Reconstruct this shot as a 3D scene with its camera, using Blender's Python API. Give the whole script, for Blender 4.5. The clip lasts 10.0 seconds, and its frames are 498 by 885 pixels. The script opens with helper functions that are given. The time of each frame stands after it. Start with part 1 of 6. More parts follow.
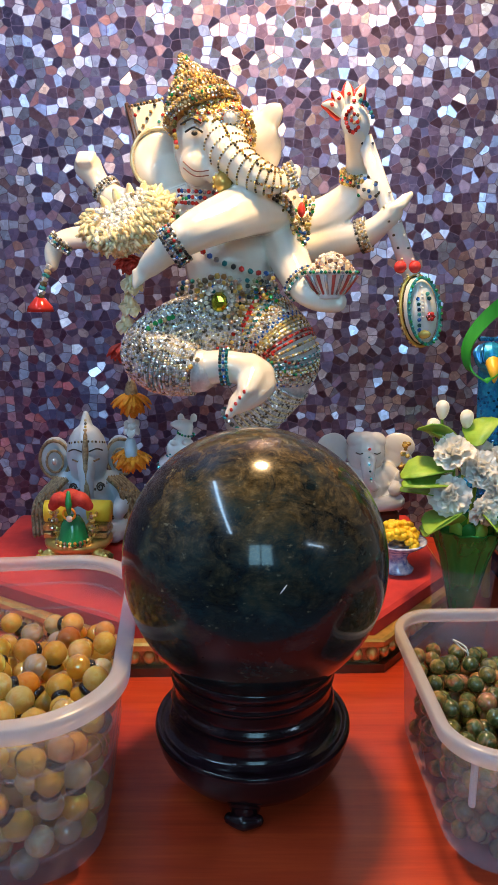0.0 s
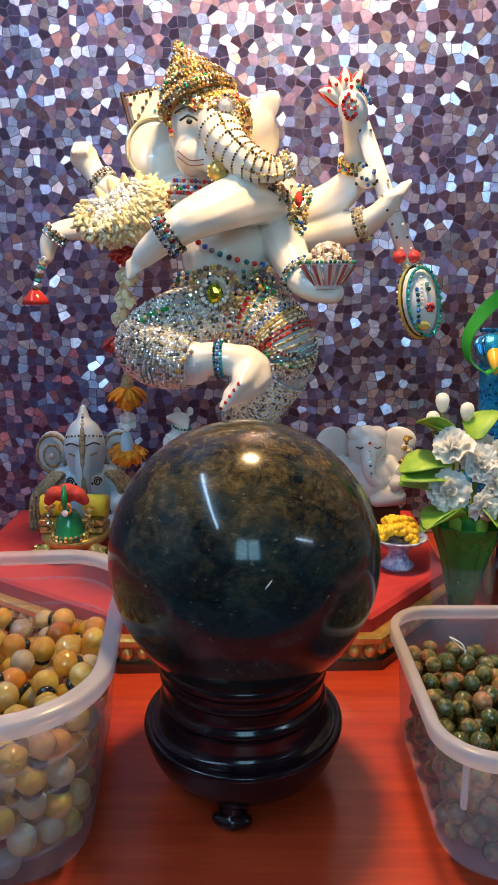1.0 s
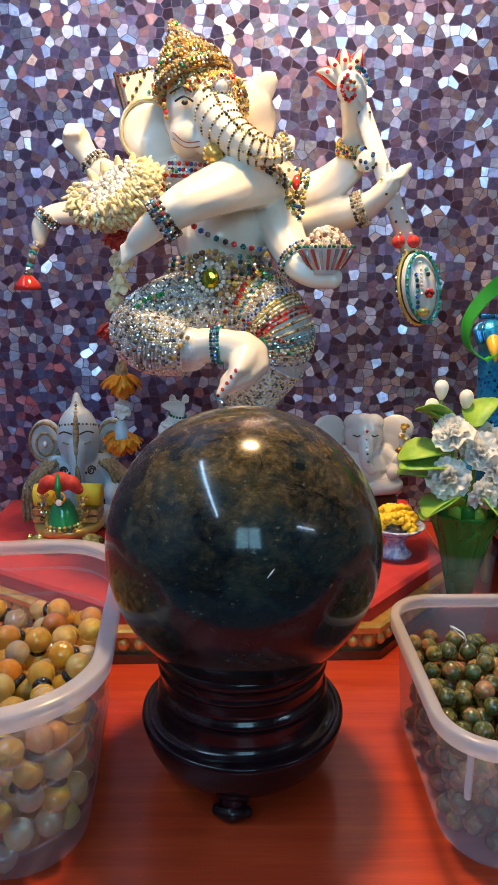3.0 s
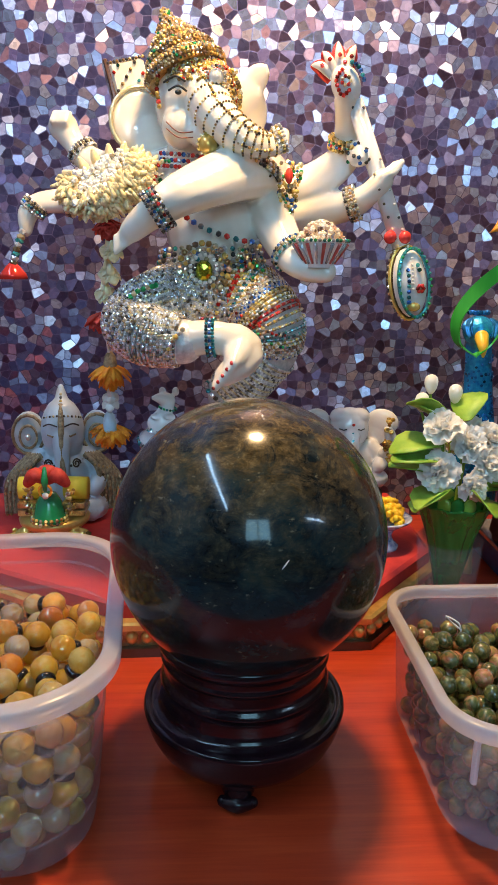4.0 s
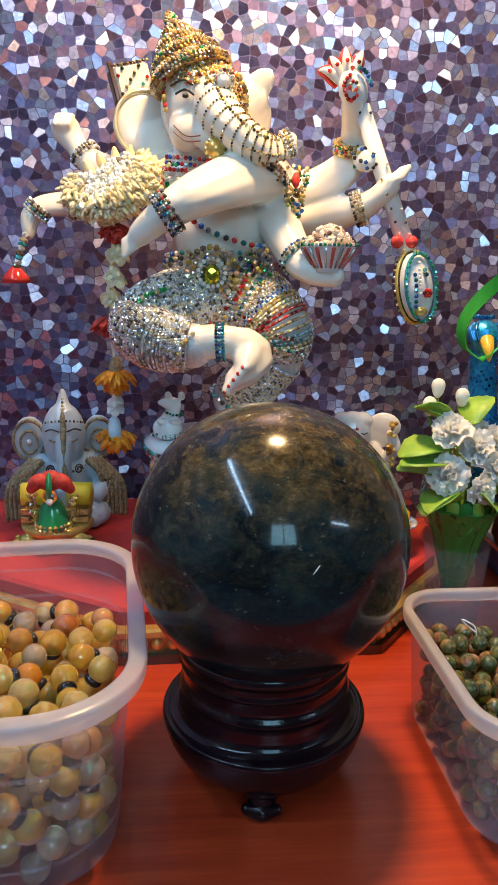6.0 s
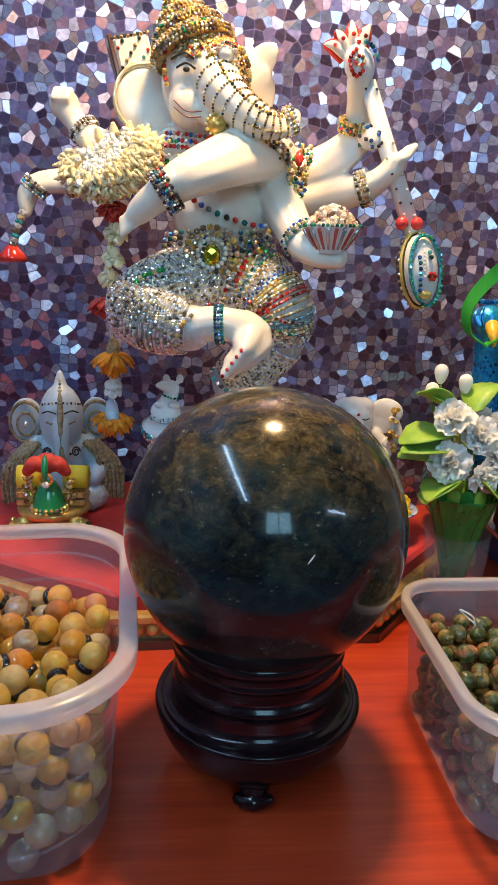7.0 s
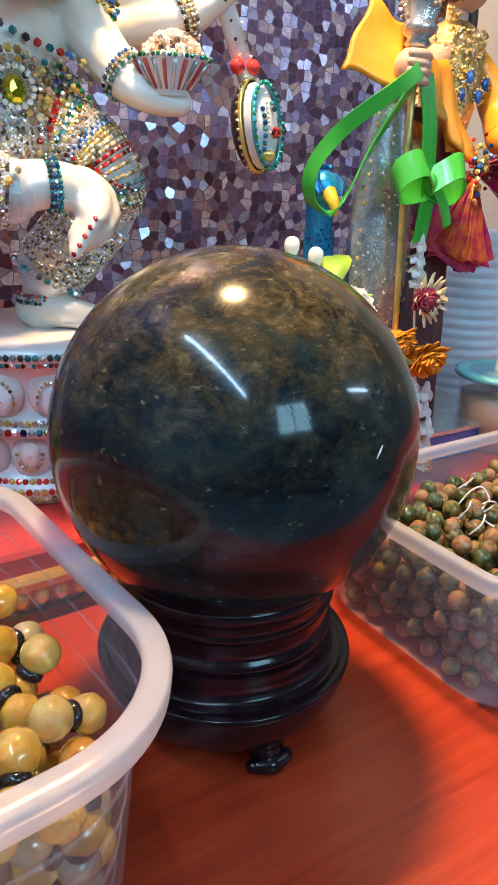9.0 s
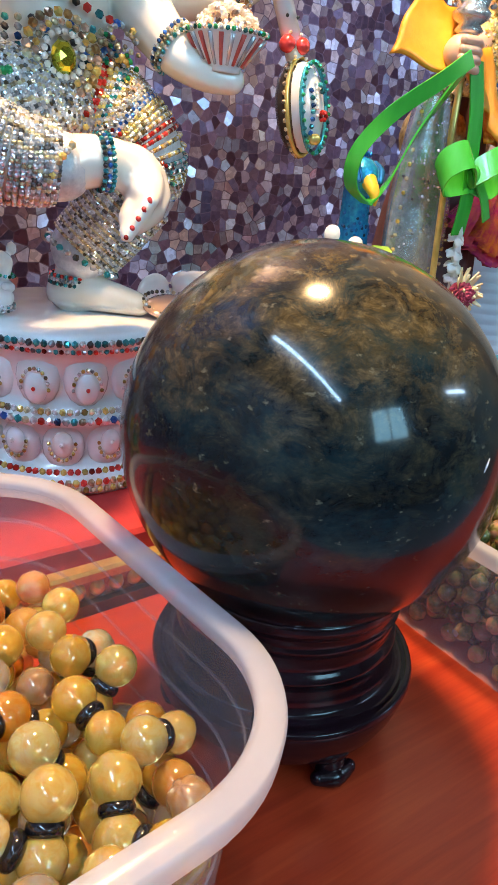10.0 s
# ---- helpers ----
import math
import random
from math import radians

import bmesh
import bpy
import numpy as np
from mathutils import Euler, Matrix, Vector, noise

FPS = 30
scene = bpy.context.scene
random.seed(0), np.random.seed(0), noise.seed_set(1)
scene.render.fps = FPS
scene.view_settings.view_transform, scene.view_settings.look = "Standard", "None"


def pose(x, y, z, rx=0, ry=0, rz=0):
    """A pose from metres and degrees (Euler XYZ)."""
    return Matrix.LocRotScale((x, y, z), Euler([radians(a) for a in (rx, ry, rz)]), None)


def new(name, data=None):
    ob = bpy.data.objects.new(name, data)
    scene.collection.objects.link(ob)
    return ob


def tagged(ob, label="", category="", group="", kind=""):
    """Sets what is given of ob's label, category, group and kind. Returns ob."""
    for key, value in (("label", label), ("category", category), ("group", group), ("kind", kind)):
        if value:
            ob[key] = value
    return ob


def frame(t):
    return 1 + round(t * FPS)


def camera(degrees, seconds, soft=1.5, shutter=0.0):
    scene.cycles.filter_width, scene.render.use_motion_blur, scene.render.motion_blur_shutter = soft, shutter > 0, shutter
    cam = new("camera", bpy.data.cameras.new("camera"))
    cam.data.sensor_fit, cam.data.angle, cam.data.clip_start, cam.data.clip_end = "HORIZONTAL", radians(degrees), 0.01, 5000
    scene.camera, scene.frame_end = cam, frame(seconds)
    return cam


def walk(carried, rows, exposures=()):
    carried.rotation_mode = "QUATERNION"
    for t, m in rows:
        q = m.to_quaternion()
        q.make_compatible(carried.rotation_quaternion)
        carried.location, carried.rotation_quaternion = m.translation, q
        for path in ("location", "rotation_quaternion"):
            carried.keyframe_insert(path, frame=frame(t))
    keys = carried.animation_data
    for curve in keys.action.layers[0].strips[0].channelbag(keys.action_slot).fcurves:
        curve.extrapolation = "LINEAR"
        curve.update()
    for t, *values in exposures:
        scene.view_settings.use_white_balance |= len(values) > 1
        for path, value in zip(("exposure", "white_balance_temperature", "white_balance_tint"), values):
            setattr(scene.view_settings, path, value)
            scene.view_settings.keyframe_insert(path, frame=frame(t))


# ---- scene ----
cam = camera(39.5, 10.0, 1.2)
METRES, EYE, TILT, LEAN, TURN = 0.35, 0.332, -13.0, 0.0, 0.0
ROWS = [
    (0.0, 0.0, 0.0, 0.0, 0.0, 0.0, -0.0),
    (0.5, 0.0155, 0.0204, -0.0064, 0.7, -0.22, -0.15),
    (1.0, 0.0411, 0.0283, -0.0069, 0.98, -0.31, 0.02),
    (1.5, 0.0376, 0.0353, -0.0079, 0.88, -0.35, 0.08),
    (2.0, 0.0432, 0.0439, -0.0104, 0.68, -0.5, 0.05),
    (2.5, 0.0422, 0.0511, -0.0109, 0.69, -0.76, 0.1),
    (4.0, -0.0525, 0.0535, -0.0183, -2.93, -1.53, -0.22),
    (4.5, -0.0872, 0.0492, -0.0163, -4.71, -0.89, 0.07),
    (5.0, -0.1152, 0.0535, -0.0147, -4.87, -0.85, 0.5),
    (5.5, -0.1301, 0.0612, -0.0169, -4.84, -1.03, 0.36),
    (7.0, -0.1097, 0.0922, -0.0155, -4.28, -2.54, -0.68),
    (7.5, -0.1708, 0.1939, -0.032, -10.2, -6.3, -2.39),
    (8.0, -0.2696, 0.3496, -0.06, -21.04, -9.64, -0.05),
    (8.5, -0.3576, 0.4125, -0.0638, -30.34, -9.79, 3.6),
    (9.0, -0.4575, 0.4869, -0.0681, -32.22, -10.03, 4.53),
    (9.5, -0.5237, 0.5354, -0.0481, -34.43, -9.18, 3.86),
    (10.0, -0.548, 0.6008, -0.0389, -34.35, -11.79, 2.41),
]
walk(cam, [(t, pose(0, 0, EYE, TILT, LEAN, TURN) @ pose(METRES * x, METRES * y, METRES * z, 90 + pitch, roll, yaw)) for t, x, y, z, yaw, pitch, roll in ROWS], [(0.0, 0.0), (7.0, 0.05), (8.0, 0.35), (8.5, 0.50), (10.0, 0.66)])

# ---- light ----
world = bpy.data.worlds.new("world")
world.use_nodes = True
world.node_tree.nodes["Background"].inputs[0].default_value = (0.55, 0.62, 0.8, 1)
world.node_tree.nodes["Background"].inputs[1].default_value = 0.05
scene.world = world

spot = bpy.data.lights.new("altar_downlight", "POINT")
spot.energy, spot.color, spot.shadow_soft_size = 42.5, (1.0, 0.63, 0.29), 0.055
new("altar_downlight", spot).matrix_world = pose(0.0610, 0.578, 0.97)


# ---- materials ----
def nodes_of(name):
    m = bpy.data.materials.new(name)
    m.use_nodes = True
    nt = m.node_tree
    return m, nt, nt.nodes["Principled BSDF"]


def ramp_node(nt, stops, source):
    r = nt.nodes.new("ShaderNodeValToRGB")
    while len(r.color_ramp.elements) < len(stops):
        r.color_ramp.elements.new(0.5)
    for e, (p, c) in zip(r.color_ramp.elements, stops):
        e.position, e.color = p, (*c, 1)
    nt.links.new(source, r.inputs[0])
    return r.outputs[0]


def noise_node(nt, scale, detail=4.0, stretch=None, rough=0.55, distort=0.0):
    tc = nt.nodes.new("ShaderNodeTexCoord")
    n = nt.nodes.new("ShaderNodeTexNoise")
    n.inputs["Scale"].default_value, n.inputs["Detail"].default_value = scale, detail
    n.inputs["Roughness"].default_value, n.inputs["Distortion"].default_value = rough, distort
    src = tc.outputs["Object"]
    if stretch:
        mp = nt.nodes.new("ShaderNodeMapping")
        mp.inputs["Scale"].default_value = stretch
        nt.links.new(src, mp.inputs[0])
        src = mp.outputs[0]
    nt.links.new(src, n.inputs["Vector"])
    return n.outputs["Fac"]


def bump_node(nt, height, strength, distance=0.001):
    b = nt.nodes.new("ShaderNodeBump")
    b.inputs["Strength"].default_value, b.inputs["Distance"].default_value = strength, distance
    nt.links.new(height, b.inputs["Height"])
    return b.outputs[0]


def surface(name, c1, c2, rough=0.4, metal=0.0, scale=60.0, bump=0.1, coat=0.0, stretch=None, fine=400.0, sss=0.0, spec=0.5):
    """A surface of two tones mixed by large and fine noise, with a fine relief."""
    m, nt, p = nodes_of(name)
    big = noise_node(nt, scale, 5.0, stretch)
    nt.links.new(ramp_node(nt, [(0.3, c1), (0.7, c2)], big), p.inputs["Base Color"])
    p.inputs["Roughness"].default_value, p.inputs["Metallic"].default_value = rough, metal
    p.inputs["Coat Weight"].default_value, p.inputs["Specular IOR Level"].default_value = coat, spec
    p.inputs["Coat Roughness"].default_value = 0.06
    if sss:
        p.inputs["Subsurface Weight"].default_value = sss
        p.inputs["Subsurface Radius"].default_value = (0.006, 0.005, 0.004)
    if bump:
        nt.links.new(bump_node(nt, noise_node(nt, fine, 3.0, stretch), bump), p.inputs["Normal"])
    return m


def stone(name, c, metal=0.75, rough=0.12):
    """Cut glass stones: each island of the mesh in its own tone, with sparkle put into the colour."""
    m, nt, p = nodes_of(name)
    g = nt.nodes.new("ShaderNodeNewGeometry")
    # wide dark-to-bright spread paints the sparkle of the facets
    dark, mid, light = tuple(v * 0.12 for v in c), tuple(v * 0.7 for v in c), tuple(min(1, v * 1.25 + 0.03) for v in c)
    nt.links.new(ramp_node(nt, [(0.0, dark), (0.3, mid), (1.0, light)], g.outputs["Random Per Island"]), p.inputs["Base Color"])
    p.inputs["Metallic"].default_value, p.inputs["Roughness"].default_value = metal, rough
    return m


def plastic(name, opacity, tint, rough=0.3):
    """Milky food-box plastic: partly clear, partly scattering, with a soft gloss."""
    m, nt, p = nodes_of(name)
    p.inputs["Base Color"].default_value = (*tint, 1)
    p.inputs["Roughness"].default_value = rough
    p.inputs["Specular IOR Level"].default_value = 0.6
    p.inputs["Subsurface Weight"].default_value = 0.0
    clear, tl = nt.nodes.new("ShaderNodeBsdfTransparent"), nt.nodes.new("ShaderNodeBsdfTranslucent")
    clear.inputs[0].default_value = (0.97, 0.96, 0.99, 1)
    tl.inputs[0].default_value = (*tint, 1)
    half, mixed = nt.nodes.new("ShaderNodeMixShader"), nt.nodes.new("ShaderNodeMixShader")
    half.inputs[0].default_value = 0.4
    nt.links.new(p.outputs[0], half.inputs[1])
    nt.links.new(tl.outputs[0], half.inputs[2])
    r = nt.nodes.new("ShaderNodeMapRange")
    r.inputs["To Min"].default_value, r.inputs["To Max"].default_value = opacity * 0.8, min(1, opacity * 1.2)
    nt.links.new(noise_node(nt, 25.0), r.inputs[0])
    nt.links.new(r.outputs[0], mixed.inputs[0])
    nt.links.new(clear.outputs[0], mixed.inputs[1])
    nt.links.new(half.outputs[0], mixed.inputs[2])
    nt.links.new(mixed.outputs[0], nt.nodes["Material Output"].inputs[0])
    return m


def glass(name, tint, opacity=0.25):
    m = plastic(name, opacity, tint, 0.05)
    return m


def foil_material():
    """Purple holographic mosaic foil: irregular cells, each tilted its own way, in darker seams; glints partly painted
    in.
    """
    m, nt, p = nodes_of("mosaic_foil")
    tc, sx, cx = nt.nodes.new("ShaderNodeTexCoord"), nt.nodes.new("ShaderNodeSeparateXYZ"), nt.nodes.new("ShaderNodeCombineXYZ")
    nt.links.new(tc.outputs["Object"], sx.inputs[0])
    nt.links.new(sx.outputs["X"], cx.inputs["X"])
    nt.links.new(sx.outputs["Z"], cx.inputs["Y"])
    cell, edge = nt.nodes.new("ShaderNodeTexVoronoi"), nt.nodes.new("ShaderNodeTexVoronoi")
    edge.feature = "DISTANCE_TO_EDGE"
    for v in (cell, edge):
        v.voronoi_dimensions = "2D"
        v.inputs["Scale"].default_value = FOIL_SCALE
        v.inputs["Randomness"].default_value = 0.8
        nt.links.new(cx.outputs[0], v.inputs["Vector"])
    g = nt.nodes.new("ShaderNodeNewGeometry")
    inside = nt.nodes.new("ShaderNodeMapRange")
    inside.inputs["From Min"].default_value, inside.inputs["From Max"].default_value = 0.02, 0.07
    nt.links.new(edge.outputs["Distance"], inside.inputs[0])
    # per-cell lean to the side and up or down; the seams lie flat
    sub, mul, scl, add, nrm = (nt.nodes.new("ShaderNodeVectorMath") for _ in range(5))
    sub.operation, mul.operation, scl.operation, add.operation, nrm.operation = "SUBTRACT", "MULTIPLY", "SCALE", "ADD", "NORMALIZE"
    sub.inputs[1].default_value = (0.5, 0.5, 0.5)
    mul.inputs[1].default_value = (FOIL_TILT, 0.0, FOIL_TILT)
    sepc, comb = nt.nodes.new("ShaderNodeSeparateColor"), nt.nodes.new("ShaderNodeCombineXYZ")
    nt.links.new(cell.outputs["Color"], sepc.inputs[0])
    nt.links.new(sepc.outputs[0], comb.inputs["X"])
    nt.links.new(sepc.outputs[1], comb.inputs["Z"])
    nt.links.new(comb.outputs[0], sub.inputs[0])
    nt.links.new(sub.outputs[0], mul.inputs[0])
    nt.links.new(mul.outputs[0], scl.inputs[0])
    nt.links.new(inside.outputs[0], scl.inputs["Scale"])
    nt.links.new(scl.outputs[0], add.inputs[0])
    nt.links.new(g.outputs["Normal"], add.inputs[1])
    nt.links.new(add.outputs[0], nrm.inputs[0])
    nt.links.new(nrm.outputs[0], p.inputs["Normal"])
    # cell tones vary at random; the palest also put lamp glints into the colour
    tone = ramp_node(nt, [(0.0, (0.115, 0.080, 0.160)), (0.52, (0.18, 0.145, 0.260)), (0.68, (0.50, 0.50, 0.70)), (1.0, (0.76, 0.78, 0.97))], sepc.outputs[2])
    # painted reflections: left-leaning cells cool as from the tube, right-leaning warm as from the downlight
    glint_tint = nt.nodes.new("ShaderNodeMix")
    glint_tint.data_type, glint_tint.blend_type = "RGBA", "MULTIPLY"
    glint_tint.inputs["Factor"].default_value = 1.0
    nt.links.new(tone, glint_tint.inputs["A"])
    nt.links.new(ramp_node(nt, [(0.15, (0.74, 0.90, 1.0)), (0.5, (0.92, 0.92, 0.98)), (0.85, (1.0, 0.86, 0.77))], sepc.outputs[0]), glint_tint.inputs["B"])
    fleck = ramp_node(nt, [(0.35, (0.14, 0.105, 0.195)), (0.7, (0.25, 0.21, 0.35))], noise_node(nt, 140.0, 3.0))
    mx = nt.nodes.new("ShaderNodeMix")
    mx.data_type = "RGBA"
    nt.links.new(inside.outputs[0], mx.inputs["Factor"])
    nt.links.new(fleck, mx.inputs["A"])
    nt.links.new(glint_tint.outputs["Result"], mx.inputs["B"])
    grain = nt.nodes.new("ShaderNodeTexVoronoi")
    grain.voronoi_dimensions = "2D"
    grain.inputs["Scale"].default_value = 260.0
    nt.links.new(cx.outputs[0], grain.inputs["Vector"])
    gsep = nt.nodes.new("ShaderNodeSeparateColor")
    nt.links.new(grain.outputs["Color"], gsep.inputs[0])
    dapple = nt.nodes.new("ShaderNodeMix")
    dapple.data_type, dapple.blend_type = "RGBA", "MULTIPLY"
    dapple.inputs["Factor"].default_value = 0.6
    nt.links.new(mx.outputs["Result"], dapple.inputs["A"])
    nt.links.new(ramp_node(nt, [(0.0, (0.45, 0.42, 0.52)), (1.0, (1.0, 1.0, 1.0))], gsep.outputs[0]), dapple.inputs["B"])
    nt.links.new(dapple.outputs["Result"], p.inputs["Base Color"])
    p.inputs["Metallic"].default_value = 0.8
    rough = nt.nodes.new("ShaderNodeMapRange")
    rough.inputs["To Min"].default_value, rough.inputs["To Max"].default_value = 0.52, 0.28
    nt.links.new(sepc.outputs[2], rough.inputs[0])
    nt.links.new(rough.outputs[0], p.inputs["Roughness"])
    return m


def labradorite_material():
    """Polished dark stone: grey-green and blue depths, bronze and olive bands painted lighter towards the lit top,
    small bright flakes.
    """
    m, nt, p = nodes_of("polished_labradorite")
    deep = ramp_node(nt, [(0.36, (0.002, 0.004, 0.006)), (0.47, (0.004, 0.009, 0.013)), (0.53, (0.007, 0.018, 0.023)), (0.58, (0.015, 0.027, 0.029)), (0.63, (0.028, 0.033, 0.025)), (0.69, (0.008, 0.016, 0.019))], noise_node(nt, 20.0, 12.0, (1.0, 1.0, 1.6), 0.70, 0.3))
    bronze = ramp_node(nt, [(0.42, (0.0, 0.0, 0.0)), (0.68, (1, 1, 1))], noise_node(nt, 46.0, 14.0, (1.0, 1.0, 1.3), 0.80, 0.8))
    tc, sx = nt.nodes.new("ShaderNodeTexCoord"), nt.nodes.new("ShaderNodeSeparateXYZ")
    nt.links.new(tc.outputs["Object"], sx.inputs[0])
    # bronze strengthens with height: light from above put into the colour
    top_light = nt.nodes.new("ShaderNodeMapRange")
    top_light.inputs["From Min"].default_value, top_light.inputs["From Max"].default_value = -0.01, 0.080
    top_light.inputs["To Min"].default_value, top_light.inputs["To Max"].default_value = 0.10, 1.7
    nt.links.new(sx.outputs["Z"], top_light.inputs[0])
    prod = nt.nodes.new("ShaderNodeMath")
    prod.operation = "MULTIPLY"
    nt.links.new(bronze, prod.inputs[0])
    nt.links.new(top_light.outputs[0], prod.inputs[1])
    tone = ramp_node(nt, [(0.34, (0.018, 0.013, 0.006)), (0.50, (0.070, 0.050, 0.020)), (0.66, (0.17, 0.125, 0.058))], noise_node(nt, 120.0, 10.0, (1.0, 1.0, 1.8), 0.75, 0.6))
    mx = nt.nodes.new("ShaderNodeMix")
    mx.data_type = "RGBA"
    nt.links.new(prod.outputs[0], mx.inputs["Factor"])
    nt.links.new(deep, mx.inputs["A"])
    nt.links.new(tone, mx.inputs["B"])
    flake = ramp_node(nt, [(0.66, (0, 0, 0)), (0.74, (1, 1, 1))], noise_node(nt, 210.0, 3.0, (1.0, 0.8, 1.4)))
    thin = nt.nodes.new("ShaderNodeMath")
    thin.operation = "MULTIPLY"
    nt.links.new(flake, thin.inputs[0])
    thin.inputs[1].default_value = 0.5
    mx2 = nt.nodes.new("ShaderNodeMix")
    mx2.data_type = "RGBA"
    nt.links.new(thin.outputs[0], mx2.inputs["Factor"])
    nt.links.new(mx.outputs["Result"], mx2.inputs["A"])
    mx2.inputs["B"].default_value = (0.22, 0.20, 0.13, 1)
    nt.links.new(mx2.outputs["Result"], p.inputs["Base Color"])
    p.inputs["Roughness"].default_value, p.inputs["IOR"].default_value = 0.17, 1.54
    p.inputs["Specular IOR Level"].default_value = 0.15
    p.inputs["Coat Weight"].default_value, p.inputs["Coat Roughness"].default_value = 0.36, 0.05
    return m


def bead_material(name, stops, rough=0.12, sss=0.3, mottle=0.0, vein=(0.42, 0.30, 0.18)):
    """Polished stone beads: the tone differs from bead to bead, with cloudy veins."""
    m, nt, p = nodes_of(name)
    info = nt.nodes.new("ShaderNodeObjectInfo")
    g = nt.nodes.new("ShaderNodeNewGeometry")
    addm, fr = nt.nodes.new("ShaderNodeMath"), nt.nodes.new("ShaderNodeMath")
    addm.operation, fr.operation = "ADD", "FRACT"
    nt.links.new(info.outputs["Random"], addm.inputs[0])
    nt.links.new(g.outputs["Random Per Island"], addm.inputs[1])
    nt.links.new(addm.outputs[0], fr.inputs[0])
    if mottle:
        blot, both = nt.nodes.new("ShaderNodeMath"), nt.nodes.new("ShaderNodeMath")
        blot.operation, both.operation = "MULTIPLY_ADD", "ADD"
        blot.inputs[1].default_value, blot.inputs[2].default_value = mottle, -mottle / 2
        nt.links.new(noise_node(nt, 190.0, 4.0, None, 0.6, 0.5), blot.inputs[0])
        nt.links.new(addm.outputs[0], both.inputs[0])
        nt.links.new(blot.outputs[0], both.inputs[1])
        nt.links.new(both.outputs[0], fr.inputs[0])
    base = ramp_node(nt, stops, fr.outputs[0])
    veins = noise_node(nt, 160.0, 6.0, None, 0.7, 1.2)
    mx = nt.nodes.new("ShaderNodeMix")
    mx.data_type, mx.blend_type = "RGBA", "MULTIPLY"
    mx.inputs["Factor"].default_value = 0.8 if mottle else 0.7
    nt.links.new(base, mx.inputs["A"])
    nt.links.new(ramp_node(nt, [(0.36, vein), (0.54, (1.0, 1.0, 1.0))], veins), mx.inputs["B"])
    nt.links.new(mx.outputs["Result"], p.inputs["Base Color"])
    p.inputs["Roughness"].default_value = rough
    p.inputs["Subsurface Weight"].default_value = sss
    p.inputs["Subsurface Radius"].default_value, p.inputs["Subsurface Scale"].default_value = (0.008, 0.005, 0.002), 0.5
    p.inputs["Coat Weight"].default_value = 0.8
    p.inputs["Coat Roughness"].default_value = 0.05
    return m


def glow(name, c, strength):
    m, nt, p = nodes_of(name)
    p.inputs["Emission Color"].default_value, p.inputs["Emission Strength"].default_value = (*c, 1), strength
    return m


def wood_material():
    """Red-varnished wood, the grain along x."""
    m, nt, p = nodes_of("red_varnished_wood")
    grain = noise_node(nt, 14.0, 8.0, (0.5, 9.0, 9.0), 0.65, 0.3)
    nt.links.new(ramp_node(nt, [(0.3, (0.30, 0.022, 0.008)), (0.5, (0.42, 0.040, 0.012)), (0.72, (0.52, 0.065, 0.018))], grain), p.inputs["Base Color"])
    p.inputs["Roughness"].default_value = 0.32
    p.inputs["Coat Weight"].default_value, p.inputs["Coat Roughness"].default_value = 0.20, 0.15
    nt.links.new(bump_node(nt, grain, 0.12, 0.0008), p.inputs["Normal"])
    return m


FOIL_SCALE, FOIL_TILT = 94.0, 0.55
FOIL = foil_material()
WOOD = wood_material()
STONE_BALL = labradorite_material()
LACQUER = surface("black_lacquered_wood", (0.008, 0.003, 0.005), (0.015, 0.005, 0.008), 0.18, 0.0, 40.0, 0.05, 0.16, None, 400.0, 0.0, 0.3)
PORCELAIN = surface("cream_porcelain", (0.78, 0.72, 0.62), (0.86, 0.82, 0.74), 0.22, 0.0, 30.0, 0.03, 0.4, None, 300.0, 0.12)
BLUE_WHITE = surface("pale_blue_glaze", (0.38, 0.45, 0.52), (0.48, 0.55, 0.62), 0.28, 0.0, 50.0, 0.06, 0.3)
WHITE_GLAZE = surface("white_glaze", (0.72, 0.73, 0.74), (0.82, 0.82, 0.82), 0.15, 0.0, 40.0, 0.03, 0.5, None, 300.0, 0.1)
SILVER = stone("silver_stones", (0.84, 0.88, 0.95), 0.62, 0.16)
GOLD = stone("gold_stones", (0.92, 0.60, 0.16), 0.5, 0.22)
CREAM_STONE = stone("champagne_stones", (0.92, 0.74, 0.48), 0.6, 0.18)
RED = stone("red_stones", (0.70, 0.04, 0.03), 0.35, 0.1)
GREEN = stone("green_stones", (0.02, 0.35, 0.12), 0.35, 0.1)
BLUE = stone("blue_stones", (0.04, 0.16, 0.55), 0.4, 0.1)
TEAL = stone("teal_stones", (0.05, 0.38, 0.42), 0.5, 0.1)
OLIVE = stone("olive_gem", (0.52, 0.50, 0.03), 0.75, 0.05)
PINK = stone("rose_stones", (0.85, 0.55, 0.42), 0.6, 0.15)
PEARL = surface("pearl", (0.80, 0.78, 0.72), (0.9, 0.88, 0.84), 0.18, 0.0, 60.0, 0.0, 0.5)
BLACK = surface("black_paint", (0.010, 0.009, 0.009), (0.03, 0.026, 0.024), 0.4)
GOLD_PAINT = surface("gold_paint", (0.62, 0.40, 0.10), (0.88, 0.62, 0.20), 0.28, 0.65, 90.0, 0.25)
ANTIQUE = surface("antique_gold_moulding", (0.16, 0.08, 0.03), (0.55, 0.36, 0.14), 0.34, 0.75, 120.0, 0.3)
DARK_BASE = surface("dark_wood_base", (0.05, 0.02, 0.012), (0.11, 0.045, 0.022), 0.35, 0.0, 60.0, 0.1, 0.3)
RED_CLOTH = surface("red_velvet_cloth", (0.42, 0.020, 0.022), (0.54, 0.035, 0.032), 0.8, 0.0, 70.0, 0.35, 0.0, None, 1500.0)
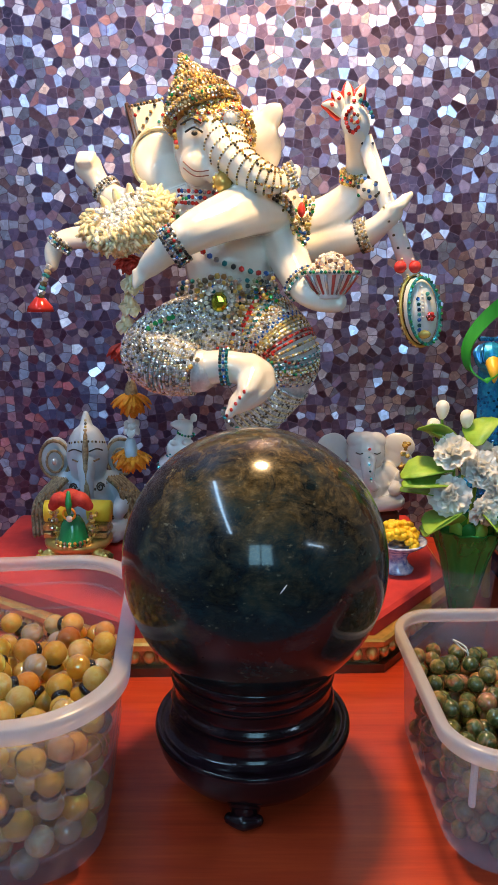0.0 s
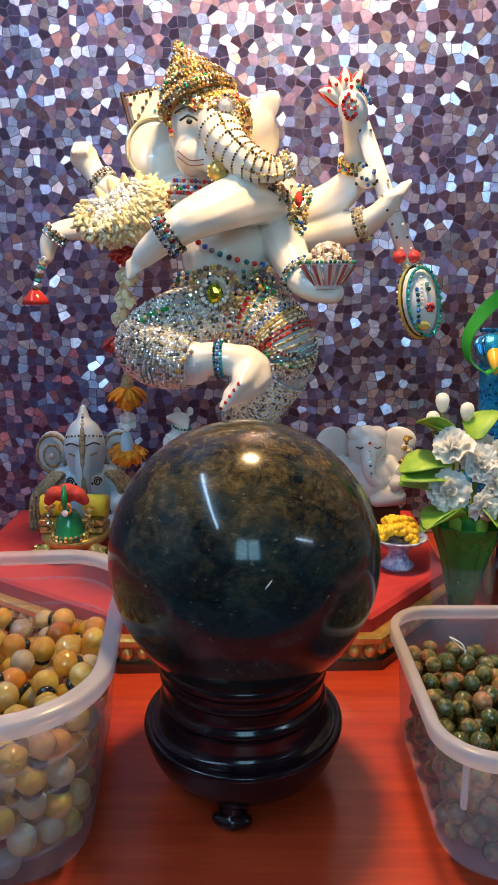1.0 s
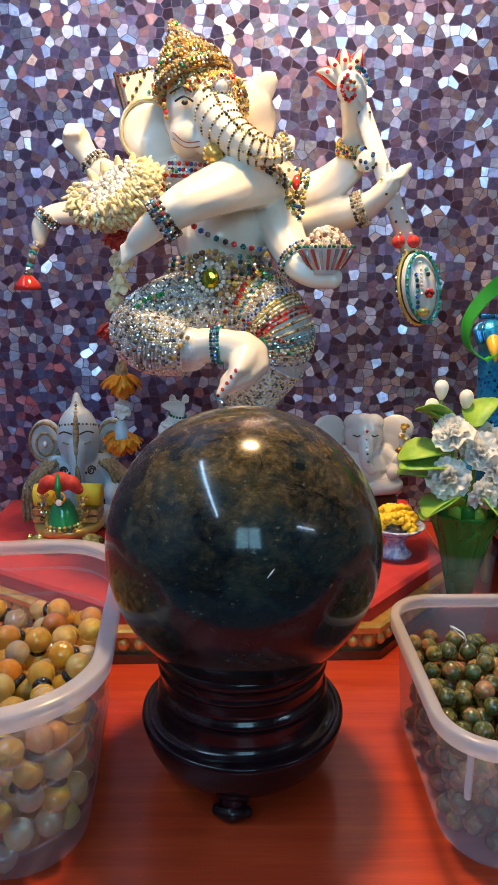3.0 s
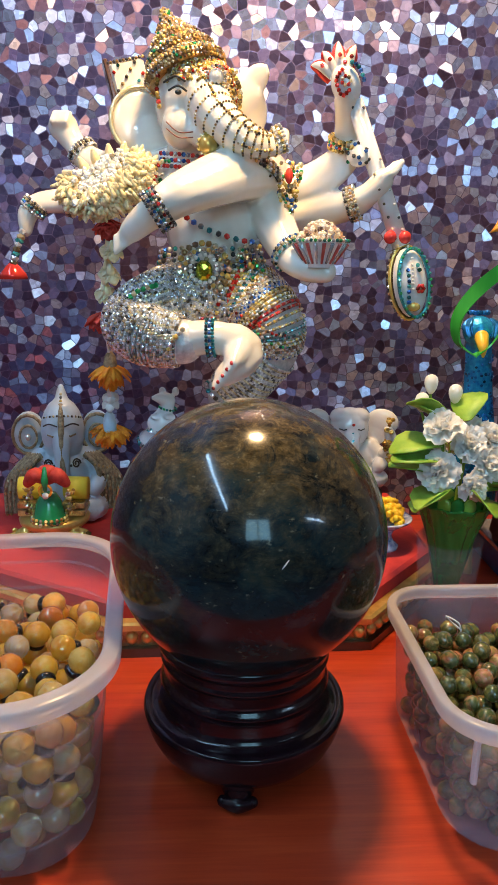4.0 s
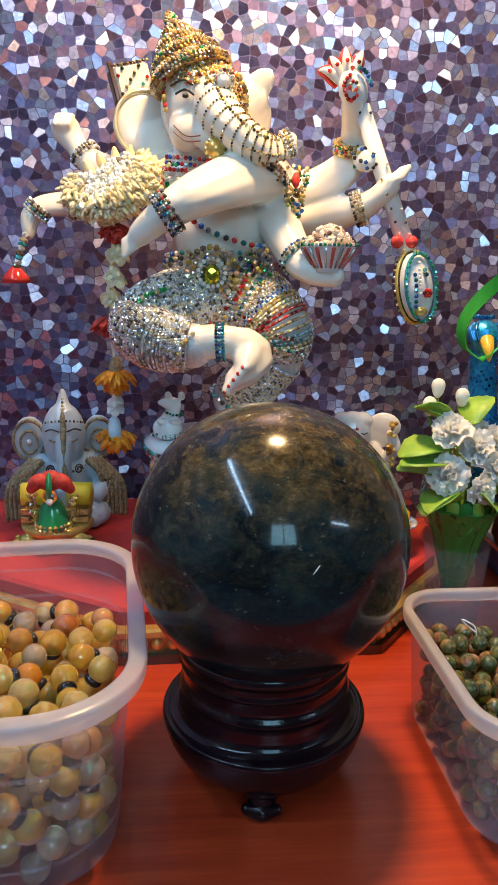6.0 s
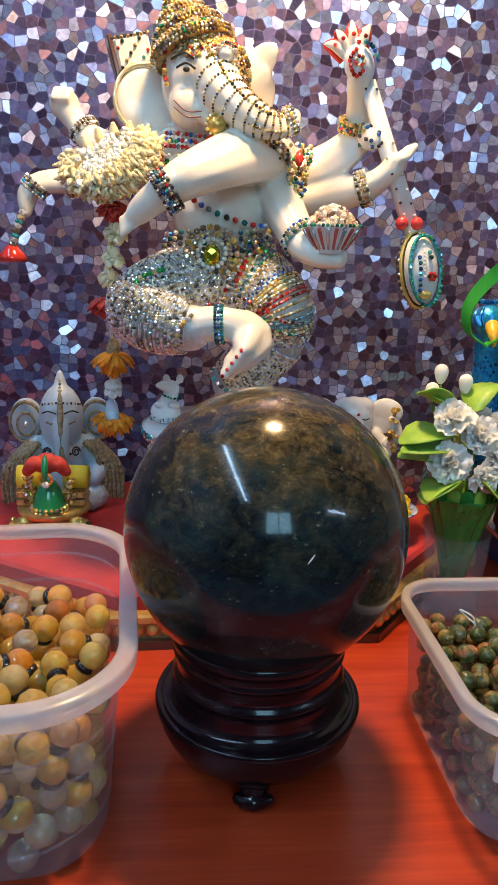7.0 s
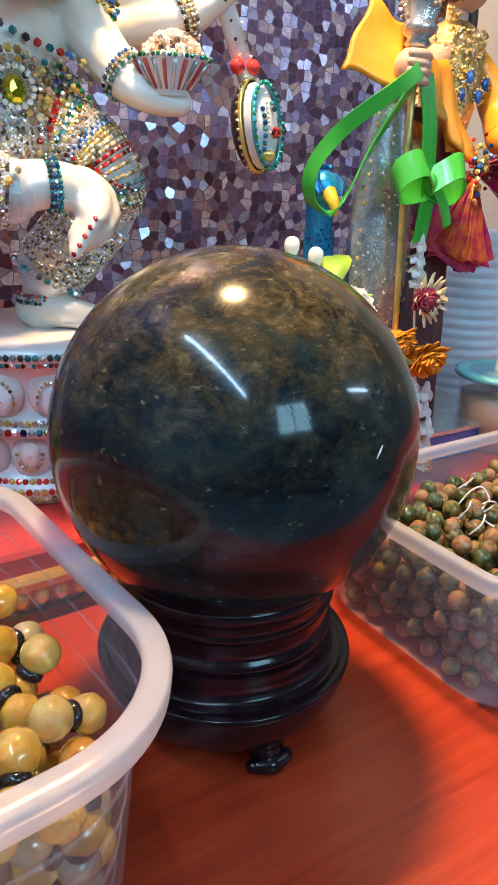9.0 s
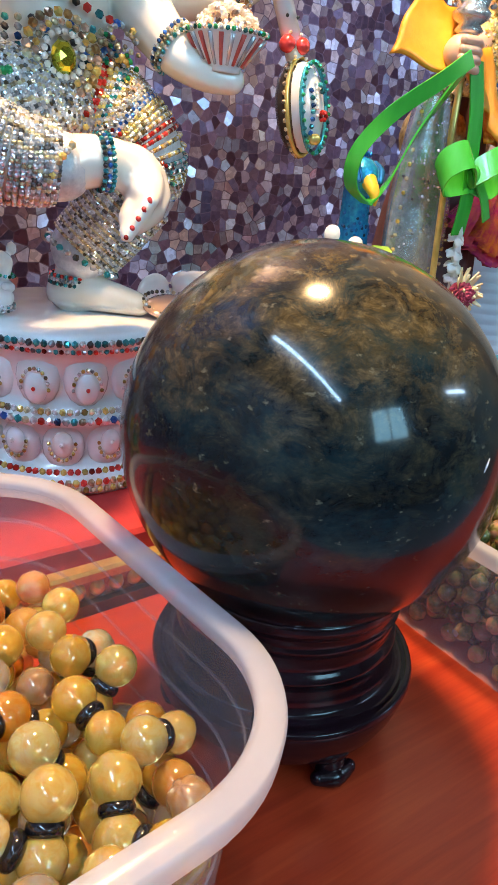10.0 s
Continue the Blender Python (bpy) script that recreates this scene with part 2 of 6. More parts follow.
MILKY = plastic("milky_clear_plastic", 0.16, (0.74, 0.75, 0.86))
RIM_PLASTIC = plastic("milky_plastic_rim", 0.50, (0.82, 0.83, 0.89), 0.22)
CLOUDY = plastic("cloudy_plastic", 0.25, (0.82, 0.82, 0.96))
RIB_PLASTIC = plastic("milky_plastic_rib", 0.24, (0.76, 0.77, 0.88))
YELLOW_BEAD = bead_material("rutile_and_agate_beads", [(0.0, (0.93, 0.62, 0.08)), (0.16, (0.95, 0.74, 0.20)), (0.30, (0.95, 0.84, 0.42)), (0.40, (0.92, 0.66, 0.12)), (0.50, (0.94, 0.66, 0.10)), (0.55, (0.92, 0.34, 0.06)), (0.60, (0.93, 0.52, 0.26)), (0.65, (0.94, 0.70, 0.24)), (0.72, (0.95, 0.78, 0.26)), (0.80, (0.94, 0.88, 0.62)), (0.89, (0.56, 0.50, 0.44)), (0.93, (0.92, 0.50, 0.14)), (1.0, (0.93, 0.62, 0.08))], 0.07, 0.4, 0.0, (0.95, 0.70, 0.28))
YELLOW_BEAD.node_tree.nodes["Principled BSDF"].inputs["Transmission Weight"].default_value = 0.7
GREEN_BEAD = bead_material("unakite_beads", [(0.0, (0.04, 0.065, 0.018)), (0.22, (0.13, 0.13, 0.03)), (0.40, (0.27, 0.20, 0.06)), (0.55, (0.36, 0.14, 0.08)), (0.70, (0.22, 0.15, 0.05)), (0.85, (0.06, 0.09, 0.028)), (1.0, (0.04, 0.065, 0.018))], 0.06, 0.05, 1.4)
SPACER = surface("black_glass_spacer", (0.006, 0.006, 0.008), (0.015, 0.014, 0.016), 0.12, 0.0, 50.0, 0.0, 0.5)
STRING = surface("white_cotton_string", (0.7, 0.7, 0.68), (0.8, 0.8, 0.78), 0.8)
PLASTER = surface("beige_painted_plaster", (0.50, 0.42, 0.34), (0.58, 0.50, 0.41), 0.8, 0.0, 6.0, 0.2)
# dark grey chosen to hold down fill light from the surrounding room
DARK_ROOM = surface("dark_grey_low_fill_paint", (0.10, 0.10, 0.105), (0.14, 0.14, 0.145), 0.85, 0.0, 4.0, 0.1)
# made-up wall colour, a reflector for the left of the foil
BLUE_BOUNCE = surface("pale_blue_bounce_paint", (0.32, 0.37, 0.43), (0.38, 0.43, 0.49), 0.85, 0.0, 4.0, 0.1)
FLOOR_TILE = surface("dull_floor", (0.20, 0.25, 0.31), (0.27, 0.33, 0.40), 0.5, 0.0, 6.0, 0.1)
TUBE_GLOW = glow("fluorescent_tube", (0.42, 0.69, 1.0), 50.0)
SMALL_TUBE_GLOW = glow("small_fluorescent_tube", (0.50, 0.74, 1.0), 34.0)
PANE_GLOW = glow("daylight_behind_pane", (0.34, 0.74, 1.0), 8.5)


# ---- mesh helpers ----
class Shape:
    """Gathers vertices and faces with a material slot for each face."""

    def __init__(self):
        self.v, self.f, self.s, self.smooth, self.mats = [], [], [], [], []

    def slot(self, m):
        if m not in self.mats:
            self.mats.append(m)
        return self.mats.index(m)

    def add(self, verts, faces, m, smooth=True):
        k, s = len(self.v), self.slot(m)
        self.v.extend(tuple(q) for q in verts)
        for fc in faces:
            self.f.append(tuple(i + k for i in fc))
            self.s.append(s)
            self.smooth.append(smooth)

    def mesh(self, name):
        me = bpy.data.meshes.new(name)
        me.from_pydata(self.v, [], self.f)
        for m in self.mats:
            me.materials.append(m)
        me.polygons.foreach_set("material_index", self.s)
        me.polygons.foreach_set("use_smooth", self.smooth)
        me.update()
        return me

    def ball(self, c, r, m, turn=None, seg=16, rings=10):
        r = (r, r, r) if isinstance(r, (int, float)) else r
        turn = turn or Matrix.Identity(3)
        vs = [Vector((0, 0, r[2]))]
        for i in range(1, rings):
            a = math.pi * i / rings
            for j in range(seg):
                b = 2 * math.pi * j / seg
                vs.append(Vector((r[0] * math.sin(a) * math.cos(b), r[1] * math.sin(a) * math.sin(b), r[2] * math.cos(a))))
        vs.append(Vector((0, 0, -r[2])))
        fs = [(0, 1 + j, 1 + (j + 1) % seg) for j in range(seg)]
        for i in range(rings - 2):
            for j in range(seg):
                p, q = 1 + i * seg + j, 1 + i * seg + (j + 1) % seg
                fs.append((p, p + seg, q + seg, q))
        e = len(vs) - 1
        fs += [(e, e - seg + (j + 1) % seg, e - seg + j) for j in range(seg)]
        self.add([turn @ p + Vector(c) for p in vs], fs, m)

    def tube(self, pts, radii, m, seg=12, flat=1.0, caps=True, smooth=True):
        """A round limb through pts; flat squashes it along its second axis."""
        pts = [Vector(p) for p in pts]
        radii = [radii] * len(pts) if isinstance(radii, (int, float)) else radii
        vs, fs, up = [], [], None
        for i, p in enumerate(pts):
            d = (pts[min(i + 1, len(pts) - 1)] - pts[max(i - 1, 0)]).normalized()
            if up is None:
                up = Vector((0, 1, 0)) if abs(d.y) < 0.9 else Vector((1, 0, 0))
            side = d.cross(up).normalized()
            up = side.cross(d).normalized()
            for j in range(seg):
                a = 2 * math.pi * j / seg
                vs.append(p + (side * math.cos(a) + up * math.sin(a) * flat) * radii[i])
        for i in range(len(pts) - 1):
            for j in range(seg):
                fs.append((i * seg + j, i * seg + (j + 1) % seg, (i + 1) * seg + (j + 1) % seg, (i + 1) * seg + j))
        if caps:
            fs.append(tuple(range(seg))[::-1])
            fs.append(tuple(range((len(pts) - 1) * seg, len(pts) * seg)))
        self.add(vs, fs, m, smooth)

    def limb(self, pts, radii, m):
        """A tube with rounded joints and ends."""
        fine, rr = curve_through(pts, radii, 6)
        self.tube(fine, rr, m)
        self.ball(pts[0], radii[0], m, None, 12, 8)
        self.ball(pts[-1], radii[-1], m, None, 12, 8)

    def lathe(self, c, profile, m, seg=32, axis=None, smooth=True, wave=None):
        """Turns a profile of (radius, height) round the axis through c."""
        turn = Vector((0, 0, 1)).rotation_difference(Vector(axis).normalized()).to_matrix() if axis else Matrix.Identity(3)
        vs, fs = [], []
        for i, (r, h) in enumerate(profile):
            for j in range(seg):
                a = 2 * math.pi * j / seg
                k = wave(i, a) if wave else 1.0
                vs.append(turn @ Vector((r * k * math.cos(a), r * k * math.sin(a), h)) + Vector(c))
        n = len(profile)
        for i in range(n - 1):
            for j in range(seg):
                fs.append((i * seg + j, i * seg + (j + 1) % seg, (i + 1) * seg + (j + 1) % seg, (i + 1) * seg + j))
        if profile[0][0] > 1e-5:
            fs.append(tuple(range(seg))[::-1])
        if profile[-1][0] > 1e-5:
            fs.append(tuple(range((n - 1) * seg, n * seg)))
        self.add(vs, fs, m, smooth)

    def gem(self, c, r, m, turn=None):
        turn = turn or Euler((random.random() * 6, random.random() * 6, random.random() * 6)).to_matrix()
        self.add([turn @ (Vector(p) * r) + Vector(c) for p in GEM_V], GEM_F, m, False)

    def ring(self, c, axis, radius, n, r, mats, squash=1.0):
        turn = Vector((0, 0, 1)).rotation_difference(Vector(axis).normalized()).to_matrix()
        for i in range(n):
            a = 2 * math.pi * i / n
            self.gem(turn @ Vector((radius * math.cos(a), radius * squash * math.sin(a), 0)) + Vector(c), r, mats[i % len(mats)])

    def string(self, pts, step, r, mats):
        """Stones set along a line."""
        fine, _ = curve_through(pts, [1] * len(pts), 12)
        gone, k = 0.0, 0
        for p, q in zip(fine, fine[1:]):
            gone += (q - p).length
            if gone >= step:
                self.gem(q, r, mats[k % len(mats)])
                gone, k = 0.0, k + 1

    def crust(self, pts, radii, step, r, mats, flat=1.0, lift=0.0):
        """Rows of stones all over a limb."""
        fine, rr = curve_through(pts, radii, 90)
        up, gone, row = None, step, 0
        for i in range(len(fine) - 1):
            d = fine[i + 1] - fine[i]
            gone += d.length
            if gone < step:
                continue
            gone, row = 0.0, row + 1
            d = d.normalized()
            up = up or Vector((0, 1, 0))
            side = d.cross(up).normalized()
            over = side.cross(d)
            n = max(6, int(2 * math.pi * rr[i] / step))
            for j in range(n):
                a = 2 * math.pi * (j + 0.5 * (row % 2)) / n
                m = mats(row, j) if callable(mats) else mats[(row * 7 + j * 3) % len(mats)]
                self.gem(fine[i] + (side * math.cos(a) + over * math.sin(a) * flat) * (rr[i] + lift), r, m)

    def slab(self, poly, z0, z1, m, bevel=0.0):
        """A prism on a polygon, its top edge eased by bevel."""
        n = len(poly)
        cx, cy = sum(p[0] for p in poly) / n, sum(p[1] for p in poly) / n
        rows = [(1.0, z0), (1.0, z1 - bevel)] + ([(1.0 - bevel / 0.15, z1)] if bevel else [])
        vs = [(cx + (x - cx) * k, cy + (y - cy) * k, z) for k, z in rows for x, y in poly]
        fs = [tuple(range(n))[::-1], tuple(range((len(rows) - 1) * n, len(rows) * n))]
        for i in range(len(rows) - 1):
            fs += [(i * n + j, i * n + (j + 1) % n, (i + 1) * n + (j + 1) % n, (i + 1) * n + j) for j in range(n)]
        self.add(vs, fs, m, False)

    def block(self, c, size, m, turn=None, b=0.0):
        """A box with its edges cut back by b."""
        hx, hy, hz = (s / 2 for s in size)
        b = b or min(size) * 0.08
        vs, turn = [], turn or Matrix.Identity(3)
        for z, k in ((-hz, b), (-hz + b, 0), (hz - b, 0), (hz, b)):
            x, y = hx - k, hy - k
            for px, py in ((x - b, -y), (x, -y + b), (x, y - b), (x - b, y), (-x + b, y), (-x, y - b), (-x, -y + b), (-x + b, -y)):
                vs.append(turn @ Vector((px, py, z)) + Vector(c))
        fs = [tuple(range(8))[::-1], tuple(range(24, 32))]
        for i in range(3):
            fs += [(i * 8 + j, i * 8 + (j + 1) % 8, i * 8 + 8 + (j + 1) % 8, i * 8 + 8 + j) for j in range(8)]
        self.add(vs, fs, m, False)

    def fuse(self, other, m, voxel=0.0022, rounds=3):
        """Takes over another shape melted into one skin."""
        ob = bpy.data.objects.new("melt", other.mesh("melt"))
        scene.collection.objects.link(ob)
        md = ob.modifiers.new("melt", "REMESH")
        md.mode, md.voxel_size = "VOXEL", voxel
        sm = ob.modifiers.new("ease", "SMOOTH")
        sm.iterations, sm.factor = rounds, 0.5
        me = bpy.data.meshes.new_from_object(ob.evaluated_get(bpy.context.evaluated_depsgraph_get()))
        self.add([q.co for q in me.vertices], [tuple(q.vertices) for q in me.polygons], m)
        bpy.data.objects.remove(ob)


GOLDEN = (1 + 5 ** 0.5) / 2
GEM_V = [Vector(p).normalized() for p in ((-1, GOLDEN, 0), (1, GOLDEN, 0), (-1, -GOLDEN, 0), (1, -GOLDEN, 0), (0, -1, GOLDEN), (0, 1, GOLDEN), (0, -1, -GOLDEN), (0, 1, -GOLDEN), (GOLDEN, 0, -1), (GOLDEN, 0, 1), (-GOLDEN, 0, -1), (-GOLDEN, 0, 1))]
GEM_F = [(0, 11, 5), (0, 5, 1), (0, 1, 7), (0, 7, 10), (0, 10, 11), (1, 5, 9), (5, 11, 4), (11, 10, 2), (10, 7, 6), (7, 1, 8), (3, 9, 4), (3, 4, 2), (3, 2, 6), (3, 6, 8), (3, 8, 9), (4, 9, 5), (2, 4, 11), (6, 2, 10), (8, 6, 7), (9, 8, 1)]


def curve_through(pts, radii, n):
    """Points and radii on a smooth line through pts."""
    pts = [Vector(p) for p in pts]
    out, rr = [], []
    for i in range(len(pts) - 1):
        a, b, c, d = pts[max(i - 1, 0)], pts[i], pts[i + 1], pts[min(i + 2, len(pts) - 1)]
        for k in range(n):
            t = k / n
            out.append(0.5 * (2 * b + (c - a) * t + (2 * a - 5 * b + 4 * c - d) * t * t + (3 * b - a - 3 * c + d) * t ** 3))
            rr.append(radii[i] + (radii[i + 1] - radii[i]) * t)
    out.append(pts[-1])
    rr.append(radii[-1])
    return out, rr


def thing(name, label, category, at=(0, 0, 0), group="", kind=""):
    ob = new(name)
    ob.location = at
    ob.empty_display_size = 0.02
    return tagged(ob, label, category, group, kind)


def part(name, shape, parent, label="", at=None):
    ob = new(name, shape.mesh(name) if isinstance(shape, Shape) else shape)
    ob.parent = parent
    if at is not None:
        ob.location = at
    if label:
        ob["label"] = label
    return ob


def single(name, shape, label, category, at=(0, 0, 0), group="", kind=""):
    ob = new(name, shape.mesh(name))
    ob.location = at
    return tagged(ob, label, category, group, kind)


def one(kind, *args, **kw):
    """A Shape with one piece in it."""
    s = Shape()
    {"ball": s.ball, "tube": s.tube, "lathe": s.lathe, "block": s.block, "slab": s.slab, "limb": s.limb}[kind](*args, **kw)
    return s


# ---- room ----
X0, X1, Y0, Y1, ZC, ZF = -2.2, 2.4, -2.5, 0.885, 2.15, -0.75
single("wall_north", one("block", ((X0 + X1) / 2, Y1 + 0.06, (ZC + ZF) / 2), (X1 - X0 + 0.2, 0.12, ZC - ZF), PLASTER, None, 0.002), "beige painted plaster wall behind the altar", "wall", kind="structure")
# unseen wall, coloured pale blue to throw cool light on the foil
single("wall_west", one("block", (X0 - 0.05, (Y0 + Y1) / 2, (ZC + ZF) / 2), (0.1, Y1 - Y0, ZC - ZF), BLUE_BOUNCE, None, 0.002), "unseen room wall, pale blue to bounce cool light onto the foil", "wall", kind="structure")
# unseen wall, kept dark so the right of the foil stays dim
single("wall_east", one("block", (X1 + 0.05, (Y0 + Y1) / 2, (ZC + ZF) / 2), (0.1, Y1 - Y0, ZC - ZF), DARK_ROOM, None, 0.002), "unseen room wall, dark grey to limit bounced light", "wall", kind="structure")
# the wall behind the viewer, with a real opening for the window
WX0, WX1, WZ0, WZ1 = -0.32, 0.78, 1.05, 2.10
south = Shape()
for cx, cz, sx, sz in (((X0 + WX0) / 2, (ZC + ZF) / 2, WX0 - X0, ZC - ZF), ((X1 + WX1) / 2, (ZC + ZF) / 2, X1 - WX1, ZC - ZF), ((WX0 + WX1) / 2, (WZ0 + ZF) / 2, WX1 - WX0, WZ0 - ZF), ((WX0 + WX1) / 2, (ZC + WZ1) / 2, WX1 - WX0, ZC - WZ1)):
    south.block((cx, Y0 - 0.05, cz), (sx, 0.1, sz), DARK_ROOM, None, 0.001)
single("wall_south", south, "dark grey room wall with a window", "wall", kind="structure")
win = thing("window_1", "bright window with a white frame and blue daylight", "window", ((WX0 + WX1) / 2, Y0 - 0.05, WZ0), kind="structure")
fr = Shape()
W2, H2 = (WX1 - WX0) / 2, WZ1 - WZ0
for cx, cz, sx, sz in ((-W2 + 0.02, H2 / 2, 0.04, H2), (W2 - 0.02, H2 / 2, 0.04, H2), (0, H2 / 2, 0.035, H2 - 0.08), (0, 0.02, 2 * W2 - 0.08, 0.04), (0, H2 - 0.02, 2 * W2 - 0.08, 0.04)):
    fr.block((cx, 0, cz), (sx, 0.06, sz), WHITE_GLAZE)
part("window_frame", fr, win)
for sx in (-1, 1):
    part("pane", one("block", (sx * W2 / 2, -0.03, H2 / 2), (W2 - 0.06, 0.006, H2 - 0.09), PANE_GLOW), win)
single("ceiling", one("block", ((X0 + X1) / 2, (Y0 + Y1) / 2, ZC + 0.05), (X1 - X0 + 0.2, Y1 - Y0 + 0.2, 0.1), DARK_ROOM, None, 0.002), "unseen ceiling, dark grey to limit bounced light", "ceiling", kind="structure")
single("floor", one("block", ((X0 + X1) / 2, (Y0 + Y1) / 2, ZF - 0.05), (X1 - X0 + 0.2, Y1 - Y0 + 0.2, 0.1), FLOOR_TILE, None, 0.002), "dull blue-grey floor of the room", "floor", kind="structure")
for at, length, axis, lit, bore in (((-1.0, -0.55, 2.09), 2.3, (0, 1, 0), TUBE_GLOW, 0.034), ((1.9, -0.9, 1.12), 0.9, (1, 0, 0), SMALL_TUBE_GLOW, 0.024)):
    lamp_ob = thing("tube_lamp", "fluorescent tube lamp with a white batten", "lamp", at, "tube lamps")
    half_l = Vector(axis) * length / 2
    part("tube", one("tube", [-half_l, half_l], bore, lit), lamp_ob)
    part("batten", one("block", (0, 0, 0.051), (0.05 + abs(axis[0]) * length, 0.05 + abs(axis[1]) * length, 0.03), WHITE_GLAZE), lamp_ob)

# the foil panel on the wall
single("mosaic_foil_panel", one("block", (-0.34, 0.880, 0.75), (1.84, 0.010, 1.5), FOIL, None, 0.001), "purple holographic mosaic foil lining the altar wall", "wall panel", kind="structure")

# ---- table ----
table = thing("altar_table", "red varnished wooden altar table with visible grain", "table", (-0.1, 0.5, 0))
part("tabletop", one("block", (0, 0.0425, -0.0175), (2.2, 0.683, 0.035), WOOD, None, 0.003), table)
for sx in (-1.02, 1.02):
    for sy in (-0.25, 0.33):
        part("leg", one("block", (sx, sy, -0.3925), (0.06, 0.06, 0.715), WOOD, None, 0.004), table)

# ---- stone ball on its stand ----
BX, BY, BZ, BR = 0.004, 0.423, 0.1569, 0.0856
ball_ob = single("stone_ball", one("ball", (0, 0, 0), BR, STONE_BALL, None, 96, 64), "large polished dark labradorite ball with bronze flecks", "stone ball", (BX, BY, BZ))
part("hairline_chip", one("tube", [(0.01255, -0.0834, 0.01455), (0.01440, -0.08265, 0.0167), (0.01620, -0.0819, 0.0190)], [0.0002, 0.0005, 0.0002], WHITE_GLAZE, 6), ball_ob, "short white hairline chip")
stand = thing("ball_stand", "black lacquered turned wooden stand under the stone ball", "stand", (BX - 0.0015, BY, 0))
cup_z = BZ - math.sqrt(BR ** 2 - 0.056 ** 2)
prof = [(0.0, 0.0700), (0.030, 0.0702), (0.050, 0.083), (0.0545, cup_z + 0.001), (0.0562, cup_z), (0.0568, cup_z - 0.004), (0.0545, cup_z - 0.008), (0.0540, cup_z - 0.012), (0.0550, cup_z - 0.0145), (0.0538, cup_z - 0.017), (0.0525, cup_z - 0.026), (0.0545, cup_z - 0.029), (0.0552, cup_z - 0.031), (0.0540, cup_z - 0.033), (0.0545, 0.048), (0.0562, 0.045), (0.0606, 0.0432), (0.0632, 0.0440), (0.0656, 0.0435), (0.0665, 0.041), (0.0655, 0.036), (0.0632, 0.028), (0.0600, 0.021), (0.0550, 0.015), (0.0500, 0.0105), (0.0, 0.010)]
fine = []
for (r0, h0), (r1, h1) in zip(prof, prof[1:]):
    fine += [(r0 + (r1 - r0) * k / 3, h0 + (h1 - h0) * k / 3) for k in range(3)]
part("turned_body", one("lathe", (0, 0, 0), fine + [prof[-1]], LACQUER, 72), stand)
for a in (-96, 24, 144):
    ca, sa = math.cos(radians(a)), math.sin(radians(a))
    ft = Shape()
    ft.limb([(ca * 0.046, sa * 0.046, 0.018), (ca * 0.050, sa * 0.050, 0.010), (ca * 0.055, sa * 0.055, 0.006)], [0.012, 0.010, 0.0058], LACQUER)
    ft.limb([(ca * 0.055 - sa * 0.009, sa * 0.055 + ca * 0.009, 0.006), (ca * 0.0565, sa * 0.0565, 0.0055), (ca * 0.055 + sa * 0.009, sa * 0.055 - ca * 0.009, 0.006)], [0.0035, 0.0055, 0.0035], LACQUER)
    part("foot", ft, stand)


# ---- plastic boxes ----
def rounded(w, d, r, n=16):
    pts = []
    for cx, cy, a0 in ((w / 2 - r, d / 2 - r, 0), (-w / 2 + r, d / 2 - r, 90), (-w / 2 + r, -d / 2 + r, 180), (w / 2 - r, -d / 2 + r, 270)):
        for k in range(n + 1):
            a = radians(a0 + 90 * k / n)
            pts.append((cx + r * math.cos(a), cy + r * math.sin(a)))
    return pts


def loft(shape, loops, m, close=False):
    """Skins a list of loops (points, height), each with as many points."""
    n = len(loops[0][0])
    vs = [(x, y, z) for pts, z in loops for x, y in pts]
    fs = []
    for i in range(len(loops) - (0 if close else 1)):
        k = (i + 1) % len(loops)
        fs += [(i * n + j, i * n + (j + 1) % n, k * n + (j + 1) % n, k * n + j) for j in range(n)]
    shape.add(vs, fs, m)
    return vs, n


def food_box(at, turn, top, foot_size, height, corner, label, ribs, tab, skin, low, flange):
    """An open, tapered food box with a thick rolled rim."""
    box = thing("plastic_box", label, "food box", at, "open bead boxes")
    box.rotation_euler = (0, 0, radians(turn))
    s = Shape()
    rim_size, top = top, (top[0] - flange, top[1] - flange)
    loops = []
    for t in (0, 0.02, 0.05, 0.10, 0.2, 0.3, 0.4, 0.5, 0.6, 0.7, 0.8, 0.9, 1.0):
        w, d = foot_size[0] + (top[0] - foot_size[0]) * t, foot_size[1] + (top[1] - foot_size[1]) * t
        ease = 0.0025 * max(0, 1 - t * 10) ** 2
        loops.append((rounded(w - 2 * ease, d - 2 * ease, corner * (low + (1 - low) * t)), 0.0015 + (height - 0.004) * t))
    vs, n = loft(s, loops, skin)
    s.add([(x, y, 0.0012) for x, y in loops[0][0]], [tuple(range(n))[::-1]], skin)
    part("body", s, box)
    w, d = rim_size
    rim = Shape()
    loft(rim, [(rounded(w + a, d + a, corner + a / 2), height + z) for a, z in ((-0.001 - flange, -0.006), (0.004 - flange, -0.009), (0.0098, -0.0094), (0.0108, -0.0088), (0.0120, -0.0036), (0.0122, -0.0016), (0.0114, -0.0002), (0.0100, 0.0005), (0.0012 - 0.7 * flange, 0.0008), (-0.0002 - flange, 0.0004), (-0.002 - flange, -0.001))], RIM_PLASTIC, True)
    w, d = top
    part("rim", rim, box, "thick milky rim")
    for k in range(ribs):
        t = 0.16 + 0.68 * k / max(1, ribs - 1)
        ww, dd = foot_size[0] + (w - foot_size[0]) * t, foot_size[1] + (d - foot_size[1]) * t
        rb = Shape()
        loft(rb, [(rounded(ww + a, dd + a, corner * 0.95), height * t + z) for a, z in ((0.0004, -0.0012), (0.0016, 0.0), (0.0004, 0.0012))], RIB_PLASTIC)
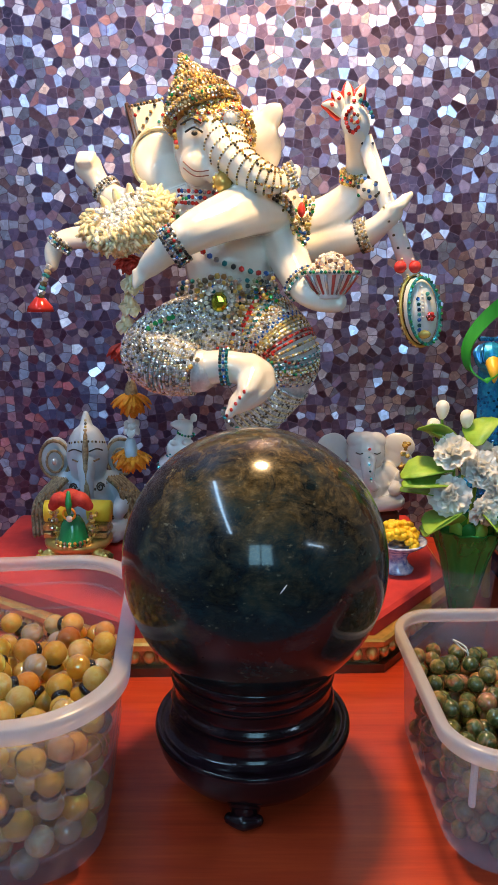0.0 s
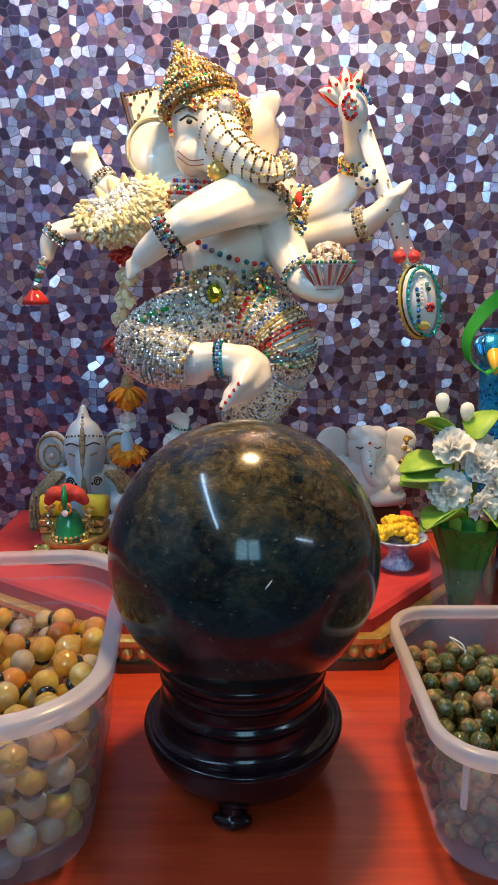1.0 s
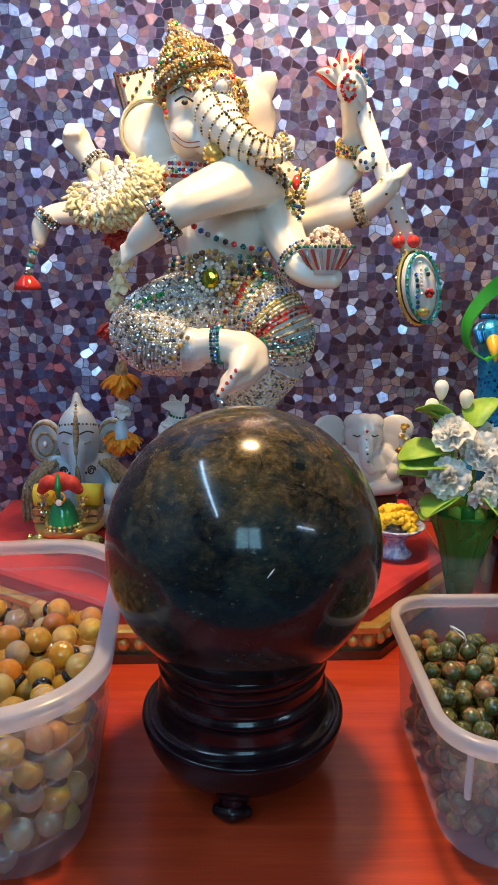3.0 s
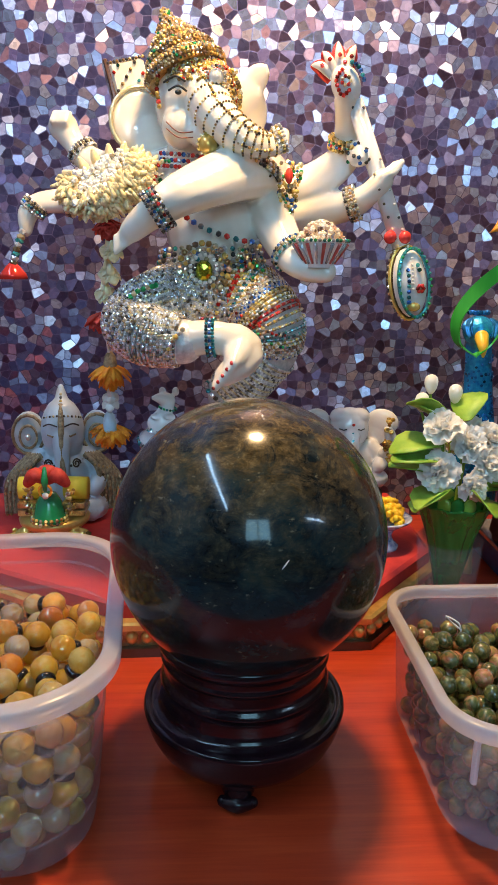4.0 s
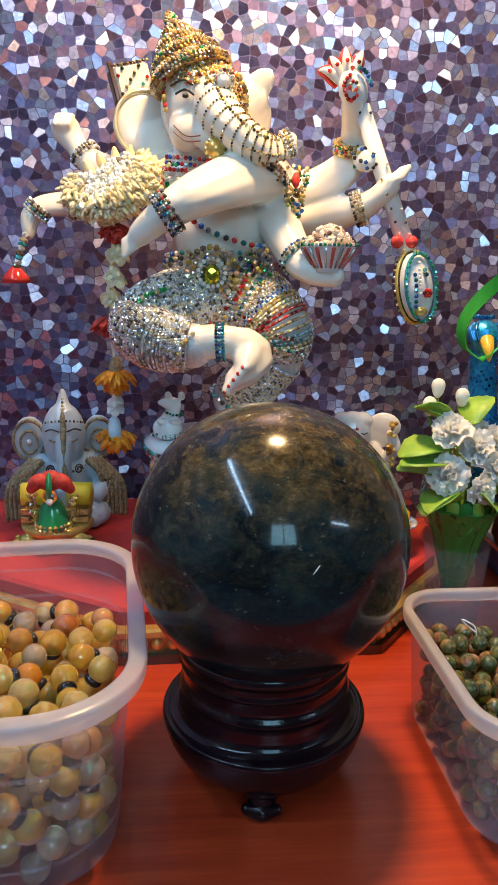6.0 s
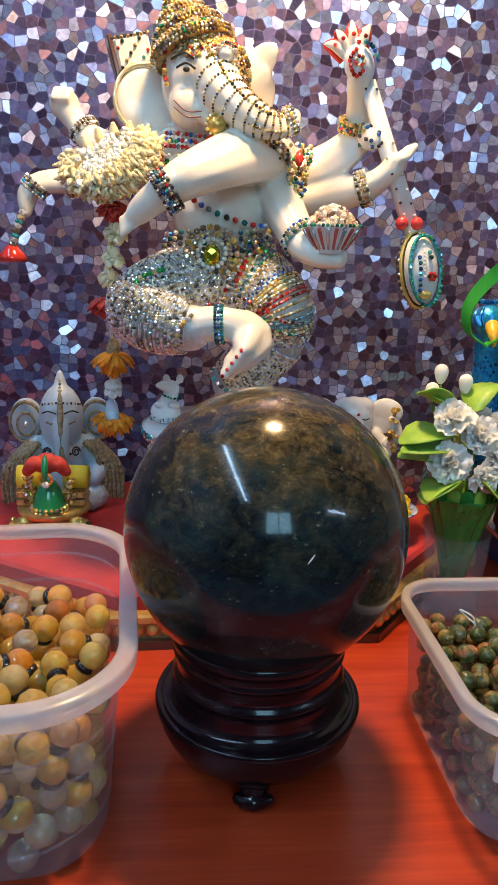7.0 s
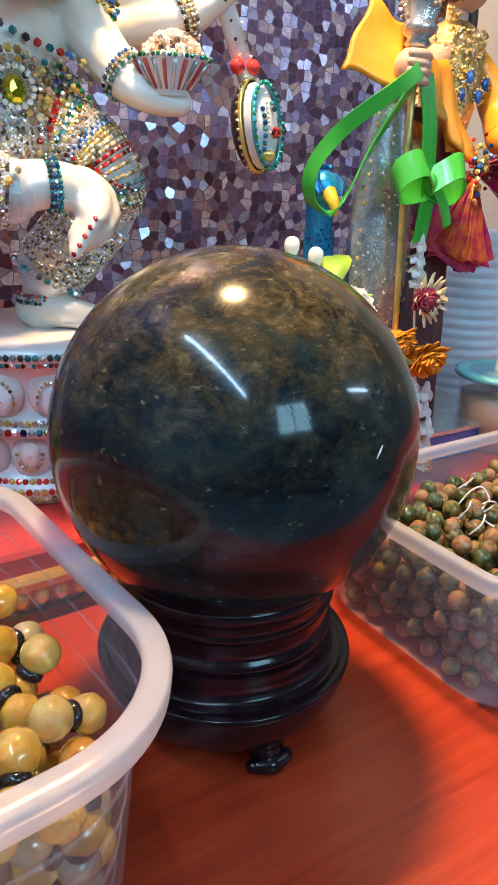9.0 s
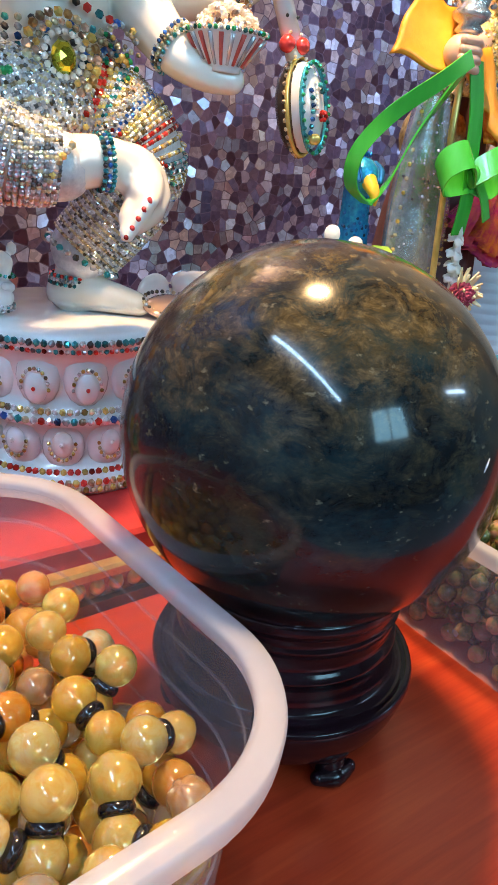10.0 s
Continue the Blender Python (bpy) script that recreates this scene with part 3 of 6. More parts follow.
        part("rib", rb, box)
    if tab:
        part("moulded_bar", one("block", tab, (0.0035, 0.004, 0.030), RIM_PLASTIC, None, 0.001), box)
    return box


LBOX = (-0.1764, 0.4070)
RBOX = (0.2208, 0.4071)
TAB = (-0.0980, -0.0752, 0.0625)
food_box((LBOX[0], LBOX[1], 0), 6.0, (0.193, 0.2155), (0.168, 0.181), 0.1178, 0.053, "milky ribbed plastic box full of yellow stone beads", 5, None, MILKY, 0.70, 0.0065)
food_box((RBOX[0], RBOX[1], 0), 0.8, (0.216, 0.1616), (0.208, 0.1570), 0.0866, 0.029, "milky plastic box full of green and pink stone beads", 0, TAB, CLOUDY, 1.15, 0.0)


# ---- beads ----
def pour(n, half_w, half_d, taper, d, top, seed, corner, slope):
    """Drops n balls one by one into a box; each settles at the lowest of some places tried."""
    rng = np.random.default_rng(seed)
    placed = np.zeros((0, 3))
    for _ in range(n):
        best = None
        for _ in range(26):
            x, y = rng.uniform(-half_w, half_w), rng.uniform(-half_d, half_d)
            z = 0.003 + d / 2
            if len(placed):
                q = (placed[:, 0] - x) ** 2 + (placed[:, 1] - y) ** 2
                near = q < d * d
                if near.any():
                    z = max(z, (placed[near, 2] + np.sqrt(d * d - q[near])).max())
            k = taper + (1 - taper) * min(1, z / top)
            over_x, over_y = abs(x) - (half_w * k - corner), abs(y) - (half_d * k - corner)
            if over_x > corner or over_y > corner or (over_x > 0 and over_y > 0 and math.hypot(over_x, over_y) > corner):
                continue
            if best is None or z < best[2]:
                best = (x, y, z)
        if best and best[2] < top - slope[0] * max(0.0, best[0]) - slope[1] * max(0.0, best[1]):
            placed = np.vstack([placed, best])
    return placed


def bead_mesh(name, r, m, seg=18, rings=12):
    s = Shape()
    s.ball((0, 0, 0), r, m, None, seg, rings)
    return s.mesh(name)


def knob_bead_mesh(name, r, m):
    """A carved bead with lobes."""
    s = Shape()
    s.ball((0, 0, 0), r, m, None, 24, 14)
    me = s.mesh(name)
    for v in me.vertices:
        a, h = math.atan2(v.co.y, v.co.x), v.co.z / r
        v.co *= 0.94 + 0.07 * abs(math.sin(3 * a)) * (0.4 + 0.6 * abs(math.cos(4 * h)))
    return me


def bead_heap(at, places, d, m, label, knobs, spacers):
    """A heap of loose and strung beads: those near the surface one by one, the rest joined."""
    heap = thing("bead_heap", label, "beads", at, "heaps of beads")
    plain = bead_mesh("bead", d / 2, m)
    carved = knob_bead_mesh("bead", d / 2, m)
    rng = random.Random(5)
    order = sorted(range(len(places)), key=lambda i: -(places[i][2] + 0.25 * max(0.0, -places[i][1])))
    rest = Shape()
    for rank, i in enumerate(order):
        x, y, z = places[i]
        k = rng.uniform(0.9, 1.03)
        if rank < 290:
            ob = part("bead", carved if rng.random() < knobs else plain, heap, "", (x, y, z))
            ob.rotation_euler = (rng.random() * 6, rng.random() * 6, rng.random() * 6)
            ob.scale = (k, k, k)
        else:
            rest.ball((x, y, z), d / 2 * k, m, None, 14, 9)
    if rest.v:
        ob = part("lower_layer", rest, heap)
        ob["kind"] = "stuff"
    if spacers:
        disc = Shape()
        disc.lathe((0, 0, 0), [(0.0, -0.0028), (d * 0.24, -0.0028), (d * 0.33, -0.0014), (d * 0.35, 0), (d * 0.33, 0.0014), (d * 0.24, 0.0028), (0.0, 0.0028)], SPACER, 16)
        me = disc.mesh("spacer")
        used = 0
        for rank, i in enumerate(order[:260]):
            a = Vector(places[i])
            for j in order[rank + 1:260]:
                b = Vector(places[j])
                if abs((b - a).length - d) < 0.0018 and used < 100 and rng.random() < 0.45:
                    ob = part("spacer", me, heap, "", (a + b) / 2)
                    ob.rotation_mode = "QUATERNION"
                    ob.rotation_quaternion = Vector((0, 0, 1)).rotation_difference((b - a).normalized())
                    used += 1
                    break
    return heap


YELLOW_PLACES = pour(520, 0.0805, 0.0915, 0.92, 0.0172, 0.0935, 3, 0.036, (0.10, 0.14))
GREEN_PLACES = pour(1000, 0.0990, 0.0720, 0.96, 0.0124, 0.069, 4, 0.022, (0.0, 0.05))
yellow_heap = bead_heap((LBOX[0], LBOX[1], 0), YELLOW_PLACES, 0.0172, YELLOW_BEAD, "heap of yellow and orange stone beads with black spacers", 0.32, True)
yellow_heap.rotation_euler = (0, 0, radians(6.0))
green_heap = bead_heap((RBOX[0], RBOX[1], 0), GREEN_PLACES, 0.0124, GREEN_BEAD, "heap of green and pink unakite beads on white string", 0.0, False)
green_heap.rotation_euler = (0, 0, radians(0.8))
rng = random.Random(8)
for k in range(7):
    x, y = rng.uniform(-0.09, 0.05), rng.uniform(-0.06, 0.06)
    pts = [(x, y, 0.066)]
    for q in range(4):
        pts.append((pts[-1][0] + rng.uniform(-0.008, 0.008), pts[-1][1] + rng.uniform(-0.008, 0.008), 0.070 + 0.008 * math.sin(q * 1.3)))
    f_, r_ = curve_through(pts, [0.0006] * 5, 6)
    part("string_end", one("tube", f_, r_, STRING, 6), green_heap)

# ---- tray with the red cloth ----
TRAY = [(-0.108, 0.537), (0.118, 0.545), (0.212, 0.655), (0.212, 0.84), (-0.30, 0.84), (-0.30, 0.655)]
CX, CY = -0.04, 0.70


def shrink(poly, d):
    return [(x + (CX - x) / math.hypot(CX - x, CY - y) * d, y + (CY - y) / math.hypot(CX - x, CY - y) * d) for x, y in poly]


tray = thing("offering_tray", "low carved gold-edged stand with dark base", "tray", (0, 0, 0))
part("base", one("slab", TRAY, 0.0, 0.008, DARK_BASE), tray)
part("cove", one("slab", shrink(TRAY, 0.006), 0.008, 0.024, ANTIQUE), tray)
part("upper_ledge", one("slab", shrink(TRAY, 0.001), 0.024, 0.031, GOLD_PAINT, 0.002), tray)
for (xa, ya), (xb, yb) in zip(TRAY, TRAY[1:] + TRAY[:1]):
    n = int(math.hypot(xb - xa, yb - ya) / 0.013)
    if ya > 0.8:
        continue
    boss = Shape()
    boss.ball((0, 0, 0), (0.0055, 0.0055, 0.0062), GOLD_PAINT, None, 10, 6)
    me = boss.mesh("boss")
    for k in range(n):
        t = (k + 0.5) / n
        px, py = xa + (xb - xa) * t, ya + (yb - ya) * t
        (qx, qy), = shrink([(px, py)], 0.006)
        part("boss", me, tray, "", (qx, qy, 0.016))
single("red_cloth", one("slab", shrink(TRAY, 0.012), 0.031, 0.046, RED_CLOTH, 0.003), "red velvet cloth pad lying on the tray", "cloth")
TOP = 0.046


# ---- large white elephant-headed statue ----
def rings_on(s, c, axis, radius, rows, r, mats):
    a = Vector(axis).normalized()
    for k in range(rows):
        s.ring(Vector(c) + a * (k - (rows - 1) / 2) * r * 1.7, axis, radius, max(8, int(2 * math.pi * radius / (r * 1.9))), r, mats[k % len(mats)])


LAME = surface("silver_lame_cloth", (0.50, 0.52, 0.56), (0.78, 0.78, 0.80), 0.42, 0.35, 220.0, 0.5)
RED_ENAMEL = surface("dull_red_enamel", (0.42, 0.05, 0.04), (0.55, 0.09, 0.07), 0.35, 0.0, 200.0, 0.2, 0.2)
CREAM_PEBBLE = surface("cream_pebbles", (0.72, 0.58, 0.42), (0.86, 0.76, 0.62), 0.4, 0.0, 300.0, 0.2, 0.2)
MOUTH = surface("brown_line_paint", (0.16, 0.03, 0.02), (0.22, 0.05, 0.03), 0.5)


# how far the statue's parts stand back from the rough pose: x, z, share of the distance to the table's edge
LEAN_BACK = [(-0.063, 0.540, 1.10), (-0.020, 0.463, 1.085), (0.036, 0.418, 1.115), (-0.022, 0.413, 1.085), (-0.062, 0.362, 1.045), (-0.012, 0.345, 1.048), (-0.157, 0.445, 1.08), (-0.205, 0.320, 1.035), (0.092, 0.468, 1.025), (0.046, 0.394, 1.058), (-0.026, 0.316, 1.034), (-0.080, 0.290, 1.02), (-0.030, 0.275, 1.02), (0.015, 0.285, 1.03), (-0.010, 0.262, 1.03), (-0.004, 0.238, 1.015), (0.066, 0.330, 1.055), (0.145, 0.345, 1.01), (0.160, 0.300, 1.0), (0.106, 0.374, 1.0), (-0.010, 0.190, 1.0), (-0.010, 0.10, 1.0)]


def lean_back(s):
    """Slides a shape's points away from the viewer's first place, the head most and the pedestal not at all."""
    q = np.array(s.v, float)
    nodes = np.array(LEAN_BACK)
    w = 1.0 / ((q[:, None, 0] - nodes[None, :, 0]) ** 2 + (q[:, None, 2] - nodes[None, :, 1]) ** 2 + 0.0004) ** 1.5
    k = (w * nodes[None, :, 2]).sum(1) / w.sum(1)
    k = np.where(q[:, 2] < 0.165, 1.0, k)[:, None]
    eye = np.array((0.0, 0.0, EYE))
    s.v = [tuple(p) for p in eye + (q - eye) * k]


def dancing_statue():
    s, b = Shape(), Shape()
    P_ = PORCELAIN
    # trunk of the body
    b.ball((-0.022, 0.678, 0.382), (0.046, 0.038, 0.036), P_)
    b.ball((-0.018, 0.672, 0.350), (0.043, 0.041, 0.040), P_)
    b.ball((-0.020, 0.674, 0.305), (0.046, 0.040, 0.034), P_)
    b.limb([(-0.070, 0.685, 0.398), (-0.02, 0.683, 0.404), (0.026, 0.682, 0.398)], [0.020, 0.026, 0.021], P_)
    # head, cheeks, trunk
    b.limb([(-0.026, 0.675, 0.41), (-0.03, 0.668, 0.43)], [0.026, 0.030], P_)
    b.ball((-0.032, 0.664, 0.452), (0.036, 0.036, 0.040), P_)
    b.ball((-0.045, 0.644, 0.431), (0.0165, 0.016, 0.0175), P_)
    b.limb([(-0.024, 0.642, 0.456), (-0.016, 0.623, 0.438), (-0.003, 0.609, 0.4235), (0.011, 0.602, 0.4155), (0.022, 0.601, 0.4125), (0.033, 0.603, 0.4145), (0.038, 0.607, 0.421)], [0.0200, 0.0178, 0.0150, 0.0125, 0.0105, 0.0086, 0.0058], P_)
    b.limb([(-0.03, 0.632, 0.424), (-0.016, 0.622, 0.413)], [0.010, 0.008], P_)
    # ears
    for c, r, t in (((-0.083, 0.690, 0.443), (0.026, 0.0065, 0.027), 20), ((0.003, 0.692, 0.462), (0.025, 0.0065, 0.022), -30)):
        b.ball(c, r, P_, Euler((0, radians(t), radians(14 if t > 0 else -14))).to_matrix())
    b.ball((0.014, 0.692, 0.474), (0.024, 0.006, 0.013), P_, Euler((0, radians(-48), radians(-14))).to_matrix())
    b.ball((0.018, 0.694, 0.456), (0.013, 0.006, 0.022), P_, Euler((0, radians(-10), radians(-14))).to_matrix())
    b.ball((-0.070, 0.688, 0.424), (0.020, 0.007, 0.024), P_, Euler((0, radians(-25), radians(14))).to_matrix())
    # arms
    arms = [
        ([(0.028, 0.680, 0.398), (0.014, 0.645, 0.397), (-0.012, 0.612, 0.388), (-0.045, 0.598, 0.373), (-0.070, 0.600, 0.357), (-0.084, 0.606, 0.346)], [0.024, 0.024, 0.0215, 0.017, 0.0125, 0.010]),
        ([(-0.072, 0.690, 0.400), (-0.108, 0.702, 0.402), (-0.132, 0.710, 0.412), (-0.147, 0.716, 0.428), (-0.157, 0.720, 0.442)], [0.019, 0.016, 0.013, 0.0105, 0.014]),
        ([(-0.072, 0.690, 0.396), (-0.118, 0.700, 0.380), (-0.158, 0.700, 0.375), (-0.180, 0.700, 0.372), (-0.190, 0.700, 0.362), (-0.192, 0.699, 0.348)], [0.018, 0.015, 0.0115, 0.0095, 0.0095, 0.006]),
        ([(0.030, 0.685, 0.394), (0.063, 0.682, 0.390), (0.097, 0.673, 0.413), (0.0975, 0.662, 0.438), (0.093, 0.652, 0.458)], [0.021, 0.018, 0.0145, 0.011, 0.010]),
        ([(0.030, 0.688, 0.378), (0.056, 0.684, 0.366), (0.102, 0.671, 0.373), (0.119, 0.657, 0.383), (0.128, 0.650, 0.393)], [0.020, 0.017, 0.0135, 0.010, 0.010]),
        ([(0.028, 0.676, 0.392), (0.033, 0.655, 0.362), (0.045, 0.630, 0.334), (0.057, 0.610, 0.320), (0.074, 0.600, 0.316)], [0.022, 0.020, 0.016, 0.012, 0.0095]),
    ]
    for pts, rr in arms:
        b.limb(pts, rr, P_)
    for k in range(4):
        b.limb([(-0.150 - 0.004 * k, 0.712, 0.452), (-0.152 - 0.004 * k, 0.706, 0.444)], [0.0035, 0.003], P_)
        b.limb([(0.125 + 0.004 * k, 0.643, 0.396 + 0.003 * k), (0.136 + 0.002 * k, 0.640, 0.398 + 0.003 * k)], [0.0036, 0.003], P_)
        b.limb([(-0.080, 0.604, 0.352 - 0.003 * k), (-0.098, 0.606, 0.340 - 0.004 * k)], [0.0036, 0.0026], P_)
    # legs
    thigh_l = ([(-0.022, 0.662, 0.290), (-0.060, 0.640, 0.283), (-0.086, 0.622, 0.272), (-0.072, 0.602, 0.262), (-0.044, 0.594, 0.258)], [0.034, 0.034, 0.027, 0.025, 0.020])
    thigh_r = ([(-0.010, 0.668, 0.300), (0.016, 0.660, 0.288), (0.034, 0.650, 0.268), (0.036, 0.655, 0.246)], [0.034, 0.034, 0.031, 0.026])
    leg_r = ([(0.034, 0.656, 0.244), (0.014, 0.668, 0.218), (-0.002, 0.675, 0.200)], [0.027, 0.026, 0.024])
    for pts, rr in (thigh_l, thigh_r, leg_r):
        b.limb(pts, [r - 0.002 for r in rr], P_)
    b.limb([(-0.05, 0.596, 0.258), (-0.026, 0.590, 0.262), (-0.012, 0.588, 0.262)], [0.016, 0.0145, 0.0135], P_)
    b.limb([(-0.012, 0.588, 0.261), (0.000, 0.591, 0.259), (0.009, 0.594, 0.254)], [0.0135, 0.0150, 0.0140], P_)
    b.limb([(0.005, 0.592, 0.258), (0.002, 0.582, 0.252), (-0.001, 0.574, 0.247)], [0.0130, 0.0125, 0.0095], P_)
    b.limb([(0.011, 0.592, 0.247), (0.002, 0.582, 0.240), (-0.009, 0.574, 0.233)], [0.0130, 0.0125, 0.0090], P_)
    for k in range(5):
        u = k / 4
        b.limb([(0.001 - 0.014 * u, 0.573, 0.2470 - 0.017 * u), (-0.0020 - 0.0145 * u, 0.5675, 0.2450 - 0.0200 * u)], [0.0062 - 0.0012 * u, 0.0056 - 0.0012 * u], P_)
    b.limb([(-0.002, 0.675, 0.20), (-0.010, 0.678, 0.180), (-0.010, 0.676, 0.168)], [0.018, 0.013, 0.014], P_)
    b.limb([(-0.014, 0.680, 0.172), (0.004, 0.662, 0.172), (0.026, 0.646, 0.168)], [0.014, 0.0125, 0.009], P_)
    s.fuse(b, P_, 0.0021, 3)
    # gilded edges of the ears, eye and mouth lines
    for cx, cz, rx, rz, t in ((-0.083, 0.443, 0.026, 0.027, 20), (0.003, 0.462, 0.025, 0.022, -30)):
        tm = Euler((0, radians(t), radians(14 if t > 0 else -14))).to_matrix()
        pts = [tm @ Vector((rx * 1.02 * math.cos(a), -0.003, rz * 1.02 * math.sin(a))) + Vector((cx, 0.690, cz)) for a in (k * math.pi / 12 for k in range(4 if t < 0 else 6, 17 if t < 0 else 20))]
        s.tube(pts, 0.0018, CREAM_STONE, 6)
    s.tube(curve_through([(-0.054, 0.6310, 0.456), (-0.046, 0.6275, 0.459), (-0.039, 0.6275, 0.455)], [1] * 3, 5)[0], 0.0009, BLACK, 6)
    s.ball((-0.046, 0.6285, 0.4545), (0.0028, 0.0018, 0.0020), BLACK, None, 8, 6)
    s.tube(curve_through([(-0.058, 0.632, 0.462), (-0.048, 0.627, 0.466), (-0.040, 0.627, 0.462)], [1] * 3, 5)[0], 0.0009, BLACK, 6)
    for k in range(2):
        s.tube(curve_through([(-0.056, 0.6265, 0.432 - 0.005 * k), (-0.046, 0.6240, 0.424 - 0.004 * k), (-0.034, 0.6215, 0.424 - 0.004 * k)], [1] * 3, 5)[0], 0.0005, MOUTH, 6)
    # crown, leaning back
    ax = Vector((-0.019, 0.012, 0.052)).normalized()
    base = Vector((-0.040, 0.664, 0.474))
    prof = [(0.036, 0.0), (0.0375, 0.006), (0.034, 0.011), (0.030, 0.014), (0.0315, 0.020), (0.0275, 0.025), (0.0215, 0.028), (0.0225, 0.034), (0.018, 0.039), (0.012, 0.042), (0.0130, 0.047), (0.009, 0.052), (0.005, 0.056), (0.0058, 0.060), (0.0022, 0.067), (0.0, 0.069)]
    prof = [(r * 0.95, h * 0.90) for r, h in prof]
    s.lathe(base, prof, ANTIQUE, 28, ax)
    gold_mix = [random.choice([GOLD, CREAM_STONE, CREAM_STONE, PINK, ANTIQUE, GOLD_PAINT, CREAM_STONE, SILVER]) for _ in range(41)]
    gold_mix[7], gold_mix[20], gold_mix[33] = GREEN, GREEN, TEAL
    for i in range(len(prof) - 1):
        for t in (0.0, 0.5):
            r = prof[i][0] + (prof[i + 1][0] - prof[i][0]) * t
            h = prof[i][1] + (prof[i + 1][1] - prof[i][1]) * t
            if r > 0.003:
                n = max(6, int(2 * math.pi * r / 0.0035))
                turn = Vector((0, 0, 1)).rotation_difference(ax).to_matrix()
                for j in range(n):
                    a = 2 * math.pi * (j + i * 0.37) / n
                    s.gem(turn @ Vector((r * math.cos(a), r * math.sin(a), h)) + base, random.uniform(0.0010, 0.0019), gold_mix[(j * 5 + i * 13) % 41])
    # jewelled brow, cheek chain and trunk bands
    s.ball((-0.0155, 0.6215, 0.4650), (0.0062, 0.004, 0.0062), PEARL, None, 12, 8)
    s.ring((-0.0155, 0.6205, 0.4650), (0, 1, 0.2), 0.0076, 16, 0.0016, [CREAM_STONE, SILVER])
    for k in range(230):
        a, h = random.uniform(-0.35, 1.35), random.uniform(0.30, 1.5)
        q = Vector((-0.024 + 0.0206 * math.sin(a) * math.cos(h), 0.642 - 0.0206 * math.cos(a) * math.cos(h), 0.456 + 0.0206 * math.sin(h)))
        s.gem(q, random.uniform(0.0010, 0.0018), [GOLD, CREAM_STONE, GOLD, PEARL, CREAM_STONE, GOLD_PAINT, RED][k % 7])
    for k in range(620):
        a, h = random.uniform(-0.75, 1.3), random.uniform(-0.05, 0.95)
        if h < 0.30 and a < 0.1:
            continue
        q = Vector((-0.032 + 0.0372 * math.sin(a) * math.cos(h), 0.664 - 0.0372 * math.cos(a) * math.cos(h), 0.452 + 0.0412 * math.sin(h)))
        s.gem(q, random.uniform(0.0011, 0.0020), [GOLD, CREAM_STONE, GOLD, PEARL, CREAM_STONE, GOLD_PAINT, GOLD, ANTIQUE, RED][k % 9])
    s.string([(-0.062, 0.645, 0.476), (-0.064, 0.640, 0.460), (-0.062, 0.640, 0.444)], 0.003, 0.0022, [GOLD, RED, GOLD])
    s.string([(-0.004, 0.645, 0.478), (0.004, 0.645, 0.462), (0.004, 0.648, 0.446)], 0.003, 0.0024, [GOLD, CREAM_STONE])
    trunk = [(-0.024, 0.642, 0.456), (-0.016, 0.623, 0.438), (-0.003, 0.609, 0.4235), (0.011, 0.602, 0.4155), (0.022, 0.601, 0.4125), (0.033, 0.603, 0.4145)]
    tf, tr = curve_through(trunk, [0.0200, 0.0178, 0.0150, 0.0125, 0.0105, 0.0086], 5)
    for i in range(3, len(tf) - 1, 2):
        d = (tf[i + 1] - tf[i - 1]).normalized()
        side = d.cross(Vector((0, 1, 0))).normalized()
        over = side.cross(d)
        for j in range(20):
            a = math.pi * (0.0 + 0.054 * j)
            s.gem(tf[i] - (side * -math.cos(a) * 1.0 + over * math.sin(a)) * tr[i] * 1.0, 0.0011, (ANTIQUE, CREAM_STONE, GOLD, BLACK)[(j + i // 2) % 4])
    for e in (-1, 1):
        s.string([tf[i] + (Vector((0, 0, e * 0.55)) + Vector((0, -0.83, 0))) * tr[i] for i in range(2, len(tf), 3)], 0.0028, 0.0015, [ANTIQUE, CREAM_STONE, GOLD, BLACK])
    rings_on(s, (0.035, 0.604, 0.4175), (1, 0, 0.4), 0.010, 3, 0.0016, [[SILVER], [GOLD, CREAM_STONE], [SILVER]])
    s.ball((-0.022, 0.613, 0.413), 0.0085, GOLD, None, 10, 8)
    s.ring((-0.022, 0.610, 0.413), (0, 1, 0), 0.008, 14, 0.0016, [GOLD, CREAM_STONE])
    # necklaces
    for row, (dz, mats) in enumerate(((0.0, [RED, BLUE, SILVER, RED, SILVER]), (-0.005, [BLUE, RED, SILVER]), (-0.010, [SILVER, RED, RED]))):
        s.string([(-0.066, 0.662, 0.413 + dz), (-0.048, 0.643, 0.410 + dz), (-0.025, 0.635, 0.408 + dz), (-0.002, 0.640, 0.412 + dz)], 0.0036, 0.0021, mats)
    s.ball((-0.026, 0.632, 0.404), (0.005, 0.003, 0.005), RED, None, 10, 8)
    for dz in (0.0, -0.005):
        s.string([(0.0, 0.627, 0.418 + dz), (0.018, 0.626, 0.413 + dz), (0.032, 0.640, 0.402 + dz), (0.042, 0.660, 0.396 + dz)], 0.0034, 0.0022, [SILVER, CREAM_STONE, BLACK, SILVER])
    s.ball((0.026, 0.628, 0.398), (0.006, 0.004, 0.005), GREEN, None, 10, 8)
    s.ring((0.026, 0.626, 0.398), (0, 1, 0), 0.0065, 12, 0.0014, [GOLD])
    for dz in (0.0, -0.0038, -0.0076):
        s.string([(-0.006, 0.6165, 0.4130 + dz), (0.012, 0.6120, 0.4110 + dz), (0.029, 0.6215, 0.4045 + dz), (0.040, 0.640, 0.3950 + dz)], 0.0036, 0.0021, [SILVER, BLACK, CREAM_STONE, SILVER, ANTIQUE])
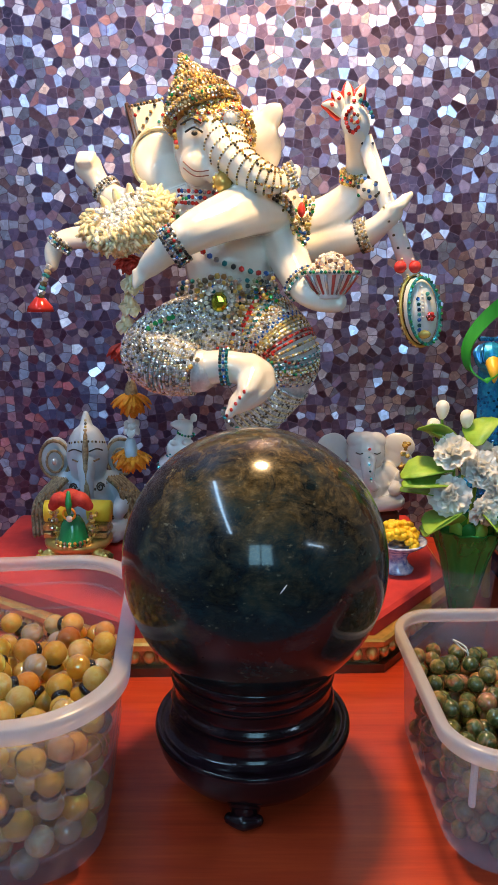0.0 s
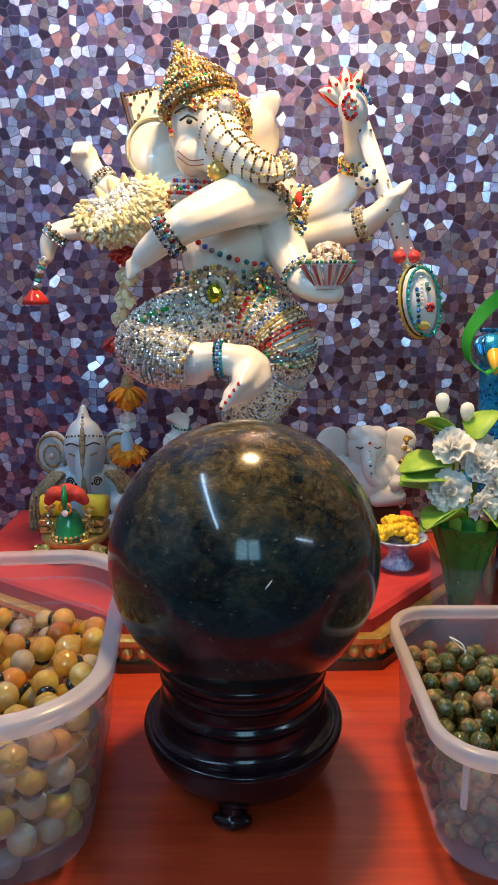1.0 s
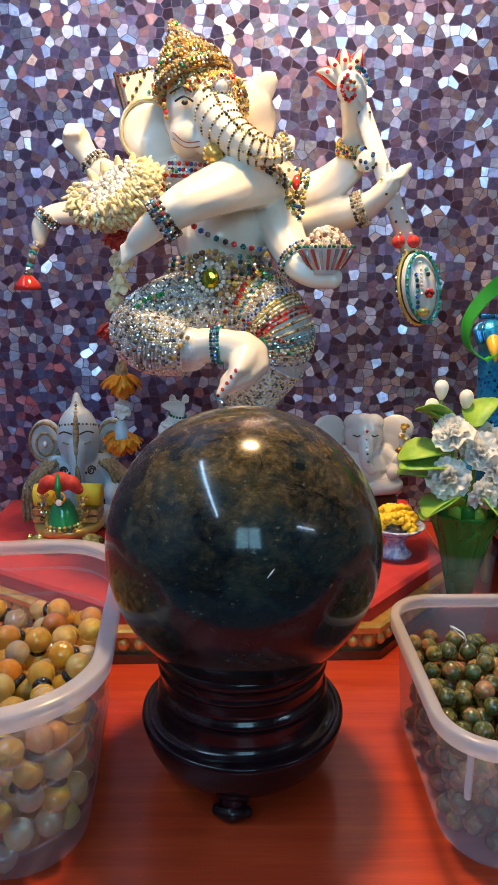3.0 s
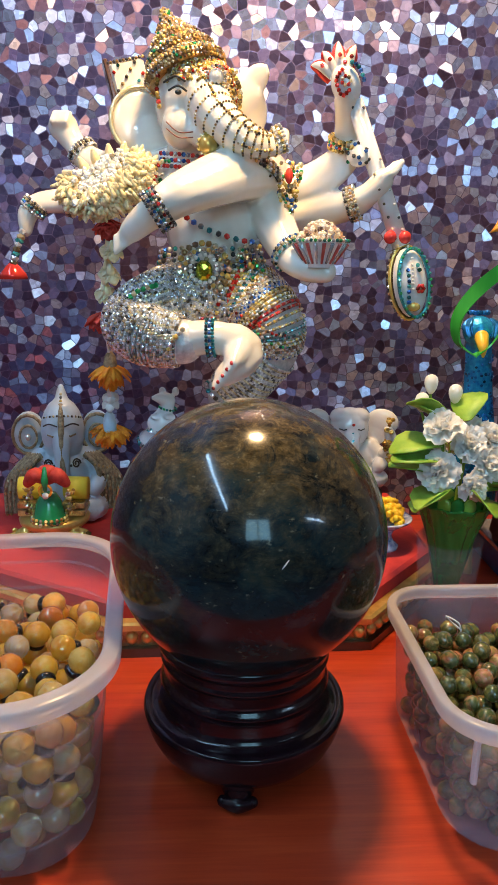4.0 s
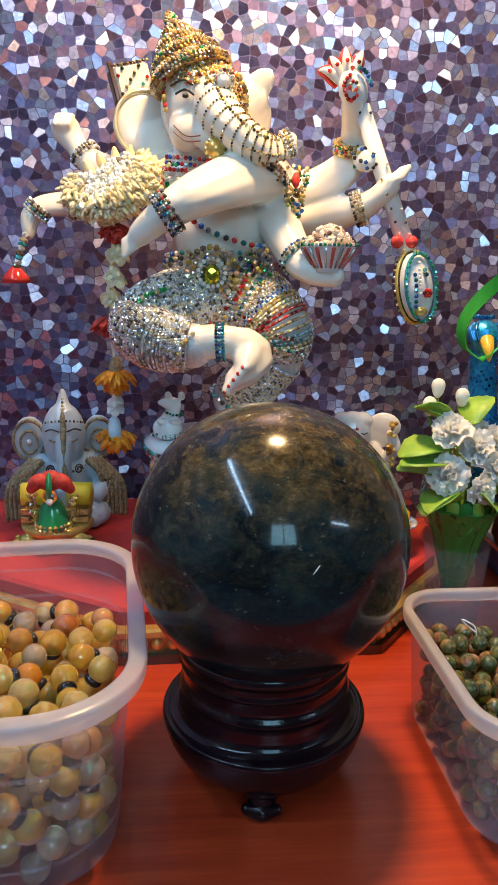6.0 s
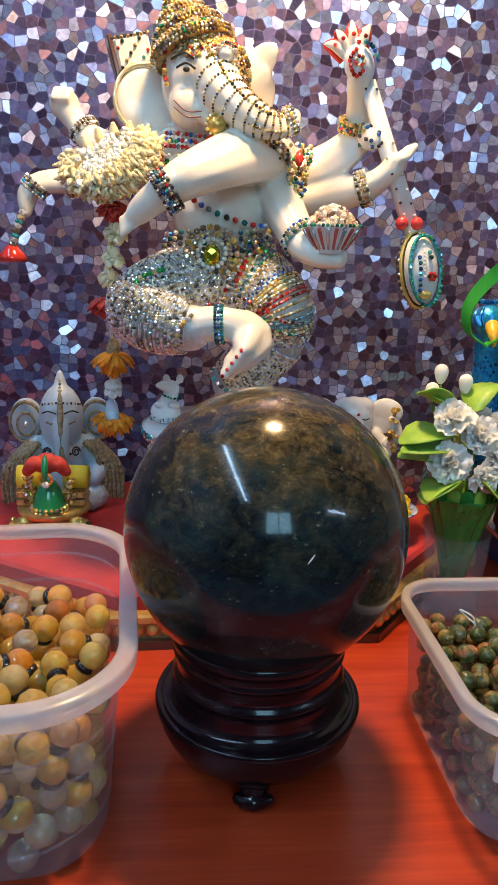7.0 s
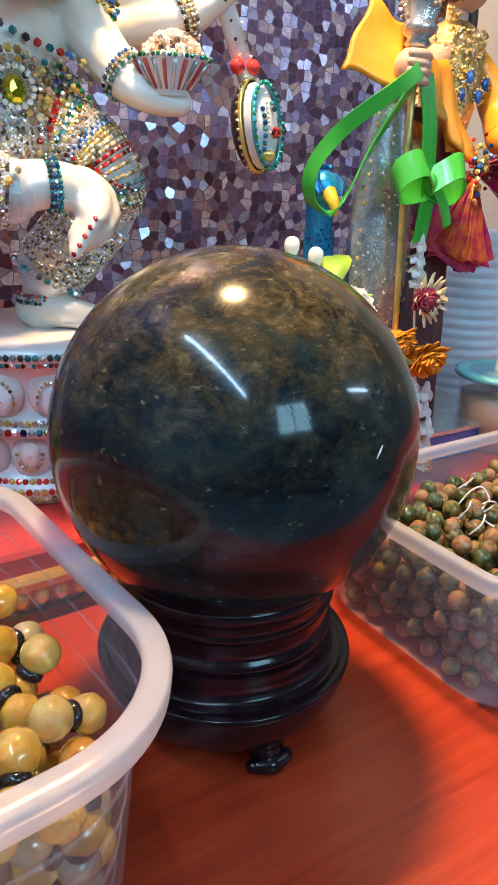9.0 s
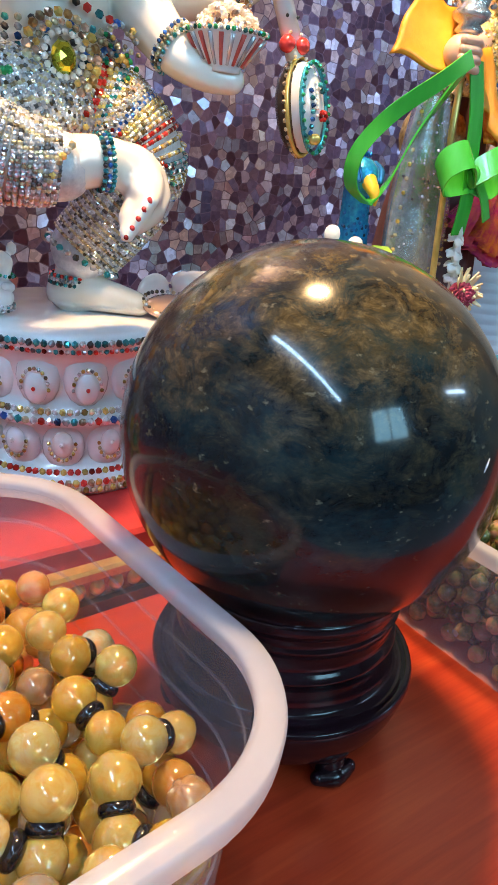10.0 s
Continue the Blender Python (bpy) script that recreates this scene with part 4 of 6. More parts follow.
    # white dotted ball on the raised wrist
    s.ball((0.1070, 0.6540, 0.4150), 0.0115, PORCELAIN, None, 16, 10)
    for k in range(16):
        a, h = k * 2.4, -0.9 + 1.8 * k / 15
        s.gem((0.1070 + 0.0115 * math.sin(a) * math.cos(h), 0.6540 - 0.0115 * abs(math.cos(a)) * math.cos(h), 0.4150 + 0.0115 * math.sin(h)), 0.0020, [BLUE, BLACK, GREEN, BLACK][k % 4])
    s.ring((0.0985, 0.660, 0.4250), (0.3, -0.4, 0.9), 0.0150, 26, 0.0024, [GOLD, CREAM_STONE, GOLD_PAINT])
    # shoulder jewel
    for k in range(130):
        t = random.random()
        s.gem((0.046 + random.uniform(-0.012, 0.012) * (1 - 0.5 * t), 0.642 + random.uniform(-0.004, 0.003), 0.406 - 0.042 * t), random.uniform(0.0013, 0.0023), [GOLD, CREAM_STONE, GOLD, GREEN, CREAM_STONE, BLUE, GOLD][k % 7])
    s.ball((0.046, 0.637, 0.394), (0.0035, 0.003, 0.0065), RED, None, 10, 8)
    for k in range(40):
        s.gem((-0.064 + random.uniform(-0.012, 0.012), 0.640 + random.uniform(-0.004, 0.004), 0.392 + random.uniform(-0.014, 0.012)), random.uniform(0.0014, 0.0026), [GOLD, CREAM_STONE, SILVER, RED, GREEN, CREAM_STONE][k % 6])
    # body chain over the belly
    s.string([(-0.046, 0.636, 0.362), (-0.030, 0.630, 0.352), (-0.012, 0.629, 0.345), (0.010, 0.634, 0.340), (0.022, 0.645, 0.340)], 0.0068, 0.0028, [RED, BLUE, SILVER, TEAL, BLACK, RED, TEAL])
    # bracelets
    for c, d, r, mats in (((-0.062, 0.599, 0.362), (-0.8, 0, -0.5), 0.0168, [[SILVER, BLACK], [CREAM_STONE, SILVER, RED], [SILVER, TEAL, BLACK], [SILVER, BLUE, SILVER], [SILVER, BLACK]]), ((-0.139, 0.713, 0.420), (-0.6, 0.2, 0.7), 0.0135, [[SILVER], [CREAM_STONE, BLACK], [SILVER]]), ((-0.152, 0.700, 0.3755), (-1, 0, -0.1), 0.0135, [[SILVER, BLACK], [CREAM_STONE], [SILVER]]), ((-0.183, 0.700, 0.369), (-0.6, 0, -0.7), 0.0115, [[SILVER], [CREAM_STONE, BLACK], [TEAL, SILVER, BLUE], [SILVER]]), ((0.098, 0.667, 0.4255), (0.0, -0.4, 0.9), 0.0148, [[GOLD], [CREAM_STONE, BLUE, RED], [GREEN, CREAM_STONE], [GOLD]]), ((0.106, 0.668, 0.3745), (0.9, -0.3, 0.3), 0.0150, [[SILVER, BLACK], [CREAM_STONE], [SILVER, ANTIQUE], [CREAM_STONE, SILVER]]), ((0.0475, 0.626, 0.331), (0.5, -0.6, -0.6), 0.0165, [[SILVER, BLUE], [CREAM_STONE], [TEAL, SILVER]]), ((-0.020, 0.589, 0.262), (1, -0.1, 0.05), 0.0150, [[TEAL, BLACK], [SILVER, BLUE], [TEAL]]), ((-0.010, 0.678, 0.180), (0.1, 0, 1), 0.0150, [[TEAL, BLACK], [SILVER], [TEAL, RED]])):
        rings_on(s, c, d, r, len(mats), 0.0016, mats)
    for pts, rr in (thigh_l, thigh_r, leg_r):
        s.limb(pts, [r - 0.0012 for r in rr], LAME)
    # garment: silver, then striped, then the standing leg
    s.crust([q for q in thigh_l[0]], thigh_l[1], 0.0022, 0.0017, lambda row, j: [SILVER, SILVER, CREAM_STONE, SILVER][(row + j) % 4], 1.0, 0.0)
    stripes = [[CREAM_STONE, SILVER, SILVER], [SILVER, BLUE, SILVER], [CREAM_STONE, GOLD, CREAM_STONE], [GOLD, CREAM_STONE, PEARL], [RED, PINK, RED], [CREAM_STONE, SILVER, GOLD], [TEAL, SILVER, SILVER], [CREAM_STONE, GOLD, PEARL], [SILVER, CREAM_STONE, PINK]]
    s.crust(*thigh_r, 0.0020, 0.0017, lambda row, j: stripes[(row // 2) % 9][j % 3], 1.0, 0.0)
    s.crust(*leg_r, 0.0019, 0.0015, [SILVER, SILVER, CREAM_STONE], 1.0, 0.0)
    s.ring((-0.002, 0.675, 0.197), (0.5, -0.25, 1), 0.026, 26, 0.0026, [TEAL, SILVER, SILVER])
    s.string([(0.058, 0.640, 0.262), (0.036, 0.617, 0.262), (0.014, 0.618, 0.274), (-0.008, 0.626, 0.284)], 0.0028, 0.0016, [RED, RED, BLACK, CREAM_STONE])
    s.string([(0.062, 0.645, 0.252), (0.038, 0.616, 0.252), (0.016, 0.612, 0.266)], 0.0028, 0.0016, [TEAL, SILVER, GREEN])
    s.string([(-0.062, 0.604, 0.304), (-0.080, 0.600, 0.298), (-0.090, 0.604, 0.290)], 0.0034, 0.0026, [GREEN, GREEN, CREAM_STONE])
    s.string([(-0.040, 0.577, 0.272), (-0.050, 0.574, 0.262), (-0.056, 0.576, 0.250)], 0.0030, 0.0024, [CREAM_STONE, SILVER, GOLD])
    # belt with the olive gem
    for k in range(5):
        z = 0.330 - 0.0048 * k
        for j in range(38):
            a = 2 * math.pi * j / 38
            s.gem((-0.020 + (0.046 + 0.001 * k) * math.cos(a), 0.674 + 0.042 * math.sin(a), z - 0.004 * math.sin(a)), 0.0024, [SILVER, BLUE, SILVER, TEAL, CREAM_STONE, BLACK, SILVER][(j + 2 * k) % 7])
    gx, gy, gz = -0.0262, 0.6240, 0.3165
    for rr, r, mats in ((0.0210, 0.0030, [PINK, GOLD, ANTIQUE, CREAM_STONE]), (0.0160, 0.0022, [PINK, GOLD_PAINT, CREAM_STONE]), (0.0115, 0.0022, [PEARL])):
        s.ring((gx, gy + (0.0215 - rr) * -0.2, gz), (0, 1, 0.1), rr, int(2 * math.pi * rr / (1.9 * r)), r, mats)
    s.lathe((gx, gy - 0.001, gz - 0.001), [(0.0092, 0.0), (0.0078, 0.0030), (0.0052, 0.0048), (0.0, 0.0052)], OLIVE, 10, (0, -1, 0), False, lambda i, a: 1 - 0.20 * math.cos(a) ** 2 - 0.05 * math.sin(a))
    for k in range(60):
        t = random.random()
        s.gem((gx + 0.004 + random.uniform(-0.012, 0.012), 0.630 + random.uniform(-0.004, 0.006) - 0.008 * t, gz - 0.018 - 0.026 * t), random.uniform(0.0013, 0.0023), [CREAM_STONE, GOLD, SILVER, PINK, RED][k % 5])
    for k in range(80):
        t = random.random()
        s.gem((0.012 + random.uniform(-0.010, 0.014), 0.632 + random.uniform(-0.004, 0.006), 0.338 - 0.05 * t), random.uniform(0.0013, 0.0024), [CREAM_STONE, GOLD, SILVER, CREAM_STONE, GOLD, GREEN][k % 6])
    # toe nails
    for k in range(5):
        u = k / 4
        s.ball((-0.0034 - 0.0148 * u, 0.5638 + 0.0010 * u, 0.2446 - 0.0202 * u), (0.0021 - 0.0006 * u, 0.0014, 0.0022 - 0.0006 * u), RED, None, 8, 6)
    # cup in the lowest palm
    c = Vector((0.0690, 0.600, 0.3180))
    s.lathe(c, [(0.0, 0.0), (0.011, 0.001), (0.0105, 0.003), (0.016, 0.011), (0.0218, 0.020), (0.0226, 0.0225), (0.020, 0.0225), (0.0, 0.022)], WHITE_GLAZE, 28)
    for k in range(20):
        a = 2 * math.pi * k / 20
        s.tube([c + Vector((r * math.cos(a), r * math.sin(a), h)) for r, h in ((0.0118, 0.0045), (0.0168, 0.0115), (0.0222, 0.0198))], [0.0010, 0.0013, 0.0016], RED_ENAMEL if k % 2 else SILVER, 6)
    s.ring(c + Vector((0, 0, 0.0222)), (0, 0, 1), 0.0228, 40, 0.0016, [TEAL, GREEN, SILVER])
    for k in range(150):
        a, r = random.random() * 6.3, random.random() ** 0.5 * 0.0195
        s.gem(c + Vector((r * math.cos(a), r * math.sin(a), 0.0225 + 0.015 * (1 - (r / 0.0195) ** 2))), random.uniform(0.0015, 0.0026), (CREAM_PEBBLE, PEARL, CREAM_PEBBLE, PINK)[k % 4])
    # lute: neck, scroll with a flame crest, bowl
    top, low = Vector((0.1005, 0.6520, 0.4560)), Vector((0.1475, 0.6480, 0.338))
    s.tube([top, low], [0.0072, 0.0082], WHITE_GLAZE, 10, 0.6)
    for sx in (-0.0055, 0.0055):
        s.string([top + Vector((sx * 0.85, -0.0052, 0)), low + Vector((sx * 0.85, -0.0056, 0))], 0.0026, 0.0014, [BLACK, CREAM_STONE] if sx < 0 else [SILVER, PEARL])
    s.ball((0.0925, 0.650, 0.4675), (0.0125, 0.008, 0.0165), WHITE_GLAZE, Euler((0, radians(-20), 0)).to_matrix())
    s.string([(0.090, 0.6425, 0.480), (0.083, 0.6425, 0.470), (0.088, 0.6425, 0.458), (0.094, 0.6425, 0.462)], 0.0028, 0.0020, [RED])
    s.string([(0.092, 0.6425, 0.484), (0.101, 0.6425, 0.480), (0.107, 0.6425, 0.468)], 0.0028, 0.0022, [TEAL, BLUE])
    s.ring((0.091, 0.642, 0.469), (0, 1, 0), 0.0035, 7, 0.0018, [CREAM_STONE, RED])
    for k, (dx, dz) in enumerate(((-0.022, 0.002), (-0.014, 0.012), (-0.003, 0.019), (0.010, 0.017), (0.003, 0.008))):
        line = [(0.088 + dx * 0.3, 0.653, 0.474), (0.088 + dx * 0.75, 0.650, 0.480 + dz * 0.55), (0.088 + dx * 1.15, 0.651, 0.480 + dz * 1.10)]
        s.tube(curve_through([(x, y + 0.003, z) for x, y, z in line], [1] * 3, 5)[0], [0.0060 + 0.0030 * math.sin(math.pi * q / 10) - 0.0052 * (q / 10) for q in range(11)], RED, 10, 0.35)
        s.tube(curve_through(line, [1] * 3, 5)[0], [0.0030 + 0.0022 * math.sin(math.pi * q / 10) - 0.0029 * (q / 10) for q in range(11)], PORCELAIN, 10, 0.4)
        s.gem((0.088 + dx * 0.75, 0.6465, 0.480 + dz * 0.5), 0.0020, RED)
    for sx in (-0.006, 0.007):
        s.ball((0.1425 + sx, 0.645, 0.3455), 0.0058, RED, None, 10, 8)
    lt = Euler((0, radians(-12), radians(18))).to_matrix()
    s.ball((0.1545, 0.6520, 0.3065), (0.0180, 0.0150, 0.0330), CREAM_STONE, lt)
    s.ball((0.1565, 0.6455, 0.3065), (0.0165, 0.0120, 0.0310), WHITE_GLAZE, lt)
    for k in range(34):
        a = 2 * math.pi * k / 34
        s.gem(lt @ Vector((0.0162 * math.cos(a), -0.0095, 0.0305 * math.sin(a))) + Vector((0.1565, 0.6455, 0.3065)), 0.0016, TEAL if k % 3 else GREEN)
        s.gem(lt @ Vector((0.0185 * math.cos(a), 0.000, 0.0335 * math.sin(a))) + Vector((0.1545, 0.6495, 0.3065)), 0.0018, CREAM_STONE)
    for rx, rz, yy, m in ((0.0158, 0.0300, -0.0075, TEAL), (0.0182, 0.0330, 0.0030, GOLD)):
        s.tube([lt @ Vector((rx * math.cos(a), yy, rz * math.sin(a))) + Vector((0.1565, 0.6455, 0.3065)) for a in (k * math.pi / 20 for k in range(41))], 0.0015, m, 6)
    s.string([(0.150, 0.6335, 0.322), (0.152, 0.632, 0.312), (0.153, 0.632, 0.300), (0.154, 0.634, 0.290)], 0.0040, 0.0020, [BLUE, TEAL])
    s.string([(0.158, 0.6340, 0.326), (0.162, 0.633, 0.316)], 0.0040, 0.0022, [TEAL])
    s.string([(0.1535, 0.6325, 0.332), (0.1565, 0.631, 0.300)], 0.0028, 0.0013, [PEARL])
    s.ring((0.1635, 0.6335, 0.302), (0, 1, 0), 0.0026, 6, 0.0020, [RED])
    s.ball((0.159, 0.6345, 0.286), (0.006, 0.002, 0.004), GOLD, None, 8, 6)
    # dark patterned ornament behind the ear
    ot = Euler((0, radians(-14), radians(10))).to_matrix()
    oc = Vector((-0.094, 0.706, 0.481))
    s.block(oc, (0.032, 0.020, 0.028), PORCELAIN, ot, 0.003)
    s.block(oc + ot @ Vector((-0.0175, 0, 0.001)), (0.004, 0.021, 0.033), DARK_BASE, ot, 0.001)
    for i in range(6):
        for j in range(5):
            if (i + 2 * j) % 3 == 0:
                s.gem(oc + ot @ Vector((-0.0125 + 0.0050 * i, -0.0105, -0.010 + 0.0050 * j)), 0.0018, [BLACK, TEAL, ANTIQUE, RED][(i + j) % 4])
    for i in range(12):
        for e in (-1, 1):
            s.gem(oc + ot @ Vector((-0.016 + 0.0029 * i, -0.0095, 0.0135 * e)), 0.0016, ANTIQUE if i % 2 else BLACK)
    # tassel on the drooping palm
    s.tube([(-0.193, 0.697, 0.350), (-0.200, 0.695, 0.332), (-0.204, 0.694, 0.318)], 0.0022, CREAM_STONE, 8)
    s.string([(-0.193, 0.696, 0.350), (-0.200, 0.694, 0.332), (-0.204, 0.693, 0.318)], 0.0036, 0.0042, [SILVER, CREAM_STONE, TEAL])
    s.lathe((-0.205, 0.694, 0.304), [(0.0135, 0.0), (0.012, 0.005), (0.006, 0.012), (0.002, 0.016)], RED, 14, None, True, lambda i, a: 1 + 0.12 * math.sin(7 * a))
    # lotus pedestal, stepping inwards below the upper rim
    pc = Vector((-0.010, 0.684, TOP))
    W_ = WHITE_GLAZE
    first = len(s.v)
    s.lathe(pc, [(0.078, 0.0), (0.080, 0.005), (0.080, 0.011), (0.073, 0.014), (0.066, 0.020), (0.064, 0.030), (0.068, 0.040), (0.076, 0.044), (0.077, 0.048), (0.071, 0.052), (0.069, 0.060), (0.071, 0.078), (0.078, 0.088), (0.081, 0.092), (0.081, 0.097), (0.076, 0.099), (0.0, 0.100)], W_, 48)
    for k in range(14):
        a = 2 * math.pi * k / 14
        tm = Euler((0, 0, a)).to_matrix()
        s.ball(pc + tm @ Vector((0.0685, 0, 0.071)), (0.007, 0.0150, 0.0175), W_, tm, 12, 8)
        s.ball(pc + tm @ Vector((0.0735, 0, 0.066)), (0.004, 0.0085, 0.0100), W_, tm, 10, 8)
        for j in range(11):
            b_ = math.pi * (j / 10)
            s.gem(pc + tm @ Vector((0.0752, 0.0092 * math.cos(b_), 0.0655 + 0.0120 * math.sin(b_))), 0.0014, [GOLD, SILVER, CREAM_STONE][j % 3])
        s.gem(pc + tm @ Vector((0.0775, 0, 0.066)), 0.0015, RED)
        tm2 = Euler((0, 0, a + math.pi / 14)).to_matrix()
        s.ball(pc + tm2 @ Vector((0.0655, 0, 0.028)), (0.008, 0.0145, 0.0150), W_, tm2, 12, 8)
        s.ball(pc + tm2 @ Vector((0.0722, 0, 0.031)), (0.004, 0.0075, 0.0085), PEARL if k % 2 else WHITE_GLAZE, tm2, 10, 8)
        for j in range(11):
            b_ = math.pi * (j / 10)
            s.gem(pc + tm2 @ Vector((0.0735, 0.0088 * math.cos(b_), 0.0320 - 0.0108 * math.sin(b_))), 0.0014, [GOLD, CREAM_STONE, GOLD, SILVER][j % 4])
        s.gem(pc + tm2 @ Vector((0.0762, 0, 0.032)), 0.0019, PEARL)
    rim_mix = [SILVER, TEAL, CREAM_STONE, SILVER, RED, SILVER, BLUE]
    for r, z, q, mats in ((0.0815, 0.094, 0.0024, [TEAL, SILVER, BLACK, TEAL]), (0.079, 0.089, 0.0018, [RED, SILVER, TEAL]), (0.0775, 0.047, 0.0027, rim_mix), (0.0745, 0.052, 0.0024, [CREAM_STONE, SILVER, GOLD]), (0.0805, 0.009, 0.0026, [GOLD, RED, CREAM_STONE]), (0.080, 0.004, 0.0024, [GOLD, CREAM_STONE]), (0.075, 0.014, 0.0024, [RED, RED, GOLD])):
        s.ring(pc + Vector((0, 0, z)), (0, 0, 1), r, int(2 * math.pi * r / (q * 1.95)), q, mats)
    s.v[first:] = [(x, y, TOP + (z - TOP) * 1.14) for x, y, z in s.v[first:]]
    # shell plate beside the standing foot
    s.ball((0.052, 0.640, 0.166), (0.026, 0.014, 0.008), PINK, Euler((radians(18), 0, radians(15))).to_matrix())
    s.ring((0.052, 0.638, 0.169), (0.1, -0.5, 0.9), 0.024, 30, 0.0017, [CREAM_STONE, SILVER, BLACK], 0.55)
    lean_back(s)
    return single("elephant_god_statue", s, "white jewelled dancing elephant-headed statue on a lotus pedestal", "statue")


dancing_statue()

# ---- more materials ----
CREAM_PETAL = surface("cream_jasmine_petals", (0.78, 0.60, 0.28), (0.88, 0.78, 0.52), 0.6, 0.0, 200.0, 0.2, 0.0, None, 600.0, 0.15)
WHITE_PETAL = plastic("white_cloth_petals", 1.25, (0.95, 0.95, 0.93), 0.6)
CREAM_PETAL.node_tree.nodes["Principled BSDF"].inputs["Subsurface Weight"].default_value = 0.5
CREAM_PETAL.node_tree.nodes["Principled BSDF"].inputs["Subsurface Scale"].default_value = 1.0
MARIGOLD = surface("orange_marigold_petals", (0.74, 0.20, 0.004), (0.88, 0.34, 0.012), 0.65, 0.0, 250.0, 0.3)
RED_PETAL = surface("dried_red_petals", (0.38, 0.02, 0.015), (0.60, 0.06, 0.04), 0.65, 0.0, 200.0, 0.3)
MAROON_PETAL = surface("maroon_petals", (0.28, 0.02, 0.06), (0.42, 0.05, 0.10), 0.6, 0.0, 300.0, 0.3)
LEAF = surface("green_fabric_leaf", (0.14, 0.32, 0.025), (0.34, 0.52, 0.06), 0.5, 0.0, 60.0, 0.2, 0.1)
GREEN_GLASS = plastic("green_clear_plastic", 0.72, (0.05, 0.36, 0.07), 0.1)
CLEAR = glass("clear_plastic", (0.75, 0.78, 0.80), 0.09)
RIBBON = surface("green_satin_ribbon", (0.03, 0.36, 0.03), (0.08, 0.52, 0.06), 0.26, 0.0, 40.0, 0.05, 0.3, (1, 1, 0.1))
PEACOCK = stone("blue_peacock_glass", (0.02, 0.22, 0.62), 0.6, 0.15)
PEACOCK_SKIN = surface("blue_glitter", (0.01, 0.20, 0.58), (0.03, 0.46, 0.82), 0.25, 0.5, 300.0, 0.6)
BEAK = surface("yellow_beak", (0.80, 0.36, 0.02), (0.88, 0.55, 0.06), 0.3)
SKIN = surface("doll_skin", (0.62, 0.36, 0.25), (0.70, 0.44, 0.32), 0.4, 0.0, 60.0, 0.0, 0.2)
ORANGE_SATIN = surface("orange_satin", (0.78, 0.28, 0.012), (0.90, 0.40, 0.03), 0.4, 0.0, 40.0, 0.15, 0.1)
SEQUIN = surface("silver_sequin_cloth", (0.40, 0.42, 0.42), (0.75, 0.74, 0.68), 0.26, 0.75, 160.0, 0.35, 0.0, None, 500.0)
GILT = surface("gilt_lace", (0.30, 0.20, 0.07), (0.80, 0.62, 0.26), 0.3, 0.85, 260.0, 0.8, 0.0, None, 800.0)
DARK_CLOTH = surface("dark_brown_cloth", (0.03, 0.012, 0.014), (0.09, 0.03, 0.035), 0.7, 0.0, 60.0, 0.3)
HAIR = surface("brown_doll_hair", (0.035, 0.015, 0.008), (0.09, 0.04, 0.02), 0.35, 0.0, 200.0, 0.4, 0.0, (1, 1, 0.1))
FILM = surface("magenta_foil_film", (0.55, 0.03, 0.34), (0.95, 0.28, 0.22), 0.18, 0.55, 70.0, 0.9, 0.0, None, 260.0)
GOLD_FILM = surface("orange_foil_film", (0.62, 0.03, 0.22), (0.98, 0.44, 0.06), 0.16, 0.55, 90.0, 0.9, 0.0, None, 260.0)
BLUE_LACQUER = surface("blue_lacquer", (0.01, 0.05, 0.20), (0.02, 0.10, 0.32), 0.22, 0.0, 50.0, 0.1, 0.4)
PALE_BLUE = surface("pale_blue_ribbed_plastic", (0.50, 0.62, 0.70), (0.62, 0.72, 0.78), 0.35, 0.0, 30.0, 0.05)
AQUA = surface("aqua_plastic_lid", (0.12, 0.52, 0.58), (0.20, 0.62, 0.66), 0.25)
COFFEE = surface("milk_tea", (0.36, 0.22, 0.12), (0.46, 0.30, 0.18), 0.3)
YELLOW_SWEET = surface("yellow_sweets", (0.86, 0.50, 0.01), (0.93, 0.66, 0.04), 0.4, 0.0, 120.0, 0.2)
DELFT = surface("blue_and_white_china", (0.04, 0.10, 0.42), (0.80, 0.84, 0.90), 0.15, 0.0, 170.0, 0.0, 0.6)
BELL_GREEN = surface("green_enamel", (0.005, 0.16, 0.05), (0.015, 0.28, 0.09), 0.2, 0.0, 50.0, 0.0, 0.5)
YELLOW_CLOTH = surface("yellow_cloth_roll", (0.72, 0.50, 0.02), (0.84, 0.64, 0.06), 0.6)
ROPE = surface("brown_braid", (0.10, 0.07, 0.04), (0.38, 0.29, 0.17), 0.6, 0.0, 250.0, 0.6)


